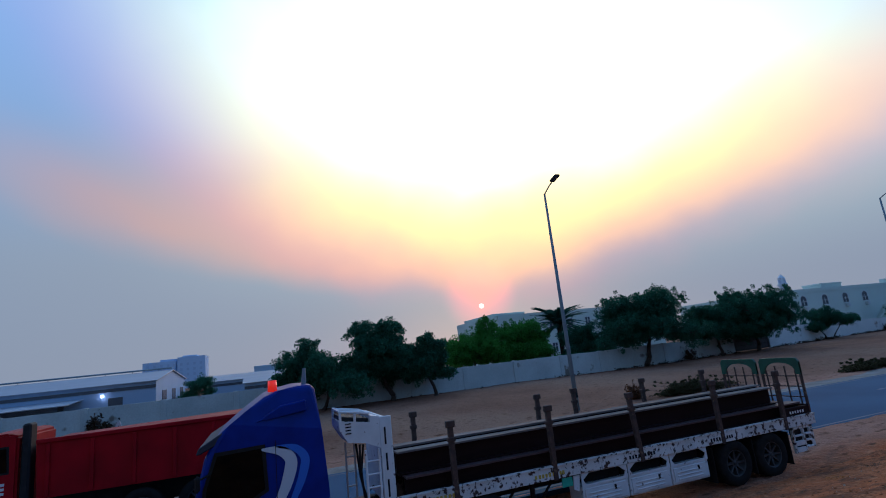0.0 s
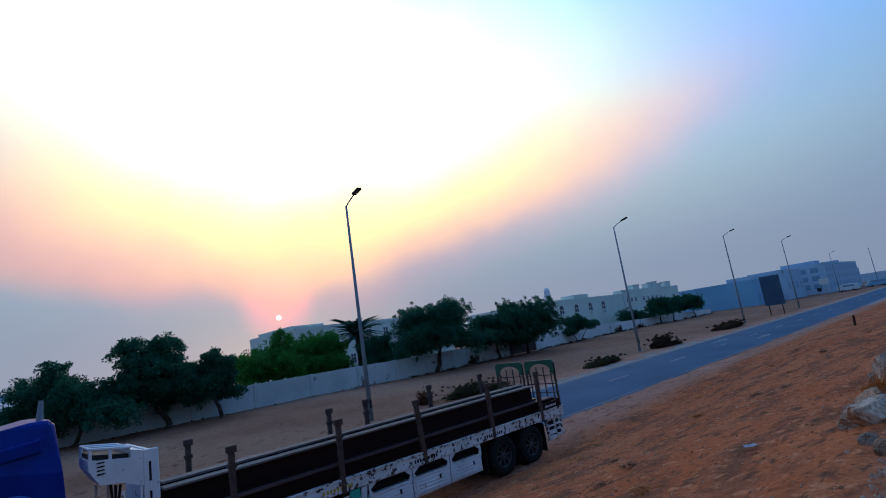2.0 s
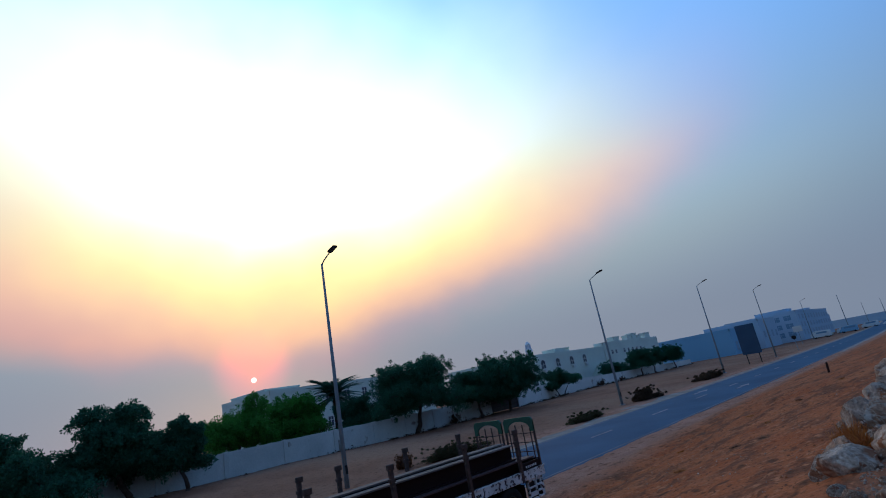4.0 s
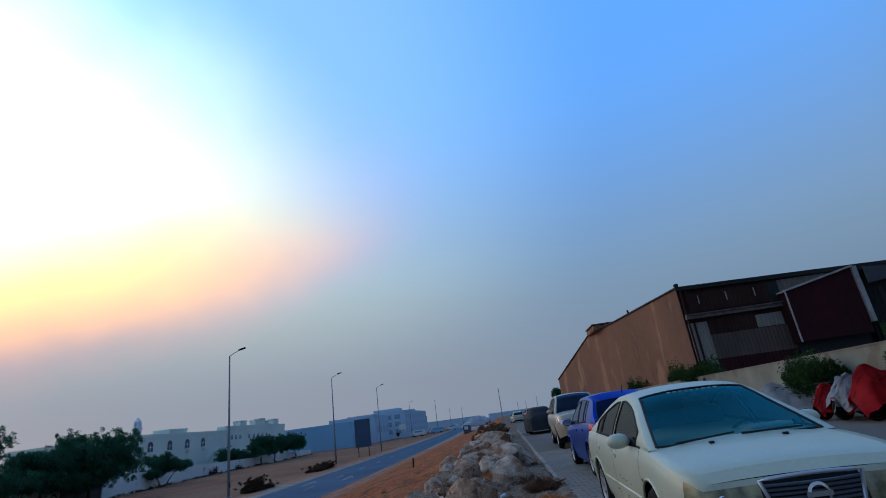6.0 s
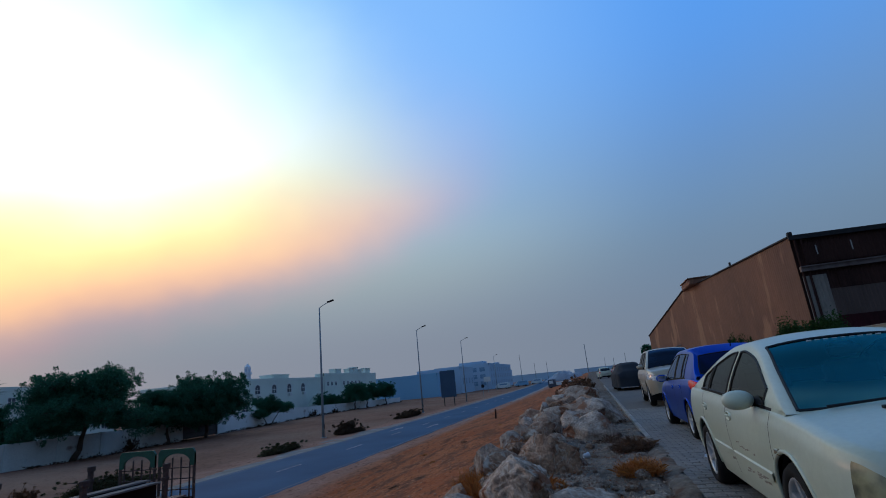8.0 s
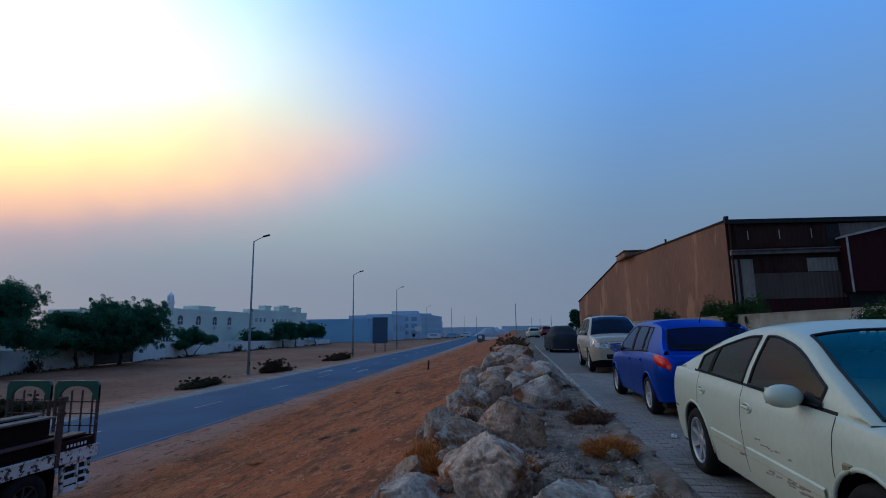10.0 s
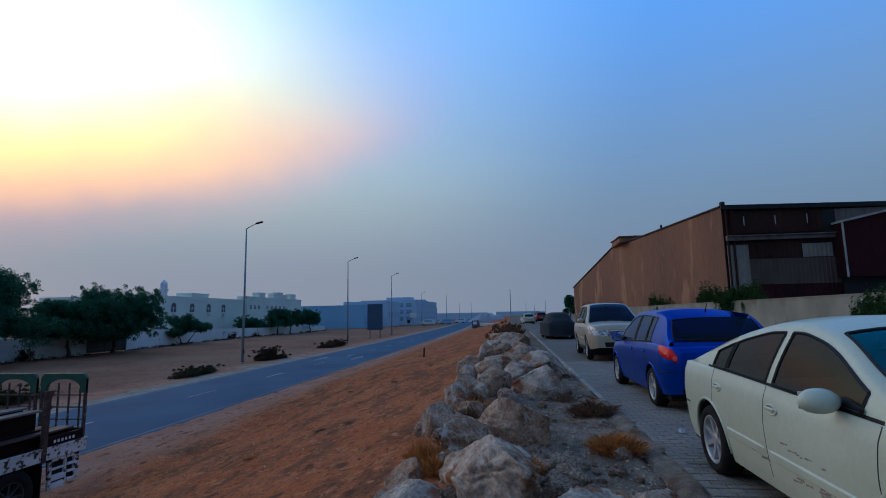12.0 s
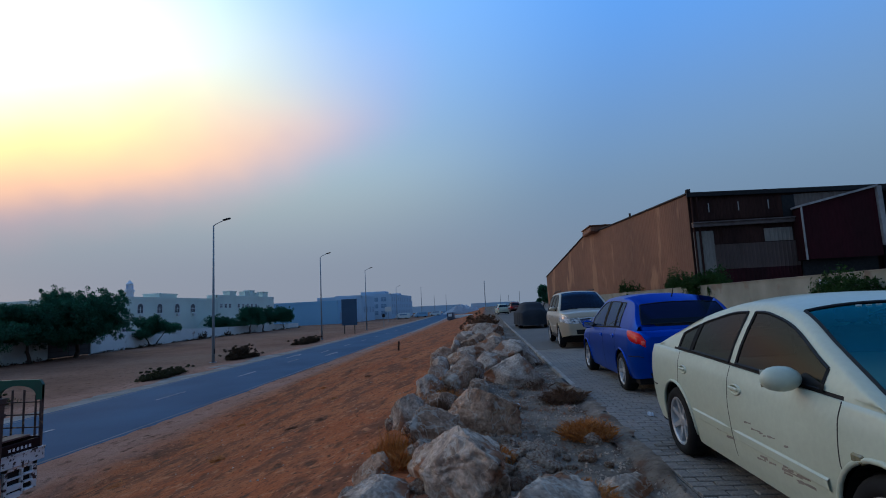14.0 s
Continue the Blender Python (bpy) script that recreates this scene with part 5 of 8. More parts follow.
            sail.append((s * (base_ + (lean_ - base_) * f_ ** 1.25 + 0.006), y_, zb(y_) + (zr_ - zb(y_)) * f_ + 0.012))
        own = bmesh.new()
        own.faces.new([own.verts.new(p) for p in sail])
        bmesh.ops.solidify(own, geom=own.faces[:], thickness=0.004)
        part("mirror_sail", own, M_BLACKPL, ob)
        for k, (a_, b_) in enumerate(doors):
            hy = b_ + S.get("handle_in", 0.12)
            hx, hz = side(hy, S.get("handle_v", 0.80))
            d = made["door%d_%d" % (k, s)]
            part("handle_cup", lathe([(0.041, -0.006), (0.040, 0.006), (0.036, 0.010), (0.031, 0.006), (0.028, -0.004), (0.0, -0.006)], 24), S.get("cup_mat", paint), d, smooth=True, m=Matrix.Translation((s * (hx + 0.003), hy + 0.01, hz)) @ Matrix.Diagonal((s, 2.0, 0.95, 1)))
            part("handle", box(s * (hx + 0.012) - 0.010, s * (hx + 0.012) + 0.010, hy - 0.055, hy + 0.070, hz - 0.006, hz + 0.016, 0.006), S.get("handle_mat", paint), d)
            if S.get("moulding"):
                own = bmesh.new()
                ys = steps([b_ + 0.02, a_ - 0.02], 0.1)
                pr = None
                for y in ys:
                    if any(math.hypot(y - h, side(y, 0.33)[1] - R) < arch + 0.03 for h in hubs):
                        pr = None
                        continue
                    ends = 0.4 if y in (ys[0], ys[-1]) else 1.0
                    cur = []
                    for v_, o_ in ((0.30 + 0.03 * (1 - ends), 0.001), (0.315, 0.014 * ends), (0.385, 0.014 * ends), (0.40 - 0.03 * (1 - ends), 0.001)):
                        x, z = side(y, v_)
                        cur.append(own.verts.new((s * (x + o_), y, z)))
                    if pr:
                        for q in range(3):
                            own.faces.new((pr[q], pr[q + 1], cur[q + 1], cur[q]))
                    pr = cur
                part("side_moulding", own, paint, d)
        if S.get("repeater"):
            ry, rv = S["repeater"]
            rx, rz = side(ry, rv)
            part("side_repeater", box(s * rx - 0.012, s * rx + 0.014, ry - 0.04, ry + 0.04, rz - 0.022, rz + 0.022, 0.008), M_HEAD, ob, "small clear side repeater")
        if S.get("rails"):
            own = bmesh.new()
            ra, rb_ = S["rails"]
            pr = None
            for y in steps([ra, rb_], 0.25):
                _, lean, zr = rail(y)
                p = (s * (lean - 0.06), y, zr + 0.085)
                if pr:
                    tube(pr, p, 0.018, 0.018, 6, own)
                pr = p
            part("roof_rail", own, M_BLACKPL, ob)
    gx, gz0 = side(yf, S.get("grille_v", (0.64, 0.88))[0] + 0.02)
    gz1 = side(yf, S.get("grille_v", (0.64, 0.88))[1] - 0.02)[1]
    bar_mat = S.get("bar_mat", M_CHROME)
    hw = gx * S.get("grille_x", S.get("head_x", 0.62))
    nb = S.get("bars", 4)
    for k in range(nb):
        z = gz0 + (gz1 - gz0) * (k + 0.5) / nb
        own = bmesh.new()
        pr = None
        for f in (-0.95, -0.6, -0.3, 0, 0.3, 0.6, 0.95):
            p = (f * hw, yf + S.get("bulge", 0.07) * (1 - (f * 0.62) ** 2) * 0.98 + 0.004, z + 0.012)
            if pr:
                tube(pr, p, S.get("bar_r", 0.007), None, 6, own)
            pr = p
        part("grille_bar", own, bar_mat, ob)
    own = lathe([(0.075, 0.0), (0.075, 0.012), (0.055, 0.018), (0.055, 0.0)], 24)
    box(0.0, 0.016, -0.085, 0.085, -0.016, 0.016, bm=own)
    part("badge", own, M_CHROME, ob, "plain chrome ring badge", m=pose(0, yf + S.get("bulge", 0.07) + 0.012, (gz0 + gz1) / 2 + 0.01, 0, 0, 90))
    pl = M_KERB
    part("front_plate", box(-0.25, 0.25, yf + S.get("bulge", 0.07) * 0.9, yf + S.get("bulge", 0.07) + 0.012, side(yf, 0.36)[1], side(yf, 0.55)[1]), pl, ob)
    part("rear_plate", box(-0.25, 0.25, yr - S.get("bulge", 0.07) - 0.012, yr - S.get("bulge", 0.07) * 0.8, side(yr, 0.42)[1], side(yr, 0.6)[1]), pl, ob)
    for s in (-1, 1):
        own = bmesh.new()
        y0, y1 = yc0 - 0.03, yc0 - 0.28
        wx = 0.55 if s > 0 else -0.02
        tube((wx, yc0 + 0.01, zb(yc0) + crown(yc0) * (1 - abs(wx / W) ** 2.2) + 0.014), (wx - 0.52, yc0 - 0.015, zb(yc0) + crown(yc0) * (1 - abs((wx - 0.52) / W) ** 2.2) + 0.030), 0.010, 0.007, 6, own)
        part("wiper", own, M_BLACKPL, ob)
        part("washer_jet", box(0.3 * s - 0.02, 0.3 * s + 0.02, yc0 + 0.14, yc0 + 0.18, zb(yc0 + 0.16) + crown(yc0 + 0.16) * 0.95 - 0.01, zb(yc0 + 0.16) + crown(yc0 + 0.16) + 0.012, 0.005), M_BLACKPL, ob)
        part("lamp_reflector", lathe([(0.0, 0.0), (0.042, 0.004), (0.050, 0.0)], 14), M_CHROME, ob, m=pose(s * gx * 0.80, yf + 0.022, (gz0 + gz1) / 2, 0, 0, 90))
    def band_on_side(name, s, ya, yb, lo, hi, proud, material, n=14, rise=0.0):
        """A strip that lies on the flank from ya to yb between two curves of the height share."""
        own = bmesh.new()
        pr = None
        for i in range(n + 1):
            u = i / n
            y = ya + (yb - ya) * u
            cur = []
            for w_ in (0.0, 0.04, 0.35, 0.65, 0.96, 1.0):
                v_ = lo(u) + (hi(u) - lo(u)) * w_
                x, z = side(y, v_)
                o_ = -0.004 if w_ in (0.0, 1.0) or i in (0, n) else proud + rise * math.sin(math.pi * u) * math.sin(math.pi * w_)
                cur.append(own.verts.new((s * (x + o_), y - (o_ if y < yr + 0.15 else 0), z)))
            if pr:
                for q in range(5):
                    own.faces.new((pr[q], pr[q + 1], cur[q + 1], cur[q]))
            pr = cur
        return part(name, own, material, ob, smooth=True)

    for s in (-1, 1):
        if S.get("almond"):
            band_on_side("tail_lamp", s, yr + 0.0, yr + 0.43, curve([(0, 0.735), (0.25, 0.73), (0.6, 0.79), (1, 0.955)]), curve([(0, 0.90), (0.3, 0.965), (0.7, 1.0), (1, 0.985)]), 0.008, M_TAIL, 18, 0.012)
            for u_, v_ in ((0.035, 0.81), (0.115, 0.815)):
                x, z = side(yr + u_, v_)
                part("clear_lens", lathe([(0.0, 0.010), (0.030, 0.006), (0.036, -0.01)], 14), S["almond"], ob, m=pose(s * (x + 0.010), yr + u_ - 0.012, z, 0, 0, (-52 if s > 0 else 232)))
        if S.get("amber"):
            band_on_side("indicator_lens", s, yf - 0.34, yf - 0.14, lambda u: 0.60 + 0.03 * u, lambda u: 0.86 - 0.10 * u * u, 0.004, M_AMBER, 8)
        for ya, yb in S.get("creases", ()):
            band_on_side("bumper_seam", s, ya, yb, lambda u: 0.455, lambda u: 0.475, 0.003, M_BLACKPL, 8)
        for h in hubs:
            lip = []
            for k in range(17):
                a = math.pi * (k / 16 * 1.06 - 0.03)
                y, z = h + (arch + 0.012) * math.cos(a), R + (arch + 0.012) * math.sin(a)
                v_ = min(1.0, max(0.0, (z - zs(y)) / (zb(y) - zs(y))))
                lip.append((s * (side(y, v_)[0] + 0.001), y, z))
            part("arch_lip", sweep(lip, 0.014), paint, ob, smooth=True)
        if S.get("lower"):
            band_on_side("side_step", s, hubs[1] + arch + 0.04, hubs[0] - arch - 0.04, lambda u: -0.10, lambda u: 0.03, 0.05, M_BLACKPL, 8)
    if S.get("surround"):
        own = bmesh.new()
        b_ = S.get("bulge", 0.07)
        def nose_at(f, z):
            return Vector((f * hw, yf + b_ * (1 - (f * 0.62) ** 2) + 0.012, z))
        lo_, hi_ = gz0 - 0.005, gz1 + 0.035
        fs = [-1 + 0.2 * k for k in range(11)]
        loop = [nose_at(f * 1.0, hi_ + 0.02 * (1 - f * f)) for f in fs] + [nose_at(f * 0.84, lo_) for f in reversed(fs)]
        own.free()
        part("grille_surround", sweep(loop, S["surround"], 8, True), M_TRIM, ob, "chrome grille surround", smooth=True)
    if S.get("fogs"):
        for s in (-1, 1):
            part("fog_lamp", lathe([(0.0, 0.012), (0.05, 0.008), (0.06, -0.01)], 16), M_CHROME, ob, m=pose(s * gx * 0.88, yf + 0.012, side(yf, 0.16)[1], 0, 0, 90))
    if S.get("antenna"):
        ay, az = S["antenna"], zt(S["antenna"])
        part("antenna", tube((0, ay, az - 0.01), (0, ay - 0.10, az + 0.13), 0.010, 0.006), M_BLACKPL, ob)
    return ob, side


SEDAN = dict(paint=M_WHITECAR, w=1.706, front=2.10, rear=-2.26, r=0.308, hubs=(1.268, -1.268), nose=0.40, tail=0.5, nose_w=0.84, tail_w=0.72, bulge=0.10, grille_x=0.47, amber=False,
             belt=[(-2.26, 0.86), (-2.15, 0.945), (-1.75, 0.965), (-1.0, 0.955), (0.0, 0.925), (0.75, 0.90), (1.2, 0.88), (1.75, 0.815), (2.0, 0.765), (2.10, 0.705)],
             top=[(-1.78, 0.97), (-1.45, 1.10), (-1.05, 1.27), (-0.75, 1.36), (-0.35, 1.43), (-0.05, 1.435), (0.20, 1.395), (0.36, 1.345), (0.72, 1.155), (1.05, 0.985), (1.24, 0.89)],
             sill=[(-2.26, 0.27), (-1.9, 0.23), (-0.9, 0.205), (0.9, 0.205), (1.8, 0.20), (2.10, 0.23)],
             crown=[(-2.26, 0.02), (-1.9, 0.035), (0.0, 0.02), (1.2, 0.05), (1.9, 0.045), (2.10, 0.02)],
             doors=[(0.98, -0.20), (-0.20, -1.16)], glass=[(0.80, -0.14), (-0.24, -0.92), (-0.955, -1.22)], cowl=1.24, tail_glass=-1.76, shield_top=0.27, rear_top=-0.98, roof_w=1.12,
             head=(0.14, (0.55, 0.92)), head_x=0.50, taillamp=(0.22, (0.55, 0.88)), mirror=(0.63, 0.055), repeater=(1.12, 0.66), moulding=True, spokes=7, bars=6, grille_v=(0.55, 0.95), bar_r=0.011, bar_mat=mat("grey_grille_bar", (0.10, 0.115, 0.14), 0.35, metal=0.5), surround=0.014, creases=((-2.25, -1.72),), cup_mat=M_WHITECAR, seal=0.012)
white_car, sedan_side = car("sedan", "dusty white sedan with dented doors, parked facing the road's near end", pose(3.62, 5.712, 0.0, 0, 0, 180), SEDAN)
HATCH = dict(paint=M_BLUECAR, w=1.695, front=2.02, rear=-2.12, r=0.305, hubs=(1.30, -1.30), nose=0.6, tail=0.42, nose_w=0.68, tail_w=0.80,
             belt=[(-2.12, 0.88), (-2.02, 0.965), (-1.4, 0.985), (0.0, 0.945), (0.9, 0.91), (1.3, 0.87), (1.75, 0.78), (2.02, 0.64)],
             top=[(-1.98, 1.0), (-1.85, 1.16), (-1.68, 1.36), (-1.55, 1.45), (-1.2, 1.50), (-0.3, 1.535), (0.1, 1.525), (0.4, 1.46), (0.85, 1.20), (1.15, 1.02), (1.32, 0.90)],
             sill=[(-2.12, 0.30), (-1.9, 0.26), (-0.9, 0.20), (0.9, 0.20), (1.8, 0.20), (2.02, 0.24)],
             crown=[(-2.12, 0.01), (0.0, 0.02), (1.3, 0.06), (1.9, 0.05), (2.02, 0.02)],
             doors=[(0.95, -0.18), (-0.18, -1.0)], glass=[(0.86, -0.10), (-0.20, -0.86), (-0.92, -1.18)], cowl=1.30, tail_glass=-1.96, shield_top=0.34, rear_top=-1.62, roof_w=1.14,
             head=(0.42, (0.62, 0.97)), taillamp=(-1.0, (2.0, 2.1)), almond=mat("pink_lens", (0.78, 0.10, 0.09), 0.2, coat=0.4), creases=((-2.11, -1.72),), mirror=(0.72, 0.06), spokes=6, bars=2, antenna=-1.45, black_pillars=True, sideglass=glass("clear_side_glass", (0.30, 0.33, 0.36), 0.03, (0.45, 0.55, 0.70)), handle_v=0.83)
blue_car, _ = car("hatchback", "glossy blue hatchback parked nose away, its rear to the sedan", pose(3.99, 11.79, 0.0, 0, 0, 0.7), HATCH)
SUV = dict(paint=M_BEIGECAR, w=1.84, front=2.28, rear=-2.42, r=0.375, hubs=(1.375, -1.375), nose=0.55, tail=0.35, nose_w=0.74, tail_w=0.84, gap=0.06,
           belt=[(-2.42, 1.00), (-2.3, 1.09), (-1.0, 1.12), (0.2, 1.13), (1.0, 1.14), (1.6, 1.11), (2.1, 1.06), (2.28, 0.95)],
           top=[(-2.33, 1.12), (-2.2, 1.45), (-2.05, 1.70), (-1.8, 1.77), (-0.6, 1.815), (0.0, 1.80), (0.25, 1.74), (0.65, 1.50), (1.0, 1.27), (1.2, 1.13)],
           sill=[(-2.42, 0.50), (-2.0, 0.42), (-0.9, 0.36), (0.9, 0.36), (1.9, 0.36), (2.28, 0.42)],
           crown=[(-2.42, 0.01), (0.0, 0.02), (1.2, 0.07), (2.0, 0.06), (2.28, 0.03)],
           doors=[(0.86, -0.22), (-0.22, -1.05)], glass=[(0.74, -0.15), (-0.27, -1.0), (-1.12, -2.0)], cowl=1.18, tail_glass=-2.31, shield_top=0.16, rear_top=-2.08, roof_w=1.24,
           head=(0.48, (0.62, 0.96)), taillamp=(0.2, (0.55, 0.95)), mirror=(0.66, 0.09), spokes=6, bars=4, bar_r=0.016, cladding=False, headmat=mat("clear_headlamp", (0.78, 0.80, 0.82), 0.15, coat=0.8, second=(0.16, 0.17, 0.19), scale=14), lift=0.18, rails=(0.0, -1.9), lower=True, surround=0.018, intake=(0.74, 0.30), tint_all=True, head_x=0.56, moulding=True, handle_mat=M_CHROME)
suv, _ = car("suv", "champagne coloured off-road SUV with chrome grille, parked facing the hatchback", pose(4.27, 20.15, 0.0, 0, 0, 179), SUV)
FARW = dict(HATCH, paint=M_WHITECAR)
car("sedan", "white sedan parked far off by the showroom", pose(-30.0, 196.0, -2.1, 0, 0, 70), SEDAN)
car("hatchback", "small white hatchback parked far along the lot, rear visible", pose(3.35, 79.0, 0.0, 0, 0, 6), FARW)
PICK = dict(SUV, paint=M_REDCAR)
car("suv", "dark red off-road car parked far along the lot", pose(5.9, 92.0, 0.0, 0, 0, 4), PICK)
# scuffs on the sedan's near doors
for y0, y1, v0, dv, n in ((0.10, 0.62, 0.24, 0.06, 15), (0.0, 0.5, 0.50, 0.03, 6), (-0.6, -0.25, 0.3, 0.04, 5)):
    for k in range(n):
        y = random.uniform(y0, y1)
        ln = random.uniform(0.03, 0.14)
        own = bmesh.new()
        vv = v0 + random.uniform(-dv, dv)
        a, b = [], []
        for q in range(4):
            yy = y + ln * q / 3
            x, z = sedan_side(yy, vv + 0.012 * q / 3)
            h = random.uniform(0.003, 0.008)
            a.append(own.verts.new((x + 0.0025, yy, z - h)))
            b.append(own.verts.new((x + 0.0025, yy, z + h)))
        for q in range(3):
            own.faces.new((a[q], a[q + 1], b[q + 1], b[q]))
        part("scuff", own, M_GREYSHEET, white_car)
for k in range(9):
    part("sticker_bar", box(-0.27 + k * 0.06, -0.235 + k * 0.06, 0.345, 0.35, 1.335, 1.353), mat("sticker_white", (0.6, 0.66, 0.7), 0.6) if k == 0 else bpy.data.materials["sticker_white"], white_car)
part("dash_cloth", box(-0.62, -0.22, 0.72, 0.95, 0.93, 0.97, 0.015), mat("pale_cloth", (0.55, 0.60, 0.62), 0.9), white_car, "folded pale cloth on the dashboard")

# ---- flatbed truck with steel beams ----
M_CABBLUE = mat("deep_blue_cab_paint", (0.002, 0.026, 0.26), 0.38, second=(0.002, 0.020, 0.20), scale=2.5, coat=0.06, spec=0.15)
M_SWOOSH = mat("white_stripe", (0.55, 0.60, 0.68), 0.4)
M_SWOOSH2 = mat("light_blue_stripe", (0.02, 0.15, 0.62), 0.4)
M_BEACON = mat("red_beacon", (0.90, 0.03, 0.012), 0.25, coat=0.3, second=(0.8, 0.025, 0.012), scale=12, emit=(1.0, 0.03, 0.01, 0.45))
M_WRAIL = mat("chipped_white_rail", (0.72, 0.73, 0.73), 0.6, second=(0.56, 0.56, 0.55), scale=2.0, spots=(0.05, 0.028, 0.022), spot_scale=11.0, spot_at=0.54, grain=0.12)
M_WPANEL = mat("white_toolbox_paint", (0.76, 0.78, 0.80), 0.5, second=(0.62, 0.64, 0.66), scale=2.0, spots=(0.14, 0.11, 0.10), spot_scale=9.0, spot_at=0.65)
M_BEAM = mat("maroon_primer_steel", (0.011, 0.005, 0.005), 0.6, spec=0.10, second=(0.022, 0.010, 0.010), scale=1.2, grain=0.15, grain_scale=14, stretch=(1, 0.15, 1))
M_POST = mat("rusted_post", (0.090, 0.050, 0.038), 0.85, second=(0.045, 0.027, 0.023), scale=6, grain=0.25, spots=(0.20, 0.12, 0.07), spot_scale=9, spot_at=0.6)
M_GREEN = mat("green_guard_paint", (0.008, 0.085, 0.045), 0.5, second=(0.010, 0.065, 0.038), scale=5)
M_YELLOW = mat("yellow_stencil", (0.50, 0.36, 0.06), 0.7)
M_REDTRUCK = mat("red_tipper_paint", (0.42, 0.004, 0.012), 0.5, second=(0.30, 0.004, 0.010), scale=1.5, spec=0.12, grain=0.08)

GZ = -2.0
NX = -8.40        # the trailer's side to the lot
FX = -10.85
truck = thing("flatbed_truck", "blue tractor with a white-railed flatbed loaded with steel beams", "truck", pose(0, 0.18, -0.34))
# cab
outl = [(0.08, -1.35), (0.06, -0.30), (-0.02, 0.70), (-0.09, 1.38), (-0.16, 1.465), (-0.38, 1.475), (-0.70, 1.425), (-0.95, 1.35), (-1.22, 1.17), (-1.50, 0.97), (-1.72, 0.80), (-1.90, 0.48), (-2.10, -0.35), (-2.15, -0.75), (-2.16, -1.45), (-1.75, -1.50), (-0.6, -1.50)]
cab = prism(outl, FX, NX, "x")
bmesh.ops.bevel(cab, geom=[e for e in cab.edges if abs(e.verts[0].co.x - e.verts[1].co.x) < 0.01], offset=0.10, segments=3, affect="EDGES", profile=0.55)
for v in cab.verts:
    k = sm(0.9, 1.5, v.co.z) * 0.12 + 0.05 * sm(-1.6, -2.1, v.co.y)
    v.co.x += (-k if v.co.x > -9.6 else k)
cabo = part("cab", cab, M_CABBLUE, truck)
SX = NX + 0.004
part("side_window", prism([(-1.86, 0.02), (-1.70, 0.50), (-1.02, 0.52), (-0.98, -0.12), (-1.25, -0.26), (-1.88, -0.22)], SX - 0.02, SX + 0.004, "x"), G_DARK, cabo)
part("window_seal", prism([(-1.92, 0.02), (-1.74, 0.56), (-0.96, 0.58), (-0.92, -0.16), (-1.24, -0.32), (-1.94, -0.28)], SX - 0.03, SX - 0.001, "x"), M_BLACKPL, cabo)
part("windscreen", prism([(-1.74, 0.62), (-1.80, 0.62), (-2.10, -0.32), (-2.04, -0.32)], FX + 0.18, NX - 0.14, "x"), G_DARK, cabo)
vis = prism([(-1.62, 0.86), (-1.98, 0.66), (-2.02, 0.56), (-1.96, 0.56), (-1.62, 0.72)], FX + 0.06, NX - 0.02, "x")
bmesh.ops.bevel(vis, geom=vis.edges[:], offset=0.015, segments=1, affect="EDGES")
part("sun_visor", vis, mat("smoked_visor", (0.030, 0.036, 0.055), 0.5, spec=0.2), cabo)
for s in (0, 1):
    fx = NX - 0.09 if s else FX + 0.09
    fr = prism([(-1.12, 0.94), (-0.70, 1.17), (-0.26, 1.22), (-0.26, 1.03), (-0.90, 0.97)], fx - 0.06, fx + 0.06 + 0.04 * s, "x")
    bmesh.ops.bevel(fr, geom=fr.edges[:], offset=0.02, segments=1, affect="EDGES")
    part("roof_fin", fr, M_CABBLUE, cabo)


def stripe(pts, w0, material):
    """A tapering curved band on the cab's side, through (y, z) points."""
    own = bmesh.new()
    fy, fz = curve([(i, p[0]) for i, p in enumerate(pts)]), curve([(i, p[1]) for i, p in enumerate(pts)])
    pr = None
    n = 26
    for k in range(n + 1):
        t = (len(pts) - 1) * k / n
        a = Vector((fy(t), fz(t)))
        b = Vector((fy(min(len(pts) - 1, t + 0.05)), fz(min(len(pts) - 1, t + 0.05)))) - Vector((fy(max(0, t - 0.05)), fz(max(0, t - 0.05))))
        b.normalize()
        w = w0 * math.sin(math.pi * min(1.0, k / n * 1.02 + 0.02)) ** 0.7
        nrm = Vector((b.y, -b.x)) * w / 2
        cur = (own.verts.new((SX + 0.003, a.x + nrm.x, a.y + nrm.y)), own.verts.new((SX + 0.003, a.x - nrm.x, a.y - nrm.y)))
        if pr:
            own.faces.new((pr[0], pr[1], cur[1], cur[0]))
        pr = cur
    return part("stripe", own, material, cabo)


stripe([(-1.02, 0.50), (-0.72, 0.44), (-0.55, 0.24), (-0.62, -0.05), (-0.80, -0.42), (-1.05, -0.85)], 0.20, M_SWOOSH)
stripe([(-0.80, 0.52), (-0.50, 0.46), (-0.32, 0.24), (-0.38, -0.02), (-0.56, -0.40), (-0.85, -0.9)], 0.15, M_SWOOSH2)
part("door_seam", box(SX - 0.002, SX + 0.0045, -0.80, -0.79, -1.2, 0.62), M_BLACKPL, cabo)
part("door_handle", box(SX, SX + 0.04, -0.98, -0.84, -0.50, -0.46, 0.01), M_BLACKPL, cabo)
bc = tube((-8.95, -0.80, 1.40), (-8.95, -0.80, 1.60), 0.085, 0.075, 14)
part("beacon", bc, M_BEACON, truck, "bright red roof beacon", smooth=True)
part("air_horn", tube((-8.9, -0.25, 1.45), (-8.9, -0.23, 1.76), 0.05, 0.03, 10), M_POLE, truck)
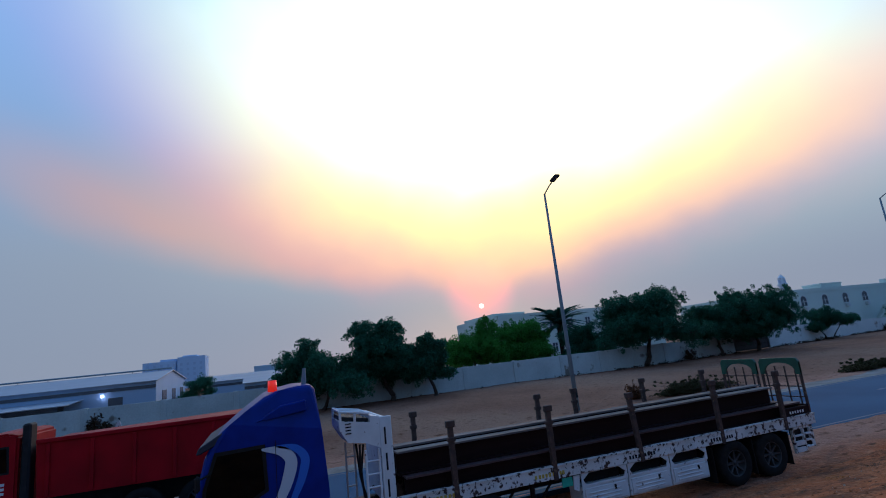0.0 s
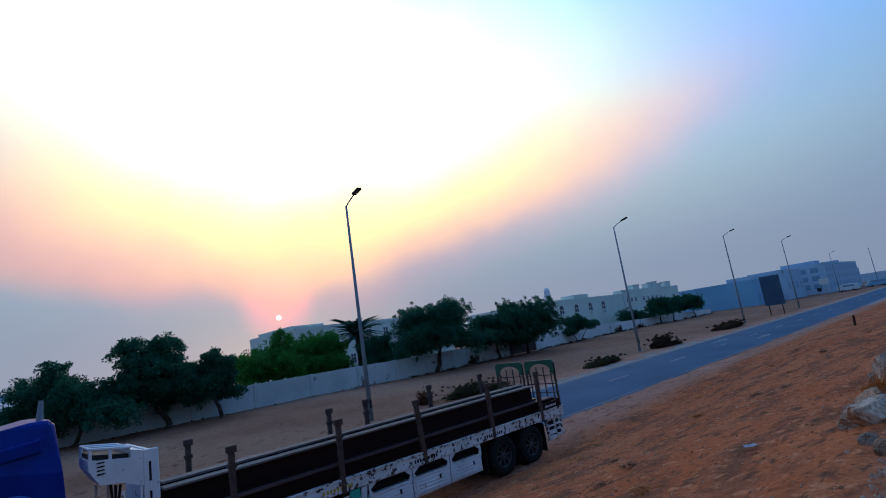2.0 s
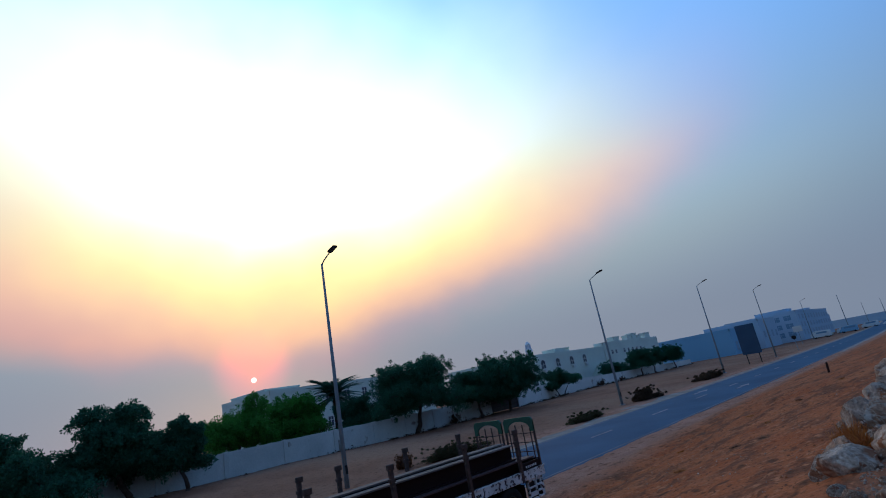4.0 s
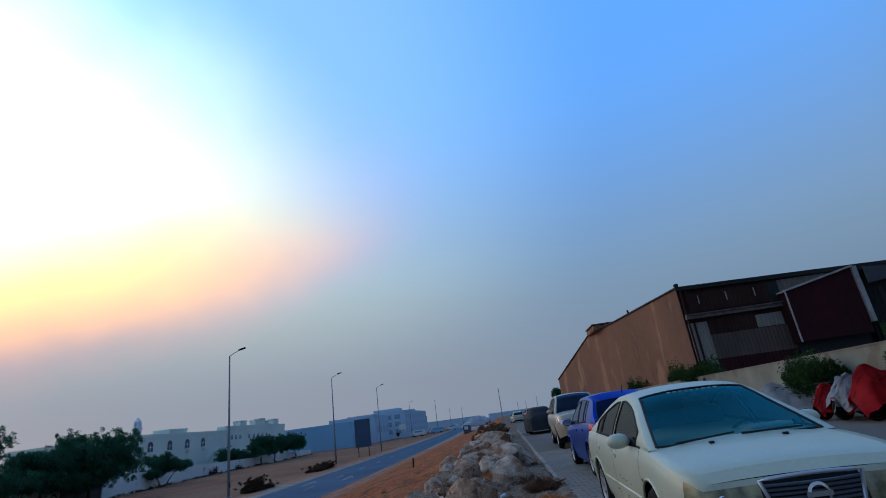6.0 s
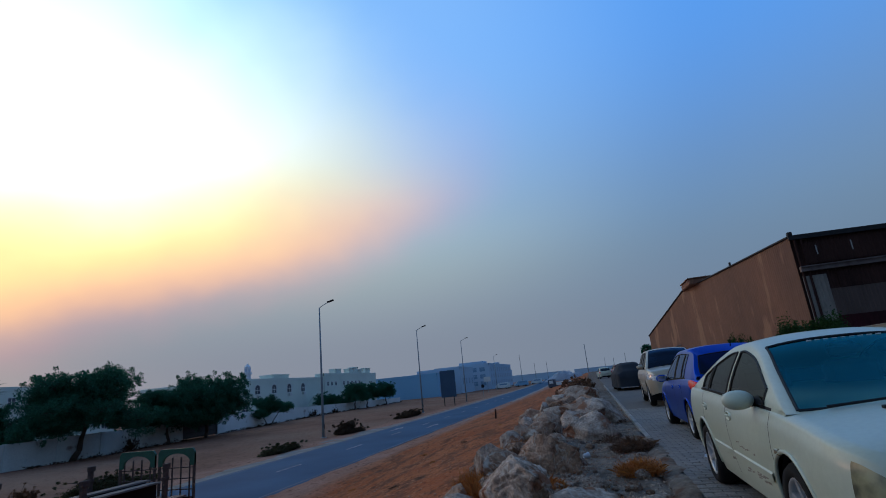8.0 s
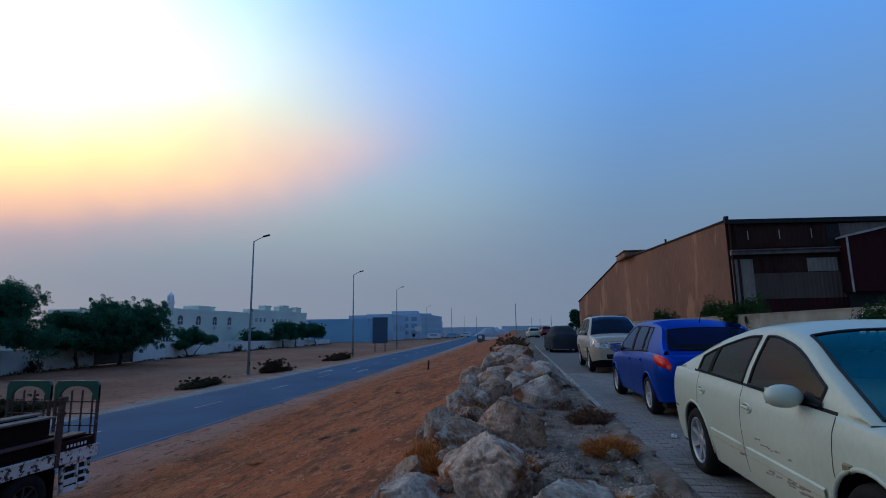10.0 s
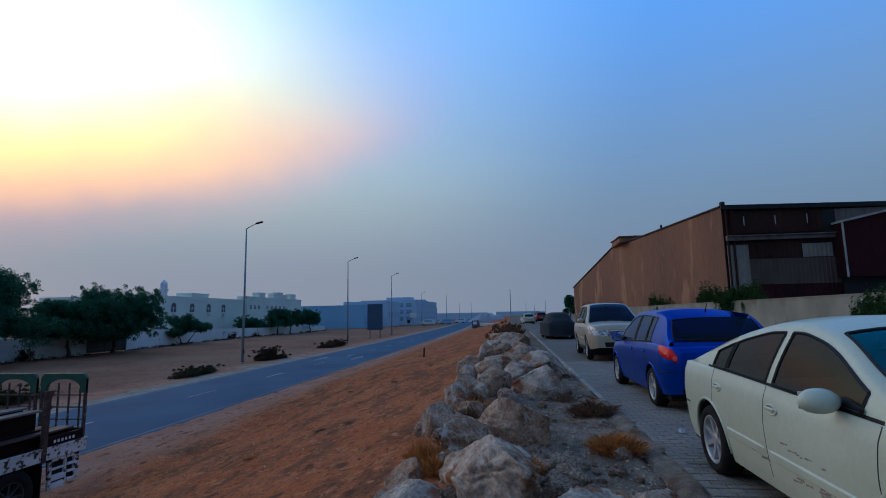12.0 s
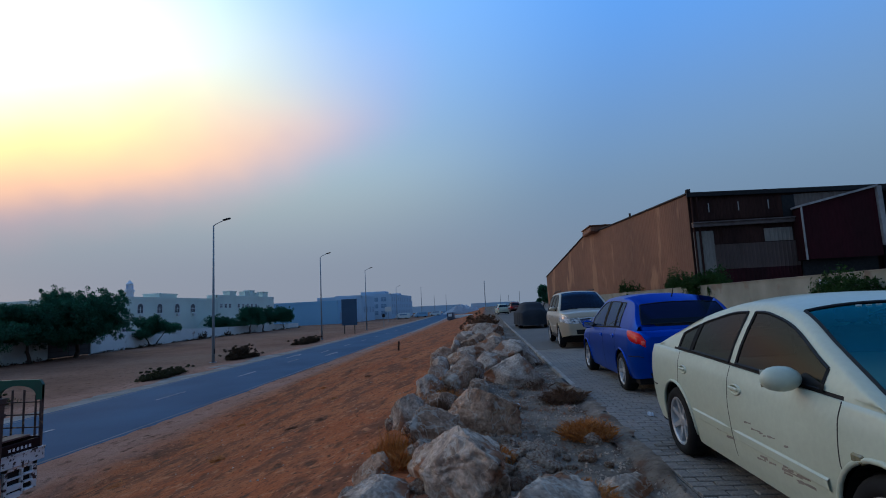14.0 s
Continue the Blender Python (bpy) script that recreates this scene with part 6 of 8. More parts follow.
for k, z in enumerate((-0.2, 0.25)):
    ma = part("cab_mirror", box(NX + 0.10, NX + 0.22, -2.02, -1.94, z - 0.32 + 0.1 * k, z + 0.02, 0.03), M_BLACKPL, truck)
    part("mirror_arm", tube((NX, -1.8, z), (NX + 0.14, -1.98, z - 0.05), 0.018), M_BLACKPL, ma)
part("front_bumper", box(FX, NX, -2.22, -1.9, -1.75, -1.15, 0.05), M_CABBLUE, truck)
part("fuel_tank", box(-8.95, -8.45, 0.2, 1.0, -1.6, -1.05, 0.1, seg=3), M_ALLOY, truck)
part("chassis_beam", box(-10.1, -9.9, -1.5, 11.8, -1.22, -0.92), M_DARK, truck)
part("chassis_beam", box(-9.35, -9.15, -1.5, 11.8, -1.22, -0.92), M_DARK, truck)


def big_wheel(parent, x, y, z):
    return wheel(parent, pose(x, y, z), 0.50, 0.29, 0.29, 8, mat("steel_rim", (0.055, 0.06, 0.065), 0.6, second=(0.025, 0.028, 0.03), scale=5) if "steel_rim" not in bpy.data.materials else bpy.data.materials["steel_rim"])


for y in (-1.15, 1.75, 2.95):
    big_wheel(truck, NX - 0.17, y, GZ + 0.57)
for y in (9.28, 10.46):
    big_wheel(truck, NX - 0.17, y, GZ + 0.57)
    big_wheel(truck, NX - 0.50, y, GZ + 0.57)
    part("axle", tube((FX + 0.2, y, GZ + 0.57), (NX - 0.2, y, GZ + 0.57), 0.09), M_DARK, truck)
    big_wheel(truck, FX + 0.50, y, GZ + 0.57)
for y in (8.62, 9.87, 11.08):
    part("mud_flap", box(NX - 0.62, NX - 0.03, y - 0.01, y + 0.01, -1.75, -1.0), M_BLACKPL, truck)
# flatbed
T0, T1 = 1.22, 12.12
part("deck", box(FX + 0.06, NX - 0.06, T0, T1, -0.80, -0.72), M_BROWNSHEET, truck)
for x in (NX - 0.055, FX + 0.005):
    part("side_rail", box(x, x + 0.055, T0, T1, -0.93, -0.70, 0.008), M_WRAIL, truck, "white rail with chipped rusty paint")
part("rail_lip", box(NX - 0.08, NX + 0.02, T0, T1, -0.70, -0.672), M_WRAIL, truck)
for k in range(7):
    y = 1.7 + k * 1.15
    if k % 2 == 0:
        for j in range(9):
            yy = y + 0.08 * j + random.uniform(0, 0.02)
            part("stencil_mark", box(NX + 0.001, NX + 0.0035, yy, yy + 0.05, -0.86, -0.79), M_YELLOW if k < 4 else M_BLACKPL, truck)
for k in range(14):
    y = T0 + 0.4 + k * 0.8
    part("cross_member", box(FX + 0.1, NX - 0.1, y, y + 0.08, -0.94, -0.80), M_DARK, truck)
# stake posts with bracket heads
py = (2.36, 4.49, 6.64, 8.99, 11.07)


def stake_post(x, y, lean, zt_=0.48):
    own = box(-0.045, 0.045, -0.05, 0.05, -0.95, zt_ - 0.10, 0.006)
    box(-0.03, 0.06, -0.09, 0.09, zt_ - 0.12, zt_, 0.012, bm=own)
    box(-0.055, 0.055, -0.075, 0.075, zt_ - 0.38, zt_ - 0.30, 0.008, bm=own)
    for v in own.verts:
        v.co.y += lean * (v.co.z + 0.7)
    return part("stake_post", own, M_POST, truck, m=pose(x, y, 0))


for y, ln, z in zip(py, (0.0, 0.02, -0.06, 0.0, 0.02), (0.49, 0.49, 0.49, 0.47, 0.46)):
    stake_post(NX - 0.02, y, ln, z)
for y, z in zip((2.30, 5.60, 6.74, 8.97, 11.19), (0.51, 0.49, 0.51, 0.51, 0.50)):
    stake_post(FX + 0.05, y, random.uniform(-0.03, 0.03), z)
# load: stacked I beams
load_group = "steel beams on the flatbed"
# Top flanges painted paler for sky light; webs stay in near-black M_BEAM.
M_FLANGE = mat("sky_lit_flange", (0.20, 0.185, 0.185), 0.75, spec=0.15, second=(0.12, 0.10, 0.095), scale=1.1, grain=0.2, grain_scale=14, stretch=(1, 0.15, 1))
M_LOWFLANGE = mat("sky_lit_maroon_flange", (0.105, 0.062, 0.062), 0.6, second=(0.065, 0.035, 0.035), scale=1.1, grain=0.2, grain_scale=14, stretch=(1, 0.15, 1))


def i_beam(x, z, h, w, y0, y1, tilt=0.0, top=None):
    own = box(-w / 2, w / 2, y0, y1, 0, 0.035)
    box(-0.018, 0.018, y0, y1, 0.035, h - 0.035, bm=own)
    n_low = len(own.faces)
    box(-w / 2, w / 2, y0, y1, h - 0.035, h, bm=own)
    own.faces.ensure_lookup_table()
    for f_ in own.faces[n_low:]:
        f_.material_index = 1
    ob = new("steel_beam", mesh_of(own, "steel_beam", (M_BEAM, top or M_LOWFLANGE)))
    ob.matrix_basis = pose(x, 0.18, z - 0.34, 0, tilt, 0)
    return tagged(ob, "long maroon-primed steel I-beam lying on the flatbed", "steel beam", load_group)


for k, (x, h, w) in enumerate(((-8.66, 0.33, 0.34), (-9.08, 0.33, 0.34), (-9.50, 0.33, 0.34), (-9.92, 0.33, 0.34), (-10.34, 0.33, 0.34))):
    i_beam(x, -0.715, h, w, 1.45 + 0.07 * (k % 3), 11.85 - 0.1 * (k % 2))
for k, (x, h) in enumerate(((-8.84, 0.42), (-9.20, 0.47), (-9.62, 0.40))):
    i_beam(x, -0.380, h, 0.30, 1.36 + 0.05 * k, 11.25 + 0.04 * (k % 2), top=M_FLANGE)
loose = i_beam(-10.15, -0.380, 0.18, 0.12, 5.2, 8.4)
for y in (3.4, 8.2):
    part("timber_spacer", box(-9.80, -8.62, y, y + 0.1, -0.386, -0.381), M_BARK, truck)
# tool boxes under the rail
for k, (a, b) in enumerate(((5.08, 6.22), (6.25, 7.36), (7.39, 8.45))):
    tb = part("toolbox", box(NX - 0.55, NX - 0.05, a, b, -1.58, -1.20, 0.01), M_WPANEL, truck, "white painted steel tool box")
    part("toolbox_door", box(NX - 0.05, NX - 0.03, a + 0.05, b - 0.05, -1.54, -1.24, 0.006), M_WPANEL, tb)
    part("latch", box(NX - 0.03, NX - 0.01, (a + b) / 2 + 0.2, (a + b) / 2 + 0.24, -1.36, -1.27), M_DARK, tb)
    for zl in (-1.49, -1.42, -1.35):
        part("louvre", box(NX - 0.03, NX - 0.015, a + 0.14, b - 0.22, zl, zl + 0.025, 0.005), M_WPANEL, tb)
    # Black plate behind the opening, added to give its shade.
    part("dark_bay", box(NX - 0.5, NX - 0.3, a + 0.02, b - 0.02, -1.20, -0.93), M_BLACKPL, tb)
    # white plate above the box with a long six-sided opening
    own = bmesh.new()
    hexa = [(a + 0.04, -1.06), (a + 0.20, -0.945), (b - 0.20, -0.945), (b - 0.04, -1.06), (b - 0.10, -1.16), (a + 0.10, -1.16)]
    rect = [(a, -1.06), (a, -0.925), (b, -0.925), (b, -1.06), (b, -1.20), (a, -1.20)]
    for i_ in range(6):
        j_ = (i_ + 1) % 6
        prism([hexa[i_], rect[i_], rect[j_], hexa[j_]], NX - 0.055, NX - 0.03, "x", own)
    part("bay_frame", own, M_WPANEL, tb)
part("reflector_plate", box(NX - 0.04, NX - 0.02, 4.62, 4.86, -1.12, -0.95), mat("teal_reflector", (0.03, 0.42, 0.30), 0.4), truck, "teal reflector plate")
part("mud_bracket", prism([(4.9, -0.95), (5.05, -0.95), (5.0, -1.25), (4.88, -1.2)], NX - 0.06, NX - 0.03, "x"), M_WPANEL, truck)
for y in (3.25, 4.1):
    own = tube((NX - 0.35, y, -0.93), (NX - 0.35, y, -1.75), 0.055)
    box(NX - 0.47, NX - 0.23, y - 0.12, y + 0.12, -1.79, -1.75, bm=own)
    tube((NX - 0.35, y, -1.55), (NX - 0.35, y + 0.55, -0.95), 0.03, 0.03, 6, own)
    part("landing_leg", own, M_DARK, truck)
# tail steps and guards
# Black backing plate stands for the shade in the frame's gaps.
tl = part("tail_step_frame", prism([(11.25, -0.93), (11.98, -0.93), (11.98, -1.44), (11.80, -1.47), (11.30, -1.54)], NX - 0.12, NX - 0.09, "x"), M_BLACKPL, truck, "white tail frame with steps, backed black for its shaded gaps")
for nm, y0, y1, z0, z1 in (("stile", 11.25, 11.32, -1.54, -0.93), ("stile", 11.62, 11.67, -1.50, -0.93), ("stile", 11.86, 11.98, -1.46, -0.93), ("top_rail", 11.25, 11.98, -1.00, -0.93),
                           ("louvre_panel", 11.32, 11.62, -1.53, -1.42), ("louvre_panel", 11.32, 11.62, -1.38, -1.27), ("brace", 11.32, 11.62, -1.17, -1.13),
                           ("tail_step", 11.67, 11.86, -1.15, -1.11), ("tail_step", 11.67, 11.86, -1.30, -1.26), ("tail_step", 11.67, 11.86, -1.45, -1.41)):
    part(nm, box(NX - 0.09, NX - 0.03 + (0.03 if nm == "tail_step" else 0), y0, y1, z0, z1, 0.006), M_WRAIL if nm in ("stile", "top_rail") else M_WPANEL, tl)
part("round_mark", lathe([(0.030, 0.0), (0.045, 0.0), (0.045, 0.003), (0.030, 0.003)], 18), M_DARK, tl, m=pose(NX - 0.029, 11.92, -1.06))
for x0, x1 in ((-9.55, NX - 0.02), (-10.82, -9.66)):
    g = part("tail_guard", box(x0, x0 + 0.05, 12.02, 12.07, -0.75, 0.57), M_POST, truck)
    part("guard_stile", box(x1 - 0.05, x1, 12.02, 12.07, -0.75, 0.57), M_POST, g)
    xm, hw = (x0 + x1) / 2, (x1 - x0) / 2
    own = bmesh.new()
    outer = [Vector(p) for p in ((x0, 0.28), (x0, 0.60), (x0 + 0.07, 0.695), (xm, 0.70), (x1 - 0.07, 0.695), (x1, 0.60), (x1, 0.28))]
    f_out = lambda t: outer[min(5, int(t * 6))].lerp(outer[min(5, int(t * 6)) + 1], t * 6 - min(5, int(t * 6)))
    pr = None
    for k in range(25):
        t = k / 24
        o = f_out(t)
        a_ = math.pi * (1 - t)
        i_ = Vector((xm + (hw - 0.13) * math.cos(a_), 0.28 + 0.30 * math.sin(a_) ** 0.7))
        cur = [own.verts.new((p.x, yy, p.y)) for yy in (12.015, 12.075) for p in (o, i_)]
        if pr:
            own.faces.new((pr[0], pr[1], cur[1], cur[0]))
            own.faces.new((pr[2], pr[3], cur[3], cur[2]))
            own.faces.new((pr[0], cur[0], cur[2], pr[2]))
            own.faces.new((pr[1], cur[1], cur[3], pr[3]))
        pr = cur
    part("green_arch", own, M_GREEN, g, "green painted arched top plate")
    for k in range(4):
        x = x0 + 0.16 + (x1 - x0 - 0.32) * k / 3
        part("guard_bar", box(x - 0.013, x + 0.013, 12.03, 12.06, -0.55, 0.28 + 0.22 * math.sin(math.pi * (k + 0.6) / 4.2)), M_POST, g)
    for z in (-0.55, -0.29, -0.03, 0.23):
        part("guard_rail", box(x0 + 0.04, x1 - 0.04, 12.025, 12.055, z - 0.012, z + 0.012), M_POST, g)
part("tail_board", box(FX + 0.05, NX - 0.03, 12.0, 12.04, -0.72, -0.46), M_BEAM, truck)
for k in range(9):
    part("tail_mark", box(-9.45 + k * 0.1, -9.40 + k * 0.1, 12.04, 12.043, -0.63, -0.55), M_WPANEL, truck)
for k in range(6):
    part("side_mark", box(NX - 0.02 + 0.001, NX - 0.016, 11.3 + k * 0.09, 11.35 + k * 0.09, -0.62, -0.56), M_WPANEL, truck)
part("tail_beam", box(NX - 0.10, NX - 0.02, 11.15, 12.02, -0.70, -0.48, 0.01), M_BEAM, truck)
# headboard, generator box and ladder between cab and bed
hb = part("headboard", box(FX + 0.15, NX - 0.12, 1.16, 1.22, -0.9, 0.70, 0.01), M_WPANEL, truck)
for z0, z1 in ((0.25, 0.55), (-0.2, 0.1), (-0.65, -0.35)):
    part("slot", box(NX - 0.10, NX - 0.097, 1.10, 1.135, z0, z1), M_DARK, hb)
part("headboard_edge", box(NX - 0.16, NX - 0.10, 1.02, 1.25, -1.05, 0.74, 0.012), M_WPANEL, truck)
gen = part("generator_box", prism([(0.29, 0.76), (0.30, 0.60), (0.44, 0.37), (0.74, 0.33), (1.02, 0.20), (1.02, 0.75), (0.86, 0.79), (0.85, 0.67)], -9.45, NX - 0.08, "x"), M_WPANEL, truck, "white generator box with a fan grille")
fr = bmesh.new()
for p, q in (((NX - 0.1, 0.32, 0.92), (NX - 0.1, 0.84, 0.83)), ((NX - 0.1, 0.32, 0.92), (-9.43, 0.32, 0.92)), ((-9.43, 0.32, 0.92), (-9.43, 0.84, 0.83)), ((-9.43, 0.84, 0.83), (NX - 0.1, 0.84, 0.83)), ((-8.95, 0.32, 0.92), (-8.95, 0.84, 0.83)), ((NX - 0.1, 0.32, 0.74), (NX - 0.1, 0.32, 0.92)), ((-9.43, 0.32, 0.74), (-9.43, 0.32, 0.92)), ((-9.43, 0.84, 0.66), (-9.43, 0.84, 0.83)), ((NX - 0.1, 0.58, 0.70), (NX - 0.1, 0.58, 0.875))):
    tube(p, q, 0.024, 0.024, 6, fr)
part("top_frame", fr, M_WPANEL, gen)
# Dark block put in for the shaded inside of the open frame.
part("fan_bay", prism([(0.33, 0.755), (0.33, 0.830), (0.83, 0.740), (0.83, 0.665)], -9.39, NX - 0.15, "x"), M_DARK, gen)
for k in range(5):
    part("fan_slat", box(NX - 0.082, NX - 0.070, 0.40, 0.50, 0.52 + 0.055 * k, 0.54 + 0.055 * k), M_DARK, gen)
for y in (0.74, 0.98):
    part("ladder_rail", tube((NX - 0.1, y, -1.2), (NX - 0.1, y, 0.2), 0.022), M_WPANEL, truck)
for k in range(6):
    part("ladder_rung", tube((NX - 0.1, 0.74, -1.1 + 0.22 * k), (NX - 0.1, 0.98, -1.1 + 0.22 * k), 0.016), M_WPANEL, truck)
for x, y0, y1, z0, z1 in ((-8.62, 0.66, 0.72, 0.30, -0.75), (-8.70, 0.74, 0.70, 0.28, -0.60), (-8.78, 0.62, 0.80, 0.30, -0.85)):
    part("air_hose", sweep([(x, y0, z0), (x + 0.03, (y0 + y1) / 2 - 0.05, (z0 + z1) / 2), (x, y1, z1), (x - 0.1, y1 + 0.2, z1 + 0.12)], 0.02), M_BLACKPL, truck)
for y in (0.42, 0.58):
    part("ladder_rail", tube((NX - 0.35, y, -1.1), (NX - 0.35, y, 0.36), 0.018), M_ALLOY, truck)
for k in range(5):
    part("ladder_rung", tube((NX - 0.35, 0.42, -0.9 + 0.25 * k), (NX - 0.35, 0.58, -0.9 + 0.25 * k), 0.014), M_ALLOY, truck)

# ---- red tipper on the road ----
tip = thing("tipper_truck", "red tipper truck on the road behind the blue cab", "truck", pose(0, -1.65, -0.28))
RN, RF = -14.2, -16.65
co = prism([(-4.55, -1.5), (-4.55, 0.85), (-4.75, 0.94), (-5.45, 0.92), (-5.72, 0.72), (-5.84, -0.2), (-5.86, -1.5)], RF, RN, "x")
bmesh.ops.bevel(co, geom=co.edges[:], offset=0.05, segments=2, affect="EDGES")
rc = part("cab", co, M_REDTRUCK, tip)
part("side_window", prism([(-4.75, 0.08), (-4.78, 0.60), (-5.52, 0.60), (-5.70, 0.05)], RN + 0.002, RN + 0.008, "x"), G_DARK, rc)
part("window_surround", prism([(-4.70, 0.03), (-4.73, 0.65), (-5.55, 0.65), (-5.76, 0.0)], RN - 0.01, RN + 0.0015, "x"), M_BLACKPL, rc)
part("windscreen", prism([(-5.72, 0.66), (-5.76, 0.66), (-5.87, 0.02), (-5.83, 0.02)], RF + 0.15, RN - 0.15, "x"), G_DARK, rc)
part("sun_visor", box(RF + 0.1, RN - 0.05, -5.92, -5.62, 0.66, 0.82, 0.03), M_GREYSHEET, rc)
part("beacon", tube((-14.6, -5.2, 0.93), (-14.6, -5.2, 1.06), 0.06, 0.05, 10), M_BEACON, tip)
part("air_intake", box(-14.6, -14.2, -4.5, -4.32, -0.8, 1.12, 0.04), M_DARK, tip)
for k in range(3):
    part("door_mark", box(RN + 0.001, RN + 0.005, -4.95, -4.78, -0.42 + 0.1 * k, -0.36 + 0.1 * k), M_WPANEL, rc)
bed = prism([(-4.15, -0.62), (-4.2, 0.62), (0.72, 0.70), (0.70, -0.66)], RF, RN, "x")
rbb = part("tipper_body", bed, M_REDTRUCK, tip)
for k in range(6):
    y = -4.0 + k * 0.9
    part("body_rib", box(RN, RN + 0.05, y, y + 0.09, -0.6, 0.6, 0.01), M_REDTRUCK, rbb)
part("body_rim", merge(box(RN - 0.04, RN + 0.06, -4.2, 0.74, 0.62, 0.72, 0.015), box(RF, RN, 0.66, 0.74, 0.5, 0.74)), M_REDTRUCK, rbb)
part("chassis", box(-15.9, -15.0, -5.6, 0.5, -1.25, -0.75), M_DARK, tip)
for y in (-5.0, -2.0, -0.7):
    big_wheel(tip, RN - 0.16, y, ROAD_Z + 0.80)
    big_wheel(tip, RF + 0.16, y, ROAD_Z + 0.80)

# ---- trees, shrubs ----


def leaf_cloud(bm, centre, radii, n, size, rnd, droop=0.0, flat=0.35):
    """Many small leaf blades scattered through a lumpy ellipsoid, denser near its skin."""
    cx, cy, cz = centre
    for _ in range(n):
        while True:
            d = Vector((rnd.uniform(-1, 1), rnd.uniform(-1, 1), rnd.uniform(-1, 1)))
            if 0.05 < d.length < 1:
                break
        d.normalize()
        r = rnd.random() ** 0.42
        lump = 0.74 + 0.62 * noise.noise((d.x * 2.9 + cx, d.y * 2.9 + cy, d.z * 2.9 + cz))
        p = Vector((cx + d.x * r * radii[0] * lump, cy + d.y * r * radii[1] * lump, cz + d.z * r * radii[2] * lump))
        s = size * rnd.uniform(0.6, 1.35)
        a = Vector((rnd.uniform(-1, 1), rnd.uniform(-1, 1), rnd.uniform(-flat, flat) - droop)).normalized()
        b = a.cross(Vector((rnd.uniform(-1, 1), rnd.uniform(-1, 1), rnd.uniform(-1, 1)))).normalized()
        v = [bm.verts.new(p + q) for q in (a * s, b * s * 0.42, a * -s * 0.75, b * -s * 0.42)]
        bm.faces.new(v)


def sprays(verts, faces, centre, r, n, size, rnd):
    """One rounded spray: leaf blades that stand out from a twig's end on all sides."""
    for _ in range(n):
        d = Vector((rnd.gauss(0, 1), rnd.gauss(0, 1), rnd.gauss(0, 1) + 0.25))
        if d.length < 0.05:
            continue
        d.normalize()
        p = centre + d * r * rnd.random() ** 0.45
        a = (d + Vector((rnd.uniform(-0.8, 0.8), rnd.uniform(-0.8, 0.8), rnd.uniform(-0.7, 0.5)))).normalized()
        b = a.cross(Vector((rnd.uniform(-1, 1), rnd.uniform(-1, 1), rnd.uniform(-1, 1))))
        if b.length < 0.05:
            continue
        s = size * rnd.uniform(0.7, 1.4)
        b = b.normalized() * s * 0.40
        k = len(verts)
        verts += [p - a * s * 0.5, p + b, p + a * s * 0.8, p - b]
        faces.append((k, k + 1, k + 2, k + 3))


def tree(label, m, height, spread_, seed, leaf=None, trunks=1, clumps=16, leaves=26, size=0.15, crown_base=0.28, category="tree", name="tree", squash=0.75, lean=0.0):
    """A trunk with limbs, whose ends carry lumps of many small leaf sprays with gaps between them."""
    rnd = random.Random(seed)
    ob = thing(name, label, category, m)
    wood = bmesh.new()
    cv, cf = [], []
    tips = []
    for k in range(trunks):
        a0 = 2 * math.pi * (k + rnd.random() * 0.5) / trunks
        p = Vector((0.12 * math.cos(a0) * (trunks > 1), 0.12 * math.sin(a0) * (trunks > 1), -0.3))
        r = 0.034 * height / (trunks ** 0.4)
        q = p
        for i in range(4):
            nq = q + Vector((rnd.uniform(-0.12, 0.12) + 0.10 * math.cos(a0) * (trunks > 1) + lean * 0.1, rnd.uniform(-0.12, 0.12) + 0.10 * math.sin(a0) * (trunks > 1), 0.115)) * height
            nq.x, nq.y = q.x + (nq.x - q.x) * 0.55, q.y + (nq.y - q.y) * 0.55
            tube(q, nq, r, r * 0.82, 7, wood)
            r *= 0.82
            q = nq
        for j in range(max(3, clumps // trunks)):
            a = 2 * math.pi * j / max(3, clumps // trunks) + rnd.uniform(-0.4, 0.4)
            el = rnd.uniform(0.05, 1.0)
            reach = spread_ * rnd.uniform(0.45, 0.95) * (1 - 0.45 * el)
            top = Vector((q.x + reach * math.cos(a), q.y + reach * math.sin(a), height * (crown_base + (1 - crown_base) * (0.20 + 0.64 * el))))
            mid_ = q.lerp(top, 0.5) + Vector((rnd.uniform(-0.2, 0.2), rnd.uniform(-0.2, 0.2), -0.12 * height * 0.3))
            tube(q, mid_, r * 0.55, r * 0.36, 5, wood)
            tube(mid_, top, r * 0.36, r * 0.10, 5, wood)
            tips.append((top, 1.0))
            tips.append((mid_.lerp(top, 0.45), 0.85))
    for t_, f_ in tips:
        rr = spread_ * rnd.uniform(0.20, 0.32) * f_
        for k in range(int(14 + 10 * rr)):
            d = Vector((rnd.gauss(0, 1), rnd.gauss(0, 1), rnd.gauss(0, 1) * squash + 0.15))
            d.normalize()
            far = rnd.uniform(0.35, 1.0) if k % 5 else rnd.uniform(1.0, 1.35)
            c = t_ + Vector((d.x * rr * far, d.y * rr * far, d.z * rr * far * squash))
            c.z = max(c.z, height * crown_base * 0.7 + 0.35)
            if far > 1.0:
                tube(t_, c, 0.018, 0.006, 4, wood)
            sprays(cv, cf, c, rnd.uniform(0.26, 0.48) * (0.8 if far > 1.0 else 1.0), int(leaves * rnd.uniform(0.7, 1.3)), size, rnd)
    part("trunk", wood, M_BARK, ob, smooth=True)
    me = bpy.data.meshes.new("crown")
    me.from_pydata(cv, [], cf)
    me.materials.append(leaf or M_LEAF)
    new("crown", me).parent = ob
    return ob


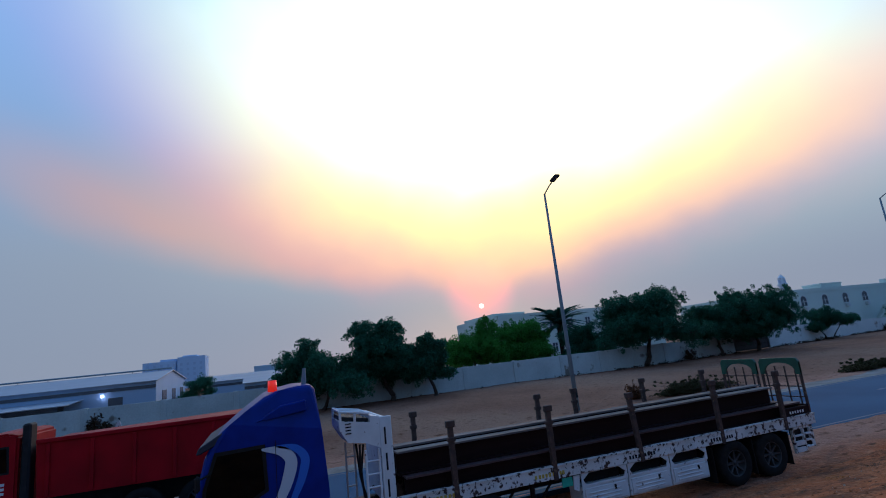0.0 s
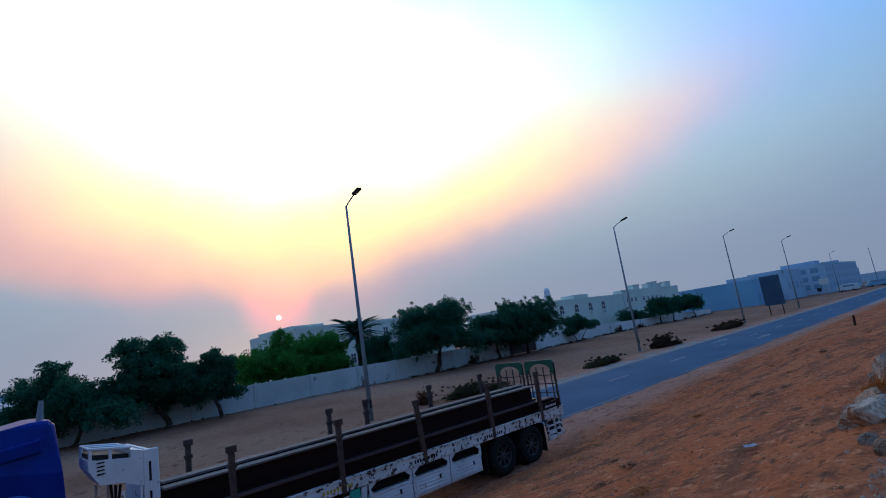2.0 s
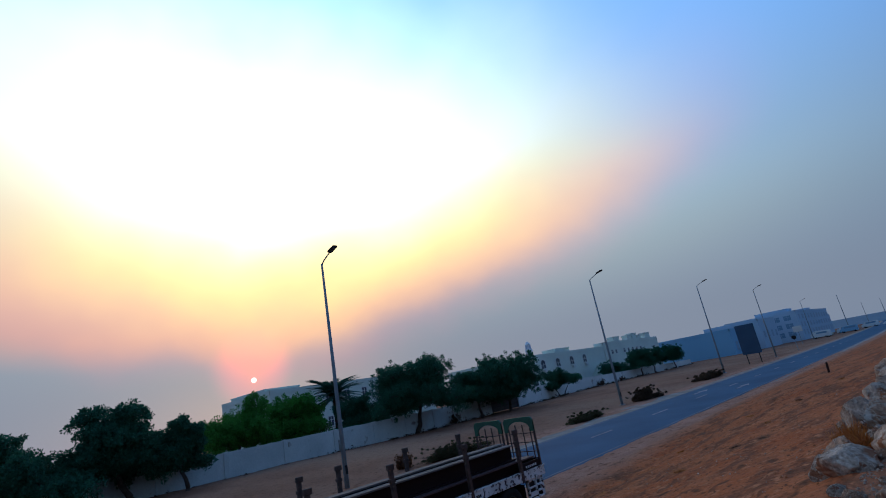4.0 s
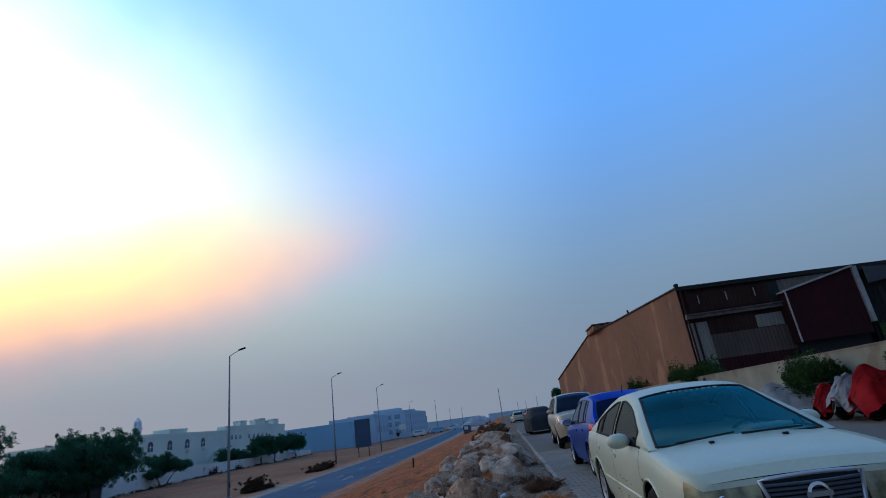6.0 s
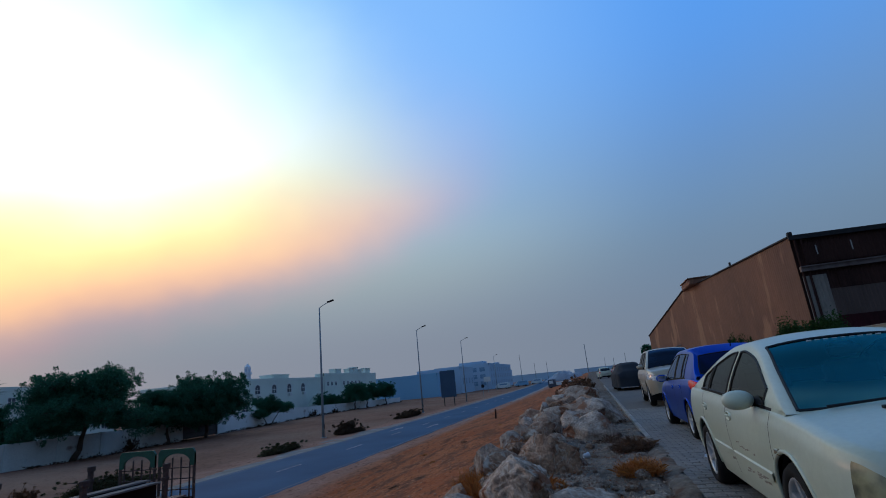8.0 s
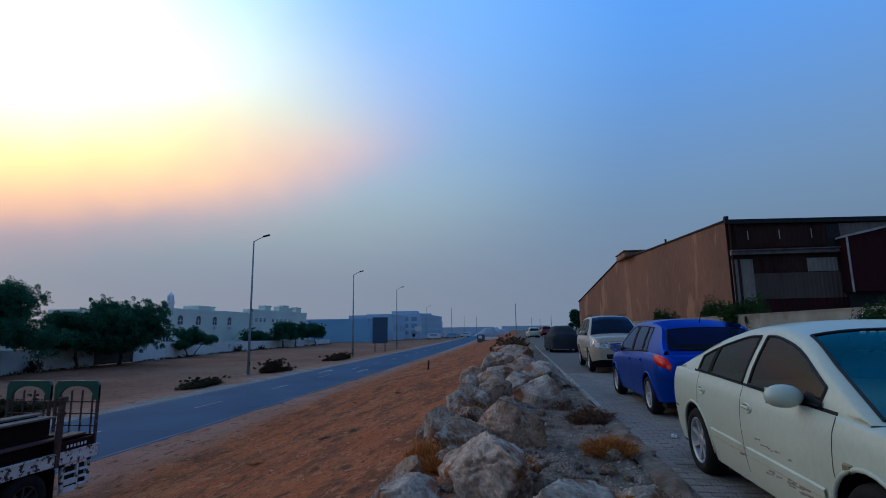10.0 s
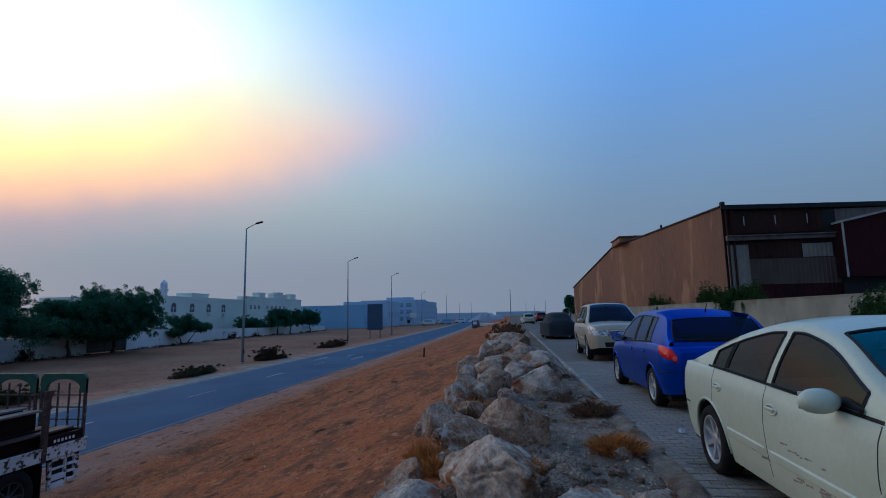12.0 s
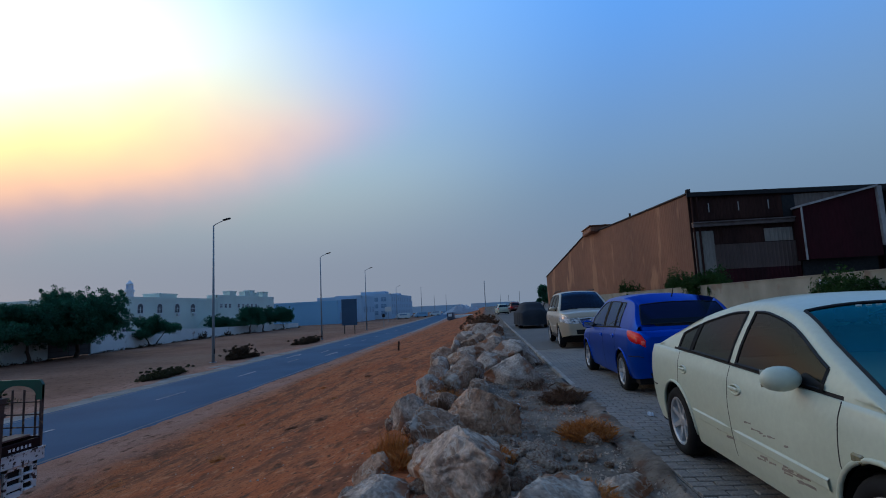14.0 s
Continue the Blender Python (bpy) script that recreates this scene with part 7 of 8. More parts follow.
GF = -2.0
TREES = (
    ("broad grey-green tree with several stems before the wall", -41.4, 3.4, 6.2, 3.4, 11, M_LEAF, 2, 26, 0.04),
    ("dense dark green tree before the wall", -41.2, 9.4, 7.5, 3.5, 12, M_LEAF, 1, 40, 0.04),
    ("slim leafy tree before the wall", -40.3, 12.8, 5.7, 2.0, 13, M_LEAF, 1, 22, 0.04),
    ("full bright green tree behind the wall", -50.5, 20.8, 7.0, 4.6, 14, M_LEAFG, 1, 26, 0.10),
    ("wide green tree behind the wall", -51.5, 27.0, 6.6, 4.6, 15, M_LEAFG, 1, 24, 0.10),
    ("small dark tree behind the wall beside the palm", -49.5, 34.5, 5.4, 3.2, 16, M_LEAF, 1, 16, 0.10),
    ("spreading dark green tree at the wall", -44.4, 38.2, 8.7, 6.2, 17, M_LEAF, 1, 44, 0.08),
    ("green tree behind the wall beside the gate", -43.9, 49.0, 5.9, 4.2, 18, M_LEAF, 1, 28, 0.14),
    ("dense dark tree overhanging the gate", -44.4, 55.2, 7.7, 6.2, 19, M_LEAF, 1, 46, 0.0),
    ("low forked tree against the white wall", -47.4, 72.8, 4.2, 3.0, 20, M_LEAF, 2, 14, 0.16),
    ("round tree before the white wall", -49.8, 108.0, 6.0, 3.4, 21, M_LEAF, 1, 16, 0.22),
    ("round dark tree before the white wall", -49.8, 115.5, 5.6, 3.4, 22, M_LEAF, 1, 16, 0.22),
    ("round tree by the end of the white wall", -49.4, 125.0, 5.4, 4.0, 23, M_LEAF, 1, 16, 0.20),
    ("low dark hedge tree before the villa", -57.0, 110.0, 3.6, 5.4, 24, M_LEAF, 1, 14, 0.05),
    ("small grey tree by the warehouse", -82.0, -38.0, 3.8, 3.0, 25, M_LEAF, 1, 10, 0.10),
    ("dark tree beyond the wall near the sheds", -86.0, -9.0, 4.4, 3.2, 26, M_LEAF, 1, 12, 0.10),
)
for lab, x, y, h_, sp_, seed_, lf, tr_, cl_, cb_ in TREES:
    tree(lab, pose(x, y, GF), h_, sp_, seed_, lf, tr_, cl_, 62 if x > -60 else 30, 0.115, cb_)
tree("dark tree standing by the far end of the shed", pose(10.6, 88.0, 0.0), 4.5, 1.2, 27, clumps=9, leaves=30, crown_base=0.15)

palm = thing("palm_tree", "date palm with drooping grey-green fronds", "palm tree", pose(-53.6, 34.2, GF))
pw = bmesh.new()
for i in range(8):
    tube((0, 0, i * 0.72 - 0.2), (0, 0, i * 0.72 + 0.55), 0.30, 0.24, 9, pw)
part("trunk", pw, M_BARK, palm)
rnd = random.Random(5)
for k in range(84):
    own = bmesh.new()
    a = 2.39996 * k
    up_ = rnd.uniform(0.35, 1.5) if k < 66 else rnd.uniform(-0.3, 0.35)
    L = rnd.uniform(2.7, 3.4)
    pts = [Vector((math.cos(a) * L * t * math.cos(up_ * (1 - 0.6 * t)), math.sin(a) * L * t * math.cos(up_ * (1 - 0.6 * t)), 5.6 + L * t * math.sin(up_) - 1.1 * t * t)) for t in [i / 7 for i in range(8)]]
    for p, q in zip(pts, pts[1:]):
        tube(p, q, 0.03, 0.02, 4, own)
    for i in range(1, 8):
        for s in (-1, 1):
            for f in (0.0, 0.25, 0.5, 0.75):
                p = pts[i - 1].lerp(pts[i], 1 - f)
                side_ = Vector((-math.sin(a), math.cos(a), 0)) * s
                d = (pts[i] - pts[i - 1]).normalized()
                tip = p + (side_ * 0.7 + d * 1.0 + Vector((0, 0, -0.12))).normalized() * 0.80
                v = [own.verts.new(p - d * 0.10), own.verts.new(p + d * 0.10), own.verts.new(tip)]
                own.faces.new(v)
    part("frond", own, M_PALM, palm)


def shrub(name, label, m, r, h, n, size, material, seed, lumps=6, category="shrub", group=""):
    rnd = random.Random(seed)
    ob = thing(name, label, category, m, group)
    stems, lv = bmesh.new(), bmesh.new()
    for k in range(lumps):
        a, d = 2 * math.pi * k / lumps + rnd.uniform(-0.3, 0.3), rnd.uniform(0.1, 0.75)
        low_ = h < 2.0
        c = Vector((r[0] * d * math.cos(a), r[1] * d * math.sin(a), h * rnd.uniform(0.3, 0.62) if not low_ else h * rnd.uniform(0.1, 0.75) * (1 - 0.85 * d)))
        tube((0, 0, -0.08), c, 0.03, 0.012, 5, stems)
        k_ = rnd.uniform(0.55, 1.15) if not low_ else rnd.uniform(0.35, 0.85)
        leaf_cloud(lv, c, (r[0] * 0.5 * k_, r[1] * 0.5 * k_, h * 0.42 * k_), n // lumps, size, rnd, flat=0.9)
        for _ in range(5):
            e = c + Vector((rnd.uniform(-1, 1) * r[0] * 0.45, rnd.uniform(-1, 1) * r[1] * 0.45, h * (rnd.uniform(0.1, 0.5) if low_ else rnd.uniform(0.0, 0.22))))
            tube(c, e, 0.010, 0.004, 4, stems)
            leaf_cloud(lv, e, (r[0] * 0.12, r[0] * 0.12, h * 0.10), n // lumps // 14, size * 0.8, rnd, flat=0.9)
    if h < 2.0:
        leaf_cloud(lv, (0, 0, h * 0.14), (r[0] * 0.85, r[1] * 0.9, h * 0.24), n // 2, size, rnd, flat=0.9)
    part("twig_tangle", stems, M_BARK, ob)
    part("foliage", lv, material, ob)
    return ob


shrub("shrub", "low dark scrub lying along the verge", pose(-19.9, 33.5, -2.10), (1.0, 3.1), 0.66, 12000, 0.075, M_OLIVE, 31, 11)
shrub("shrub", "dark rounded scrub on the verge", pose(-20.6, 45.4, -2.10), (1.2, 2.9), 1.05, 10000, 0.085, M_SCRUB, 32, 10)
shrub("shrub", "dark rounded scrub further along the verge", pose(-21.0, 63.5, -2.10), (1.4, 4.4), 0.95, 9000, 0.095, M_SCRUB, 33, 10)
shrub("shrub", "straggly scrub on the sand beyond the road", pose(-21.2, 21.0, -1.95), (1.0, 3.4), 0.75, 8000, 0.06, M_OLIVE, 34, 11)
shrub("shrub", "brown dead bush beyond the road", pose(-21.8, 17.9, -1.95), (0.5, 0.6), 1.05, 2200, 0.05, M_RUSTLEAF, 35, 7)
shrub("shrub", "dead brown creeper against the wall", pose(-42.6, -11.5, -2.0), (0.5, 1.0), 2.2, 700, 0.13, M_SCRUB, 36, 6)
for k, (x, y, r_, h_) in enumerate(((-43.8, 20.5, 0.7, 1.3), (-43.9, 26.0, 0.6, 0.9), (-44.3, 44.5, 0.8, 1.4), (-44.5, 33.0, 0.5, 0.8), (-49.6, 90.0, 0.9, 1.2), (-50.4, 100.0, 0.8, 0.9))):
    shrub("shrub", "small dry scrub at the foot of the wall", pose(x, y, -1.95), (r_, r_ * 1.5), h_, 420, 0.11, M_SCRUB, 40 + k, 5, group="scrub along the walls")
# dry scrub and fallen twigs along the foot of the walls
rnd = random.Random(88)
foot = bmesh.new()
for line in (wpts, wp2):
    for (xa, ya), (xb, yb) in zip(line, line[1:]):
        n_ = int(math.hypot(xb - xa, yb - ya) / 0.9)
        for k in range(n_):
            f_ = k / n_
            if ya + (yb - ya) * f_ < -8 or rnd.random() < 0.25:
                continue
            leaf_cloud(foot, (xa + (xb - xa) * f_ + rnd.uniform(0.5, 1.3), ya + (yb - ya) * f_, -2.0), (rnd.uniform(0.3, 0.8), rnd.uniform(0.5, 1.1), rnd.uniform(0.12, 0.45)), 34, 0.13, rnd, flat=0.9)
tagged(part("scrub_litter", foot, M_SCRUB), "dry scrub and twigs along the walls' foot", "scrub", kind="stuff")
M_OLEANDER = leaf_mat("oleander_leaf", (0.012, 0.040, 0.010), (0.038, 0.085, 0.022))
# oleander bushes over the lot's wall
shrub("bush", "feathery green bush hanging over the boundary wall", pose(12.3, 18.7, 0.0), (0.9, 1.5), 2.30, 12000, 0.05, M_OLEANDER, 51, 12, "bush")
shrub("bush", "tall feathery green bush beside the covered motorcycles", pose(12.3, 12.6, 0.0), (1.3, 2.1), 3.15, 21000, 0.05, M_OLEANDER, 52, 14, "bush")
shrub("bush", "green bush growing behind the boundary wall", pose(13.6, 31.5, 0.0), (1.1, 2.4), 3.6, 12000, 0.075, M_OLEANDER, 53, 10, "bush")
shrub("bush", "dusty green bush by the shed wall", pose(13.7, 36.5, 0.0), (1.0, 2.6), 3.5, 11000, 0.075, M_OLEANDER, 54, 9, "bush")
shrub("bush", "dark bush before the rusty wall", pose(13.8, 47.5, 0.0), (1.0, 2.6), 3.4, 9000, 0.085, M_OLEANDER, 55, 9, "bush")
shrub("bush", "green bush behind the lot wall near the lean-to", pose(13.9, 21.0, 0.0), (0.8, 1.6), 2.5, 7000, 0.075, M_OLEANDER, 56, 8, "bush")

# ---- boulders and loose stones along the bank's crest ----


def rock_material(name, pale, dark, dust, dust_at):
    m = mat(name, pale, 0.95, spec=0.1, second=dark, scale=4.5, grain=0.42, grain_scale=30, spots=dust, spot_scale=2.4, spot_at=dust_at, bump=1.0, bump_scale=9, vary=0.12)
    t = m.node_tree
    b = t.nodes["Principled BSDF"]
    n = t.nodes.new("ShaderNodeTexNoise")
    n.inputs["Scale"].default_value, n.inputs["Detail"].default_value, n.inputs["Distortion"].default_value = 3.2, 5.0, 0.8
    tc = t.nodes.new("ShaderNodeTexCoord")
    t.links.new(tc.outputs["Object"], n.inputs["Vector"])
    ab = t.nodes.new("ShaderNodeMath")
    ab.operation, ab.inputs[1].default_value, ab.inputs[2].default_value = "COMPARE", 0.5, 0.012
    t.links.new(n.outputs["Fac"], ab.inputs[0])
    half = t.nodes.new("ShaderNodeMath")
    half.operation, half.inputs[1].default_value = "MULTIPLY", 0.45
    t.links.new(ab.outputs[0], half.inputs[0])
    mx = t.nodes.new("ShaderNodeMix")
    mx.data_type = "RGBA"
    src = b.inputs["Base Color"].links[0].from_socket
    t.links.new(half.outputs[0], mx.inputs[0])
    t.links.new(src, mx.inputs[6])
    mx.inputs[7].default_value = (0.52, 0.46, 0.39, 1)
    t.links.new(mx.outputs[2], b.inputs["Base Color"])
    return m


M_ROCK = rock_material("grey_limestone", (0.50, 0.385, 0.305), (0.21, 0.140, 0.102), (0.27, 0.125, 0.072), 0.54)
M_ROCKTAN = rock_material("tan_limestone", (0.40, 0.255, 0.175), (0.20, 0.105, 0.065), (0.44, 0.37, 0.31), 0.56)


def rock_mesh(name, r, seed, material, sub=3):
    """A broken block: a ball split by flat planes, then roughened along ridges at four sizes."""
    rnd = random.Random(seed)
    own = bmesh.new()
    bmesh.ops.create_icosphere(own, subdivisions=sub, radius=1.0)
    cuts = [(Vector((rnd.uniform(-1, 1), rnd.uniform(-1, 1), rnd.uniform(-0.3, 1))).normalized(), rnd.uniform(0.52, 0.84)) for _ in range(13)]
    o = Vector((seed * 3.1, seed * 1.7, 0))
    fine = 1.0 if sub > 3 else 0.6
    for v in own.verts:
        d = v.co.copy()
        p = d * (1.14 + 0.20 * noise.noise(d * 1.1 + o))
        for n_, h in cuts:
            s = p.dot(n_)
            if s > h:
                p -= n_ * (s - h) * 0.97
        ridge = 1 - abs(noise.noise(d * 3.3 + o)) * 2
        crack = 1 - abs(noise.noise(d * 6.5 + o * 1.3)) * 2
        p *= 1.0 + 0.05 * noise.noise(d * 4.1 + o) - 0.075 * max(0.0, ridge - 0.6) / 0.4 - 0.035 * fine * max(0.0, crack - 0.5) / 0.5 + fine * (0.045 * abs(noise.noise(d * 9.0 + o)) + 0.032 * noise.noise(d * 19.0 + o) + 0.020 * noise.noise(d * 37.0 + o))
        v.co = Vector((p.x * r[0], p.y * r[1], p.z * r[2]))
    me = mesh_of(own, name, material)
    me.polygons.foreach_set("use_smooth", [sub > 3] * len(me.polygons))
    return me


BOULDERS = (  # x, y, half width, half depth, height over the ground, turn, tan
    (0.80, 6.00, 0.37, 0.74, 0.50, 20, 0), (1.38, 5.24, 0.57, 0.46, 0.33, 15, 0), (0.90, 7.95, 0.42, 0.46, 0.48, 70, 1), (1.47, 12.20, 0.60, 0.56, 0.55, 40, 0),
    (1.62, 14.60, 0.66, 0.64, 0.74, 120, 0), (-0.04, 10.97, 0.30, 0.40, 0.39, 10, 0), (0.01, 8.71, 0.20, 0.34, 0.42, 75, 0), (0.56, 11.45, 0.44, 0.46, 0.53, 95, 1),
    (0.46, 7.35, 0.26, 0.36, 0.36, 140, 1), (-0.03, 6.68, 0.18, 0.22, 0.21, 30, 1), (0.22, 5.80, 0.27, 0.32, 0.26, 62, 0), (0.84, 10.97, 0.21, 0.24, 0.25, 48, 1),
    (-0.16, 15.90, 0.25, 0.36, 0.54, 80, 1), (0.37, 14.31, 0.40, 0.44, 0.35, 66, 1), (0.11, 19.70, 0.26, 0.38, 0.50, 73, 1), (1.16, 23.90, 0.80, 0.76, 0.62, 12, 0),
    (1.10, 16.30, 0.44, 0.50, 0.46, 55, 1), (2.05, 6.25, 0.22, 0.20, 0.12, 50, 0), (0.13, 9.17, 0.16, 0.18, 0.19, 25, 0), (0.39, 8.96, 0.27, 0.30, 0.35, 115, 1),
    (-0.07, 12.93, 0.29, 0.34, 0.35, 44, 1), (0.39, 12.93, 0.25, 0.30, 0.29, 15, 0), (0.99, 13.68, 0.36, 0.36, 0.39, 35, 0), (-0.10, 14.10, 0.26, 0.34, 0.40, 112, 0),
    (0.55, 15.30, 0.36, 0.42, 0.46, 31, 0), (0.52, 17.90, 0.40, 0.46, 0.50, 88, 1), (1.25, 18.90, 0.54, 0.56, 0.52, 115, 0), (0.05, 17.70, 0.28, 0.36, 0.46, 22, 0),
    (0.70, 20.80, 0.46, 0.50, 0.50, 84, 1), (1.45, 21.40, 0.46, 0.52, 0.44, 20, 1), (0.20, 22.60, 0.40, 0.50, 0.50, 73, 0), (0.65, 25.80, 0.50, 0.56, 0.52, 12, 1),
    (1.40, 26.60, 0.52, 0.60, 0.50, 84, 0), (0.25, 28.40, 0.46, 0.56, 0.50, 31, 1), (1.15, 29.60, 0.56, 0.64, 0.52, 60, 1), (0.74, 4.72, 0.29, 0.30, 0.21, 62, 0))
for k, (x, y, rx, ry, top_, a, tan_) in enumerate(BOULDERS):
    rz = 0.62 * top_ + 0.06
    b_ = new("boulder", rock_mesh("boulder", (rx * 1.06, ry * 1.06, rz), 100 + k, M_ROCKTAN if tan_ else M_ROCK, 5 if y < 12 else 4))
    b_.matrix_basis = pose(x, y, ground_z(x, y) + top_ - rz * 0.92, 0, 0, a)
    tagged(b_, "rough tan limestone boulder half sunk in sand" if tan_ else "rough grey limestone boulder on the bank's crest", "boulder", "boulders along the crest")
lumps_ = [rock_mesh("boulder", (1, 1.15, 0.8), 160 + k, M_ROCKTAN if k % 2 else M_ROCK, 4) for k in range(6)]
rnd = random.Random(78)
for k in range(90):
    y = 5.6 + 27 * (k + rnd.random()) / 90
    x = 0.6 + rnd.uniform(-0.80, 0.80)
    r_ = rnd.uniform(0.09, 0.22)
    b_ = new("boulder", lumps_[k % 6])
    b_.matrix_basis = Matrix.Translation((x, y, ground_z(x, y) + r_ * 0.12)) @ Matrix.Rotation(rnd.uniform(0, 6), 4, "Z") @ Matrix.Diagonal((r_, r_, r_, 1))
    tagged(b_, "small rough limestone rock wedged between larger boulders", "boulder", "small rocks along the crest")
# broken rubble on the soil between boulders and lot
for k in range(46):
    a, d = rnd.uniform(0, 6.28), 0.50 * rnd.random() ** 0.6
    x, y = 1.36 + d * math.cos(a) * 0.9, 6.85 + d * math.sin(a) * 1.1
    r_ = rnd.uniform(0.04, 0.13)
    b_ = new("rubble", lumps_[(k * 2) % 6])
    b_.matrix_basis = Matrix.Translation((x, y, ground_z(x, y) + r_ * 0.2)) @ Matrix.Rotation(rnd.uniform(0, 6), 4, "Z") @ Matrix.Diagonal((r_ * 1.2, r_, r_ * 0.8, 1))
    tagged(b_, "broken grey rubble lying on gravel soil", "rubble", "rubble by the boulders")
rnd = random.Random(77)
stones = [rock_mesh("stone", (1, 1.2, 0.7), 200 + k, M_ROCKTAN if k % 3 == 0 else M_ROCK, 2) for k in range(6)]
for k in range(110):
    y = 4.6 + 22 * rnd.random() ** 1.6
    x = rnd.uniform(0.15, 2.2)
    r_ = 0.03 + 0.11 * rnd.random() ** 2
    st = new("stone", stones[k % 6])
    st.matrix_basis = Matrix.Translation((x, y, ground_z(x, y) + r_ * 0.25)) @ Matrix.Rotation(rnd.uniform(0, 6), 4, "Z") @ Matrix.Diagonal((r_, r_, r_, 1))
    tagged(st, "small loose stone lying among the boulders", "stone", "loose stones among the boulders")
# gravel too fine to count
gb_v, gb_f = [], []
for k in range(15000):
    y = 3.5 + 16 * rnd.random() ** 1.4
    x = rnd.uniform(0.3, 2.46) if k % 24 else rnd.uniform(-6.5, 0.5)
    r_ = 0.005 + 0.020 * rnd.random() ** 2
    z = ground_z(x, y) + r_ * 0.2
    n = len(gb_v)
    a = rnd.uniform(0, 6.28)
    for i in range(4):
        gb_v.append((x + r_ * rnd.uniform(0.7, 1.3) * math.cos(a + i * 1.57), y + r_ * rnd.uniform(0.7, 1.3) * math.sin(a + i * 1.57), z - r_ * 0.3))
    gb_v.append((x + rnd.uniform(-0.3, 0.3) * r_, y + rnd.uniform(-0.3, 0.3) * r_, z + r_ * rnd.uniform(0.5, 1.0)))
    gb_f += [(n, n + 1, n + 4), (n + 1, n + 2, n + 4), (n + 2, n + 3, n + 4), (n + 3, n, n + 4)]
gme2 = bpy.data.meshes.new("gravel")
gme2.from_pydata(gb_v, [], gb_f)
gme2.materials.append(M_ROCK)
tagged(new("gravel", gme2), "loose grey gravel and grit between boulders and lot", "gravel", kind="stuff")
# clods and dry clumps on the sand bank
cb_v, cb_f = [], []
for k in range(4200):
    y = -1.0 + 32 * rnd.random() ** 1.3
    x = rnd.uniform(-8.2, 0.2)
    if noise.noise((x * 0.6, y * 0.35, 4)) < rnd.uniform(-0.2, 0.35):
        continue
    r_ = rnd.uniform(0.010, 0.034)
    z = ground_z(x, y)
    n = len(cb_v)
    a = rnd.uniform(0, 6.28)
    for i in range(5):
        cb_v.append((x + r_ * rnd.uniform(0.7, 1.5) * math.cos(a + i * 1.257), y + r_ * rnd.uniform(0.7, 1.5) * math.sin(a + i * 1.257), z - 0.01))
    cb_v.append((x, y, z + r_ * rnd.uniform(0.3, 0.7)))
    cb_f += [(n + i, n + (i + 1) % 5, n + 5) for i in range(5)]
cme = bpy.data.meshes.new("sand_clods")
cme.from_pydata(cb_v, [], cb_f)
cme.materials.append(mat("sand_clod", (0.27, 0.092, 0.036), 0.95, second=(0.17, 0.068, 0.03), scale=0.8, spec=0.1))
tagged(new("sand_clods", cme), "clods of red sand scattered over the bank", "sand", kind="stuff")


def tuft(label, x, y, r, h, n, material, seed, droop=0.5):
    rnd_ = random.Random(seed)
    ob = thing("weed", label, "weed", pose(x, y, ground_z(x, y)), "dry weeds on the bank")
    own = bmesh.new()
    for _ in range(n):
        a, d = rnd_.uniform(0, 6.283), r * rnd_.random() ** 0.7
        p = Vector((d * math.cos(a) * 0.85, d * math.sin(a) * 0.85, -0.02 + 0.3 * h * rnd_.random()))
        b2, le = rnd_.uniform(0, 6.283), rnd_.uniform(0.15, 0.5) * r
        tip = p + Vector((le * math.cos(b2), le * math.sin(b2), h * rnd_.uniform(0.05, 0.75) * (1 - 0.55 * d / r)))
        m_ = p.lerp(tip, 0.55) + Vector((rnd_.uniform(-0.04, 0.04), rnd_.uniform(-0.04, 0.04), h * 0.16 * droop))
        w = Vector((math.sin(b2), -math.cos(b2), 0)) * 0.0024
        v = [own.verts.new(q) for q in (p - w, p + w, m_ + w * 0.8, tip, m_ - w * 0.8)]
        own.faces.new(v)
    part("foliage", own, material, ob)
    stem = bmesh.new()
    for _ in range(5):
        tube((rnd_.uniform(-0.05, 0.05), rnd_.uniform(-0.05, 0.05), -0.05), (rnd_.uniform(-1, 1) * r * 0.8, rnd_.uniform(-1, 1) * r * 0.8, h * rnd_.uniform(0.3, 0.8)), 0.006, 0.003, 5, stem)
    part("twig_tangle", stem, material, ob)
    return ob


M_TANGLE = leaf_mat("dead_tangle", (0.20, 0.105, 0.06), (0.11, 0.06, 0.038))
tuft("dry orange grass tuft on grey soil", 2.06, 7.72, 0.34, 0.26, 2600, M_DRY, 1)
tuft("tangled brown dead weed on grey soil", 2.15, 10.0, 0.42, 0.30, 2400, M_TANGLE, 2)
tuft("dry orange grass between stones", 1.66, 5.95, 0.30, 0.18, 1800, M_DRY, 3)
tuft("brown dead weed beside a large boulder", 1.85, 11.3, 0.30, 0.25, 400, M_TANGLE, 4)
tuft("dry weed wedged between boulders", 0.22, 6.62, 0.20, 0.22, 900, M_DRY, 5)
tuft("orange dry grass among boulders", 1.02, 6.72, 0.24, 0.22, 1200, M_DRY, 6)
tuft("brown weed among the boulders", 0.36, 9.25, 0.34, 0.34, 2000, M_DRY, 7)
tuft("brown weed on the crest among boulders", 0.66, 16.4, 0.50, 0.56, 1400, M_TANGLE, 8)
tuft("brown weed patch between far boulders", 0.45, 20.2, 0.55, 0.45, 500, M_TANGLE, 9)
tuft("dry weed at the kerb", 2.2, 14.5, 0.3, 0.16, 300, M_TANGLE, 10)
rnd = random.Random(14)
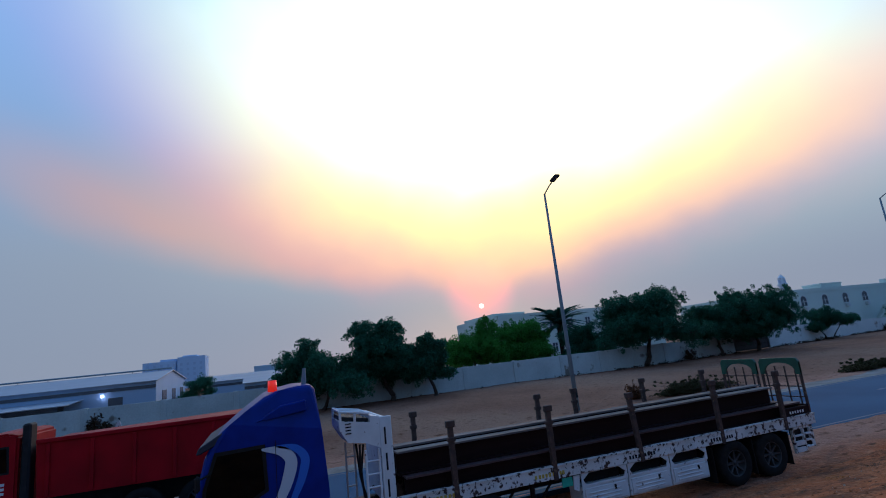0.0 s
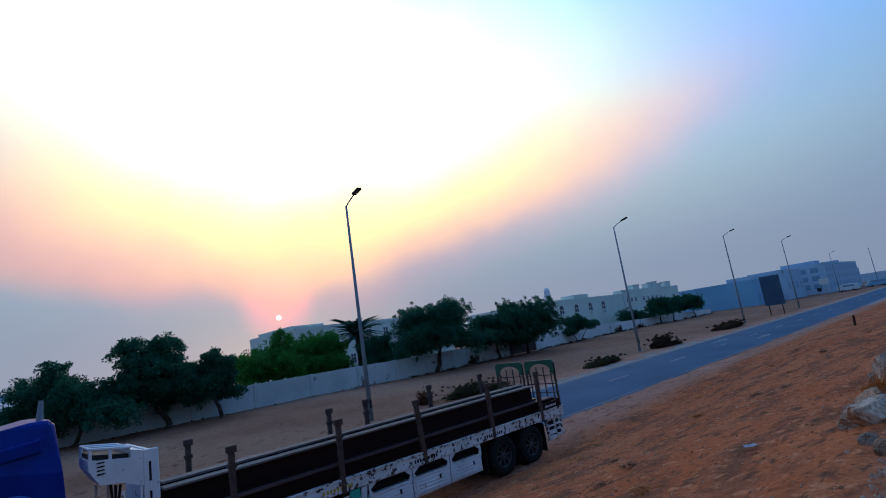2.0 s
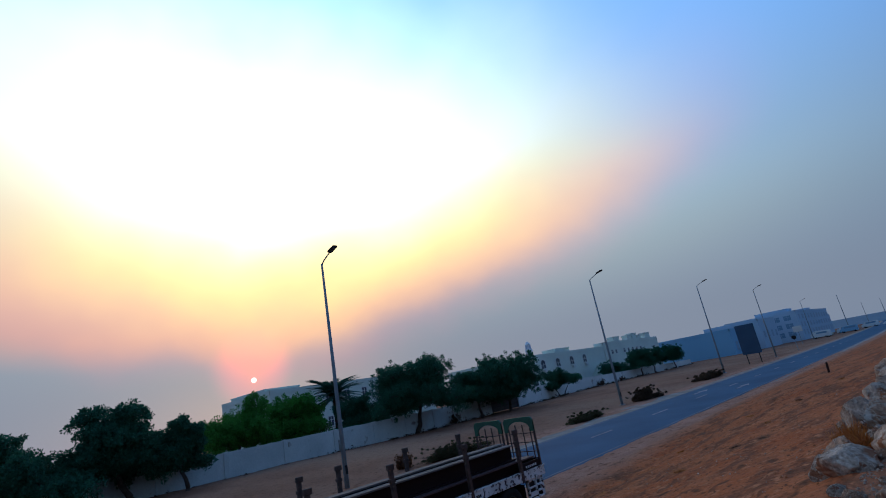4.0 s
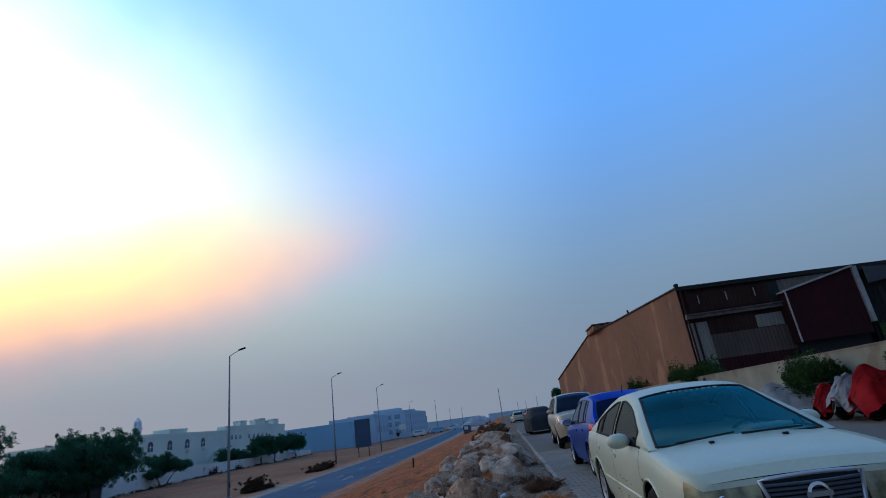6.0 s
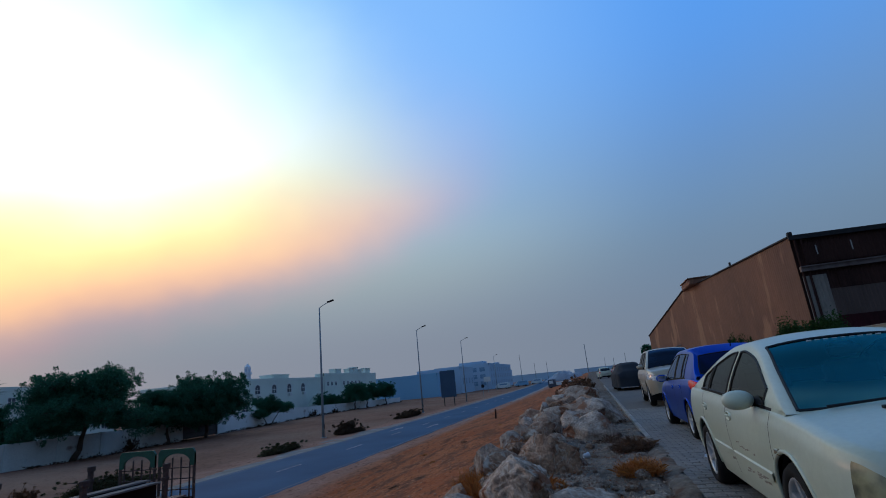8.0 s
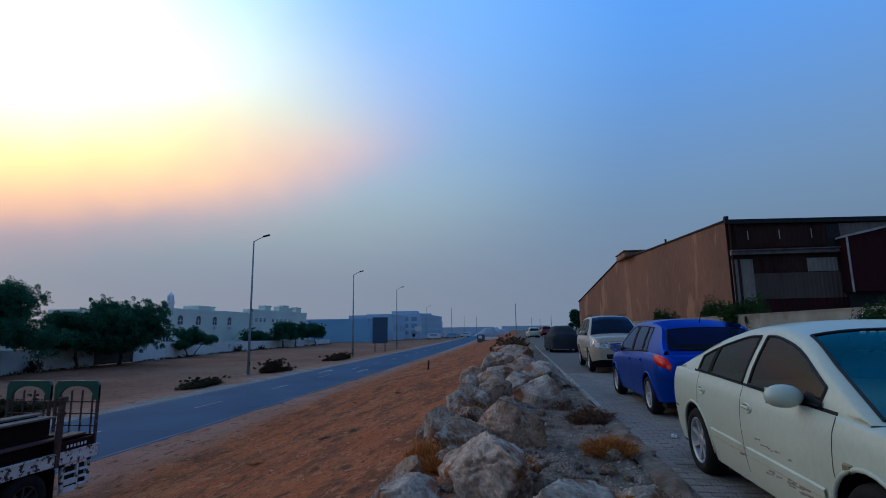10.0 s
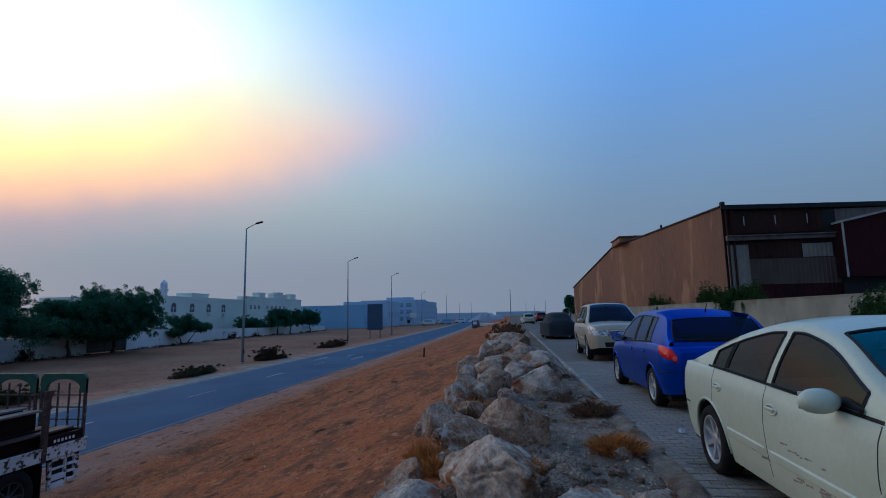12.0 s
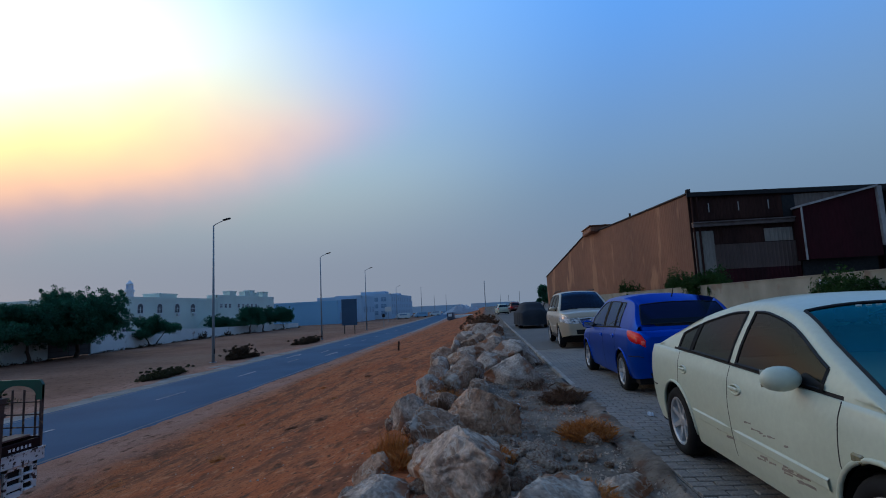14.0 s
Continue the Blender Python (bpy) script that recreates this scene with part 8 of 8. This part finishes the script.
for k in range(16):
    tuft("brown dry weed rooted between the boulders", rnd.uniform(-0.1, 1.5), 6.9 + k * 0.85 + rnd.uniform(-0.3, 0.3), rnd.uniform(0.16, 0.30), rnd.uniform(0.24, 0.42), 700, M_TANGLE if k % 3 else M_DRY, 70 + k)
rnd = random.Random(9)
for k in range(26):
    tuft("flat dry grass clump on the sand bank", rnd.uniform(-6.5, -0.6), rnd.uniform(3.0, 24.0), rnd.uniform(0.15, 0.35), rnd.uniform(0.04, 0.10), 260, M_TANGLE if k % 2 else M_DRY, 20 + k, 0.1)
shrub("bush", "heap of dry grey-brown brush at the crest", pose(0.75, 34.0, -0.1), (1.3, 2.6), 1.25, 3600, 0.10, M_TANGLE, 61, 12, "bush")
shrub("bush", "dry brown brush behind the boulders", pose(0.7, 29.5, -0.1), (0.8, 1.6), 0.9, 1400, 0.09, M_TANGLE, 62, 8, "bush")

# ---- litter ----
M_PAPER = mat("white_paper", (0.62, 0.66, 0.72), 0.8, second=(0.5, 0.54, 0.6), scale=12)
cup = thing("paper_cup", "crushed white paper cup lying on gravel", "cup", pose(1.35, 9.35, 0.0, 0, 82, 30))
part("side", lathe([(0.032, 0.0), (0.042, 0.09), (0.044, 0.095), (0.040, 0.092), (0.030, 0.004)], 18), M_PAPER, cup, m=pose(0, 0, 0, 0, -90, 0))
part("base", lathe([(0.0, 0.002), (0.031, 0.002)], 18), M_PAPER, cup, m=pose(0, 0, 0, 0, -90, 0))


def scrap(label, x, y, z, w, d, seed, turn):
    rnd_ = random.Random(seed)
    own = bmesh.new()
    vs = [[own.verts.new(((i - 2) / 4 * w, (j - 2) / 4 * d, 0.012 + 0.02 * rnd_.random())) for j in range(5)] for i in range(5)]
    for i in range(4):
        for j in range(4):
            own.faces.new((vs[i][j], vs[i + 1][j], vs[i + 1][j + 1], vs[i][j + 1]))
    g = bmesh.ops.solidify(own, geom=own.faces[:], thickness=0.002)
    ob = new("paper_scrap", mesh_of(own, "paper_scrap", M_PAPER))
    ob.matrix_basis = pose(x, y, z, 4, -5, turn)
    return tagged(ob, label, "litter", "litter")


scrap("crumpled pale blue paper scrap on soil", 1.86, 5.72, ground_z(1.86, 5.72) + 0.01, 0.16, 0.12, 1, 20)
scrap("white paper scrap on red sand", -1.12, 5.9, ground_z(-1.12, 5.9) + 0.02, 0.14, 0.10, 2, 50)
scrap("pale paper scrap on the paving", 3.0, 8.6, 0.006, 0.16, 0.07, 3, 75)
scrap("white scrap near the compound wall", -40.5, -12.0, ground_z(-40.5, -12.0) + 0.03, 0.6, 0.4, 4, 10)
scrap("pale bag lying near the compound wall", -41.0, -9.0, ground_z(-41.0, -9.0) + 0.03, 0.5, 0.4, 5, 60)

# ---- motorcycles under covers ----
M_TARP = mat("pale_tarp", (0.52, 0.53, 0.54), 0.7, second=(0.38, 0.38, 0.39), scale=3, bump=0.4, bump_scale=9)
M_REDTARP = mat("red_tarp", (0.62, 0.012, 0.016), 0.5, second=(0.40, 0.008, 0.012), scale=2.5, bump=0.4, bump_scale=8, spec=0.15)
M_BLUETARP = mat("pale_blue_tarp", (0.34, 0.46, 0.58), 0.7, second=(0.5, 0.52, 0.54), scale=3, bump=0.3, bump_scale=9)
M_REDBIKE = mat("red_fairing", (0.45, 0.02, 0.015), 0.35, coat=0.5, second=(0.36, 0.015, 0.012), scale=4)


def motorcycle(m, label):
    """A delivery motorcycle standing across the row; local y runs forward."""
    ob = thing("motorcycle", label, "motorcycle", m, "row of motorcycles")
    for y in (-0.62, 0.62):
        wheel(ob, pose(0, y, 0.30), 0.30, 0.11, 0.22, 8, M_DARK)
    part("engine", box(-0.14, 0.14, -0.25, 0.25, 0.28, 0.58, 0.05), M_DARK, ob)
    part("frame", merge(tube((0, -0.6, 0.35), (0, 0.1, 0.62), 0.03), tube((0, 0.1, 0.62), (0, 0.45, 0.85), 0.03)), M_DARK, ob)
    part("fuel_tank", box(-0.13, 0.13, 0.02, 0.42, 0.66, 0.88, 0.07, seg=2), M_REDBIKE, ob)
    part("seat", box(-0.12, 0.12, -0.62, 0.04, 0.72, 0.82, 0.03), M_BLACKPL, ob)
    part("fork", merge(tube((-0.07, 0.62, 0.30), (-0.07, 0.42, 0.98), 0.02), tube((0.07, 0.62, 0.30), (0.07, 0.42, 0.98), 0.02)), M_POLE, ob)
    part("handlebar", tube((-0.34, 0.36, 1.02), (0.34, 0.36, 1.02), 0.014), M_DARK, ob)
    part("headlamp", tube((0, 0.48, 0.88), (0, 0.56, 0.88), 0.08), M_CHROME, ob)
    part("front_guard", box(-0.07, 0.07, 0.40, 0.86, 0.60, 0.64, 0.015), M_REDBIKE, ob)
    part("stand", tube((0.0, -0.1, 0.3), (0.22, -0.1, 0.0), 0.012), M_DARK, ob)
    return ob


def tarp(m, label, material, L, Wd, H, seed, group="tarpaulins over the motorcycles"):
    """A cloth thrown over a motorcycle: a sagging ridge with folds and an uneven hem."""
    own = bmesh.new()
    nu, nv = 60, 48
    o = Vector((seed * 2.7, 0, 0))
    grid = []
    for i in range(nu + 1):
        t = i / nu * 2 - 1
        row = []
        for j in range(nv + 1):
            s = j / nv * 2 - 1
            ridge = H * (0.78 + 0.20 * math.exp(-((t - 0.45) / 0.28) ** 2) - 0.14 * t * t)
            a = abs(s)
            drop = ridge * (1 - 0.72 * a ** 1.35) * (1 - 0.30 * max(0, abs(t) - 0.75) / 0.25)
            fold = 0.07 * noise.noise((t * 3.5, s * 4.0, seed)) + 0.09 * (0.5 - abs(noise.noise((t * 5.5, s * 4.5, seed + 9)))) + 0.05 * (0.5 - abs(noise.noise((t * 12, s * 9, seed + 3)))) + 0.03 * math.sin(t * 17 + seed + 2 * s) * a - 0.06
            hem = 0.10 * noise.noise((t * 4, seed, s * 2)) * a
            row.append(own.verts.new((s * Wd * (0.22 + 0.78 * a ** 0.8) + fold, t * L / 2, max(0.05, drop + hem + fold * 0.6))))
        grid.append(row)
    for i in range(nu):
        for j in range(nv):
            own.faces.new((grid[i][j], grid[i + 1][j], grid[i + 1][j + 1], grid[i][j + 1]))
    bmesh.ops.solidify(own, geom=own.faces[:], thickness=0.006)
    ob = new("tarpaulin", mesh_of(own, "tarpaulin", material, True))
    ob.matrix_basis = m
    return tagged(ob, label, "tarpaulin", group)


BX = 11.55
for y, kind_ in ((19.2, 0), (16.55, 1), (15.6, 1), (14.1, 2), (11.6, 0), (10.4, 0)):
    motorcycle(pose(BX, y, 0, 0, 0, 78 if kind_ != 1 else 100), "red delivery motorcycle parked in a row by the wall")
tarp(pose(BX, 19.2, 0.0, 0, 0, 60), "grey-white tarpaulin thrown over a motorcycle", M_TARP, 2.3, 0.75, 1.30, 3)
tarp(pose(BX, 15.75, 0.05, 0, 0, 95), "pale blue and white sheet over two motorcycles", M_BLUETARP, 1.5, 0.75, 1.18, 5)
tarp(pose(BX - 0.1, 14.15, 0.0, 0, 0, 76), "bright red tarpaulin over a motorcycle", M_REDTARP, 1.9, 0.68, 1.50, 8)
tarp(pose(BX - 0.25, 14.95, 0.10, 0, 0, 84), "thin white plastic sheet over red motorcycles", M_TARP, 1.5, 0.40, 1.22, 17)
tarp(pose(BX - 0.1, 16.3, 0.0, 0, 0, 88), "red tarpaulin bunched beside a pale sheet", M_REDTARP, 1.6, 0.34, 1.10, 21)
tarp(pose(BX, 11.25, 0.15, 0, 0, 80), "white tarpaulin over a motorcycle", M_TARP, 1.9, 0.7, 1.22, 11)
tarp(pose(BX, 10.3, 0.15, 0, 0, 95), "white cloth over a motorcycle at the row's end", M_TARP, 1.8, 0.65, 1.20, 14)

# ---- pipe leaning on the boundary wall, faded paint marks on it ----
pipe = thing("leaning_pipe", "thin dark pipe leaning against the boundary wall", "pipe", pose(12.7, 15.6, 0.0))
part("pipe_body", tube((-0.25, 0.25, 0.0), (0.24, -0.45, 1.98), 0.025), M_DARK, pipe)
part("end_cap", tube((0.24, -0.45, 1.98), (0.247, -0.46, 2.01), 0.032), M_DARK, pipe)
for k in range(5):
    part("paint_mark", box(12.988, 12.997, 21.1 - 0.16 * k, 21.2 - 0.16 * k, 1.57, 1.81 - 0.03 * (k % 2)), M_PAPER, wall_lot, "faded white painted mark")

# ---- covered car ----
cc = thing("covered_car", "car under a dark grey cloth cover beside the kerb", "car", pose(3.75, 34.2, 0.0, 0, 0, 2))
own = bmesh.new()
prof = curve([(-2.3, 0.70), (-2.2, 1.02), (-1.95, 1.15), (-1.45, 1.46), (-0.6, 1.54), (0.3, 1.50), (0.9, 1.30), (1.4, 1.04), (2.0, 0.88), (2.25, 0.5)])
grid = []
for i in range(47):
    y = -2.3 + 4.55 * i / 46
    row = []
    for j in range(25):
        a = math.pi * (j / 24)
        c_, s_ = math.cos(a), math.sin(a)
        end = 1 - 0.25 * (abs(y) / 2.3) ** 4
        u = 1 - abs(2 * j / 24 - 1)
        top_ = prof(y)
        belt_ = min(top_, 0.92)
        if u < 0.5:
            x, z = 0.93 * end * (1 - 0.06 * u), 0.18 + (belt_ - 0.18) * sm(0, 0.5, u)
        else:
            v_ = (u - 0.5) / 0.5
            x, z = 0.93 * end * (0.97 - 0.32 * min(1, v_ * 2.2) - 0.65 * max(0, v_ - 0.4545) / 0.5455), belt_ + (top_ - belt_) * sm(0, 0.62, v_)
        x = x if c_ > 0 else -x
        f = 0.025 * noise.noise((x * 3, y * 3, z * 3)) + 0.02 * math.sin(y * 13) * (1 - s_)
        row.append(own.verts.new((x + f, y, z + f * 0.5)))
    grid.append(row)
for i in range(46):
    for j in range(24):
        own.faces.new((grid[i][j], grid[i + 1][j], grid[i + 1][j + 1], grid[i][j + 1]))
own.faces.new(grid[0])
own.faces.new(list(reversed(grid[-1])))
part("cloth_cover", own, M_GREYCAR, cc, smooth=True)
for h in (-1.3, 1.3):
    for s in (-1, 1):
        wheel(cc, pose(s * 0.74, h, 0.31, 0, 0, 0 if s > 0 else 180))

# ---- lorry far up the road ----
lor = thing("lorry", "dark-cabbed flatbed lorry with a pale load far up the road", "lorry", pose(-4.4, 118.0, -2.1, 0, 0, 86))
M_CABGREY = mat("slate_cab_paint", (0.045, 0.065, 0.10), 0.5, second=(0.06, 0.08, 0.12), scale=2)
part("cab", box(-0.95, 0.95, 1.9, 3.4, 0.55, 2.3, 0.12, seg=2), M_CABGREY, lor)
part("windscreen", box(-0.8, 0.8, 3.38, 3.42, 1.35, 2.1), G_DARK, lor)
for s_ in (-1, 1):
    part("side_window", box(s_ * 0.955 - 0.004, s_ * 0.955 + 0.004, 2.3, 3.1, 1.4, 2.05), M_PALE, lor)
part("bed", box(-1.0, 1.0, -3.4, 1.8, 0.75, 1.0, 0.03), M_CABGREY, lor)
part("load_box", box(-0.9, 0.9, -3.2, 1.6, 1.0, 1.65, 0.05), M_PALE, lor)
for y in (-2.0, 2.6):
    for s_ in (-1, 1):
        wheel(lor, pose(s_ * 0.85, y, 0.4, 0, 0, 0 if s_ > 0 else 180), 0.4, 0.22, 0.25, 6, M_DARK)

# ---- vans parked in the haze up the road ----


def van(m, label, material):
    ob = thing("van", label, "van", m, "vans in the haze")
    out = [(-2.4, 0.35), (-2.4, 1.9), (-2.2, 2.05), (1.1, 2.05), (1.7, 1.35), (2.3, 1.15), (2.4, 0.35)]
    bm = prism(out, -0.9, 0.9, "x")
    bmesh.ops.bevel(bm, geom=bm.edges[:], offset=0.06, segments=2, affect="EDGES")
    part("body", bm, material, ob)
    for s_ in (-1, 1):
        part("side_window", box(s_ * 0.902 - 0.006, s_ * 0.902 + 0.006, -2.0, 1.0, 1.35, 1.85), M_PANE_HAZE, ob)
        for y in (-1.5, 1.5):
            wheel(ob, pose(s_ * 0.80, y, 0.34, 0, 0, 0 if s_ > 0 else 180), 0.34, 0.2, 0.2, 5, M_DARK)
    part("windscreen", prism([(1.14, 2.02), (1.68, 1.40), (1.72, 1.43), (1.18, 2.05)], -0.75, 0.75, "x"), M_PANE_HAZE, ob)
    return ob


white_van = van(pose(-29.5, 188.0, -2.1, 0, 0, 75), "pale van parked far along the road in haze", M_PALE)
for x, y, a in ((-27.0, 214.0, 100), (-22.0, 232.0, 80), (-33.0, 205.0, 95)):
    copy_thing(white_van, pose(x, y, -2.1, 0, 0, a))
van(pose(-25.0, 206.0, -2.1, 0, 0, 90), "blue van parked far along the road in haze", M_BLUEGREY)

# ---- soil washed over the edge of the paving ----
dr = bmesh.new()
pv = None
for k in range(190):
    y = 2.6 + 0.05 * k
    e = 2.56 + 0.17 * noise.noise((y * 0.9, 3, 0)) + 0.10 * noise.noise((y * 3.1, 7, 0)) + 0.05 * noise.noise((y * 9.0, 1, 0)) - 0.25 * sm(10.2, 12.0, y)
    c = [dr.verts.new((2.30, y, ground_z(2.28, y) - 0.02)), dr.verts.new((2.44, y, 0.006)), dr.verts.new((2.44 + (e - 2.44) * 0.6, y, 0.012 + 0.004 * noise.noise((y * 5, 2, 2)))), dr.verts.new((e, y, 0.002))]
    if pv:
        for q in range(3):
            dr.faces.new((pv[q], pv[q + 1], c[q + 1], c[q]))
    pv = c
tagged(part("soil_drift", dr, bpy.data.materials["sand_and_soil"], None, "", True), "grey-brown soil washed over the paving's edge", "soil", kind="structure")

# ---- paving blocks ----
part("joint_bed", box(LOT0 + 0.13, 5.46, 3.1, 18.3, -0.1, -0.006), mat("dark_joint_sand", (0.085, 0.072, 0.062), 0.95, second=(0.05, 0.042, 0.036), scale=4, grain=0.3, spec=0.1), lot)
pv_me = mesh_of(box(-0.094, 0.094, -0.044, 0.044, -0.05, 0.004, 0.004), "paving_block", M_PAVER)
rnd = random.Random(21)
jv, jf = [], []
for r_ in range(150):
    y = 3.2 + r_ * 0.1
    for c_ in range(-1 if r_ % 2 else 0, 14):
        x = 2.64 + c_ * 0.2 + (0.1 if r_ % 2 else 0.0)
        if c_ < 0:
            x += 0.052
        dz = 0.002 + rnd.uniform(0, 0.006)
        hx = 0.045 if c_ < 0 else 0.094
        if 5.3 <= y < 7.35 and c_ >= 0:
            p_ = new("paving_block", pv_me)
            p_.parent = lot
            p_.matrix_basis = pose(x, y, dz, rnd.uniform(-0.8, 0.8), rnd.uniform(-0.5, 0.5), rnd.uniform(-0.8, 0.8))
        else:
            n = len(jv)
            for zz, q in ((-0.05, 0.0), (dz - 0.004, 0.0), (dz, 0.005)):
                jv += [(x - hx + q, y - 0.044 + q, zz), (x + hx - q, y - 0.044 + q, zz), (x + hx - q, y + 0.044 - q, zz), (x - hx + q, y + 0.044 - q, zz)]
            for k in (0, 4):
                jf += [(n + k + i, n + k + (i + 1) % 4, n + k + 4 + (i + 1) % 4, n + k + 4 + i) for i in range(4)]
            jf.append((n + 8, n + 9, n + 10, n + 11))
jme = bpy.data.meshes.new("paving")
jme.from_pydata(jv, [], jf)
M_PAVERJ = mat("concrete_paver_field", (0.180, 0.163, 0.150), 0.9, second=(0.235, 0.207, 0.183), scale=1.5, grain=0.22, grain_scale=40, bump=0.3, bump_scale=60)
jme.materials.append(M_PAVERJ)
pj = new("paving_field", jme)
pj.parent = lot
tagged(pj, kind="stuff")
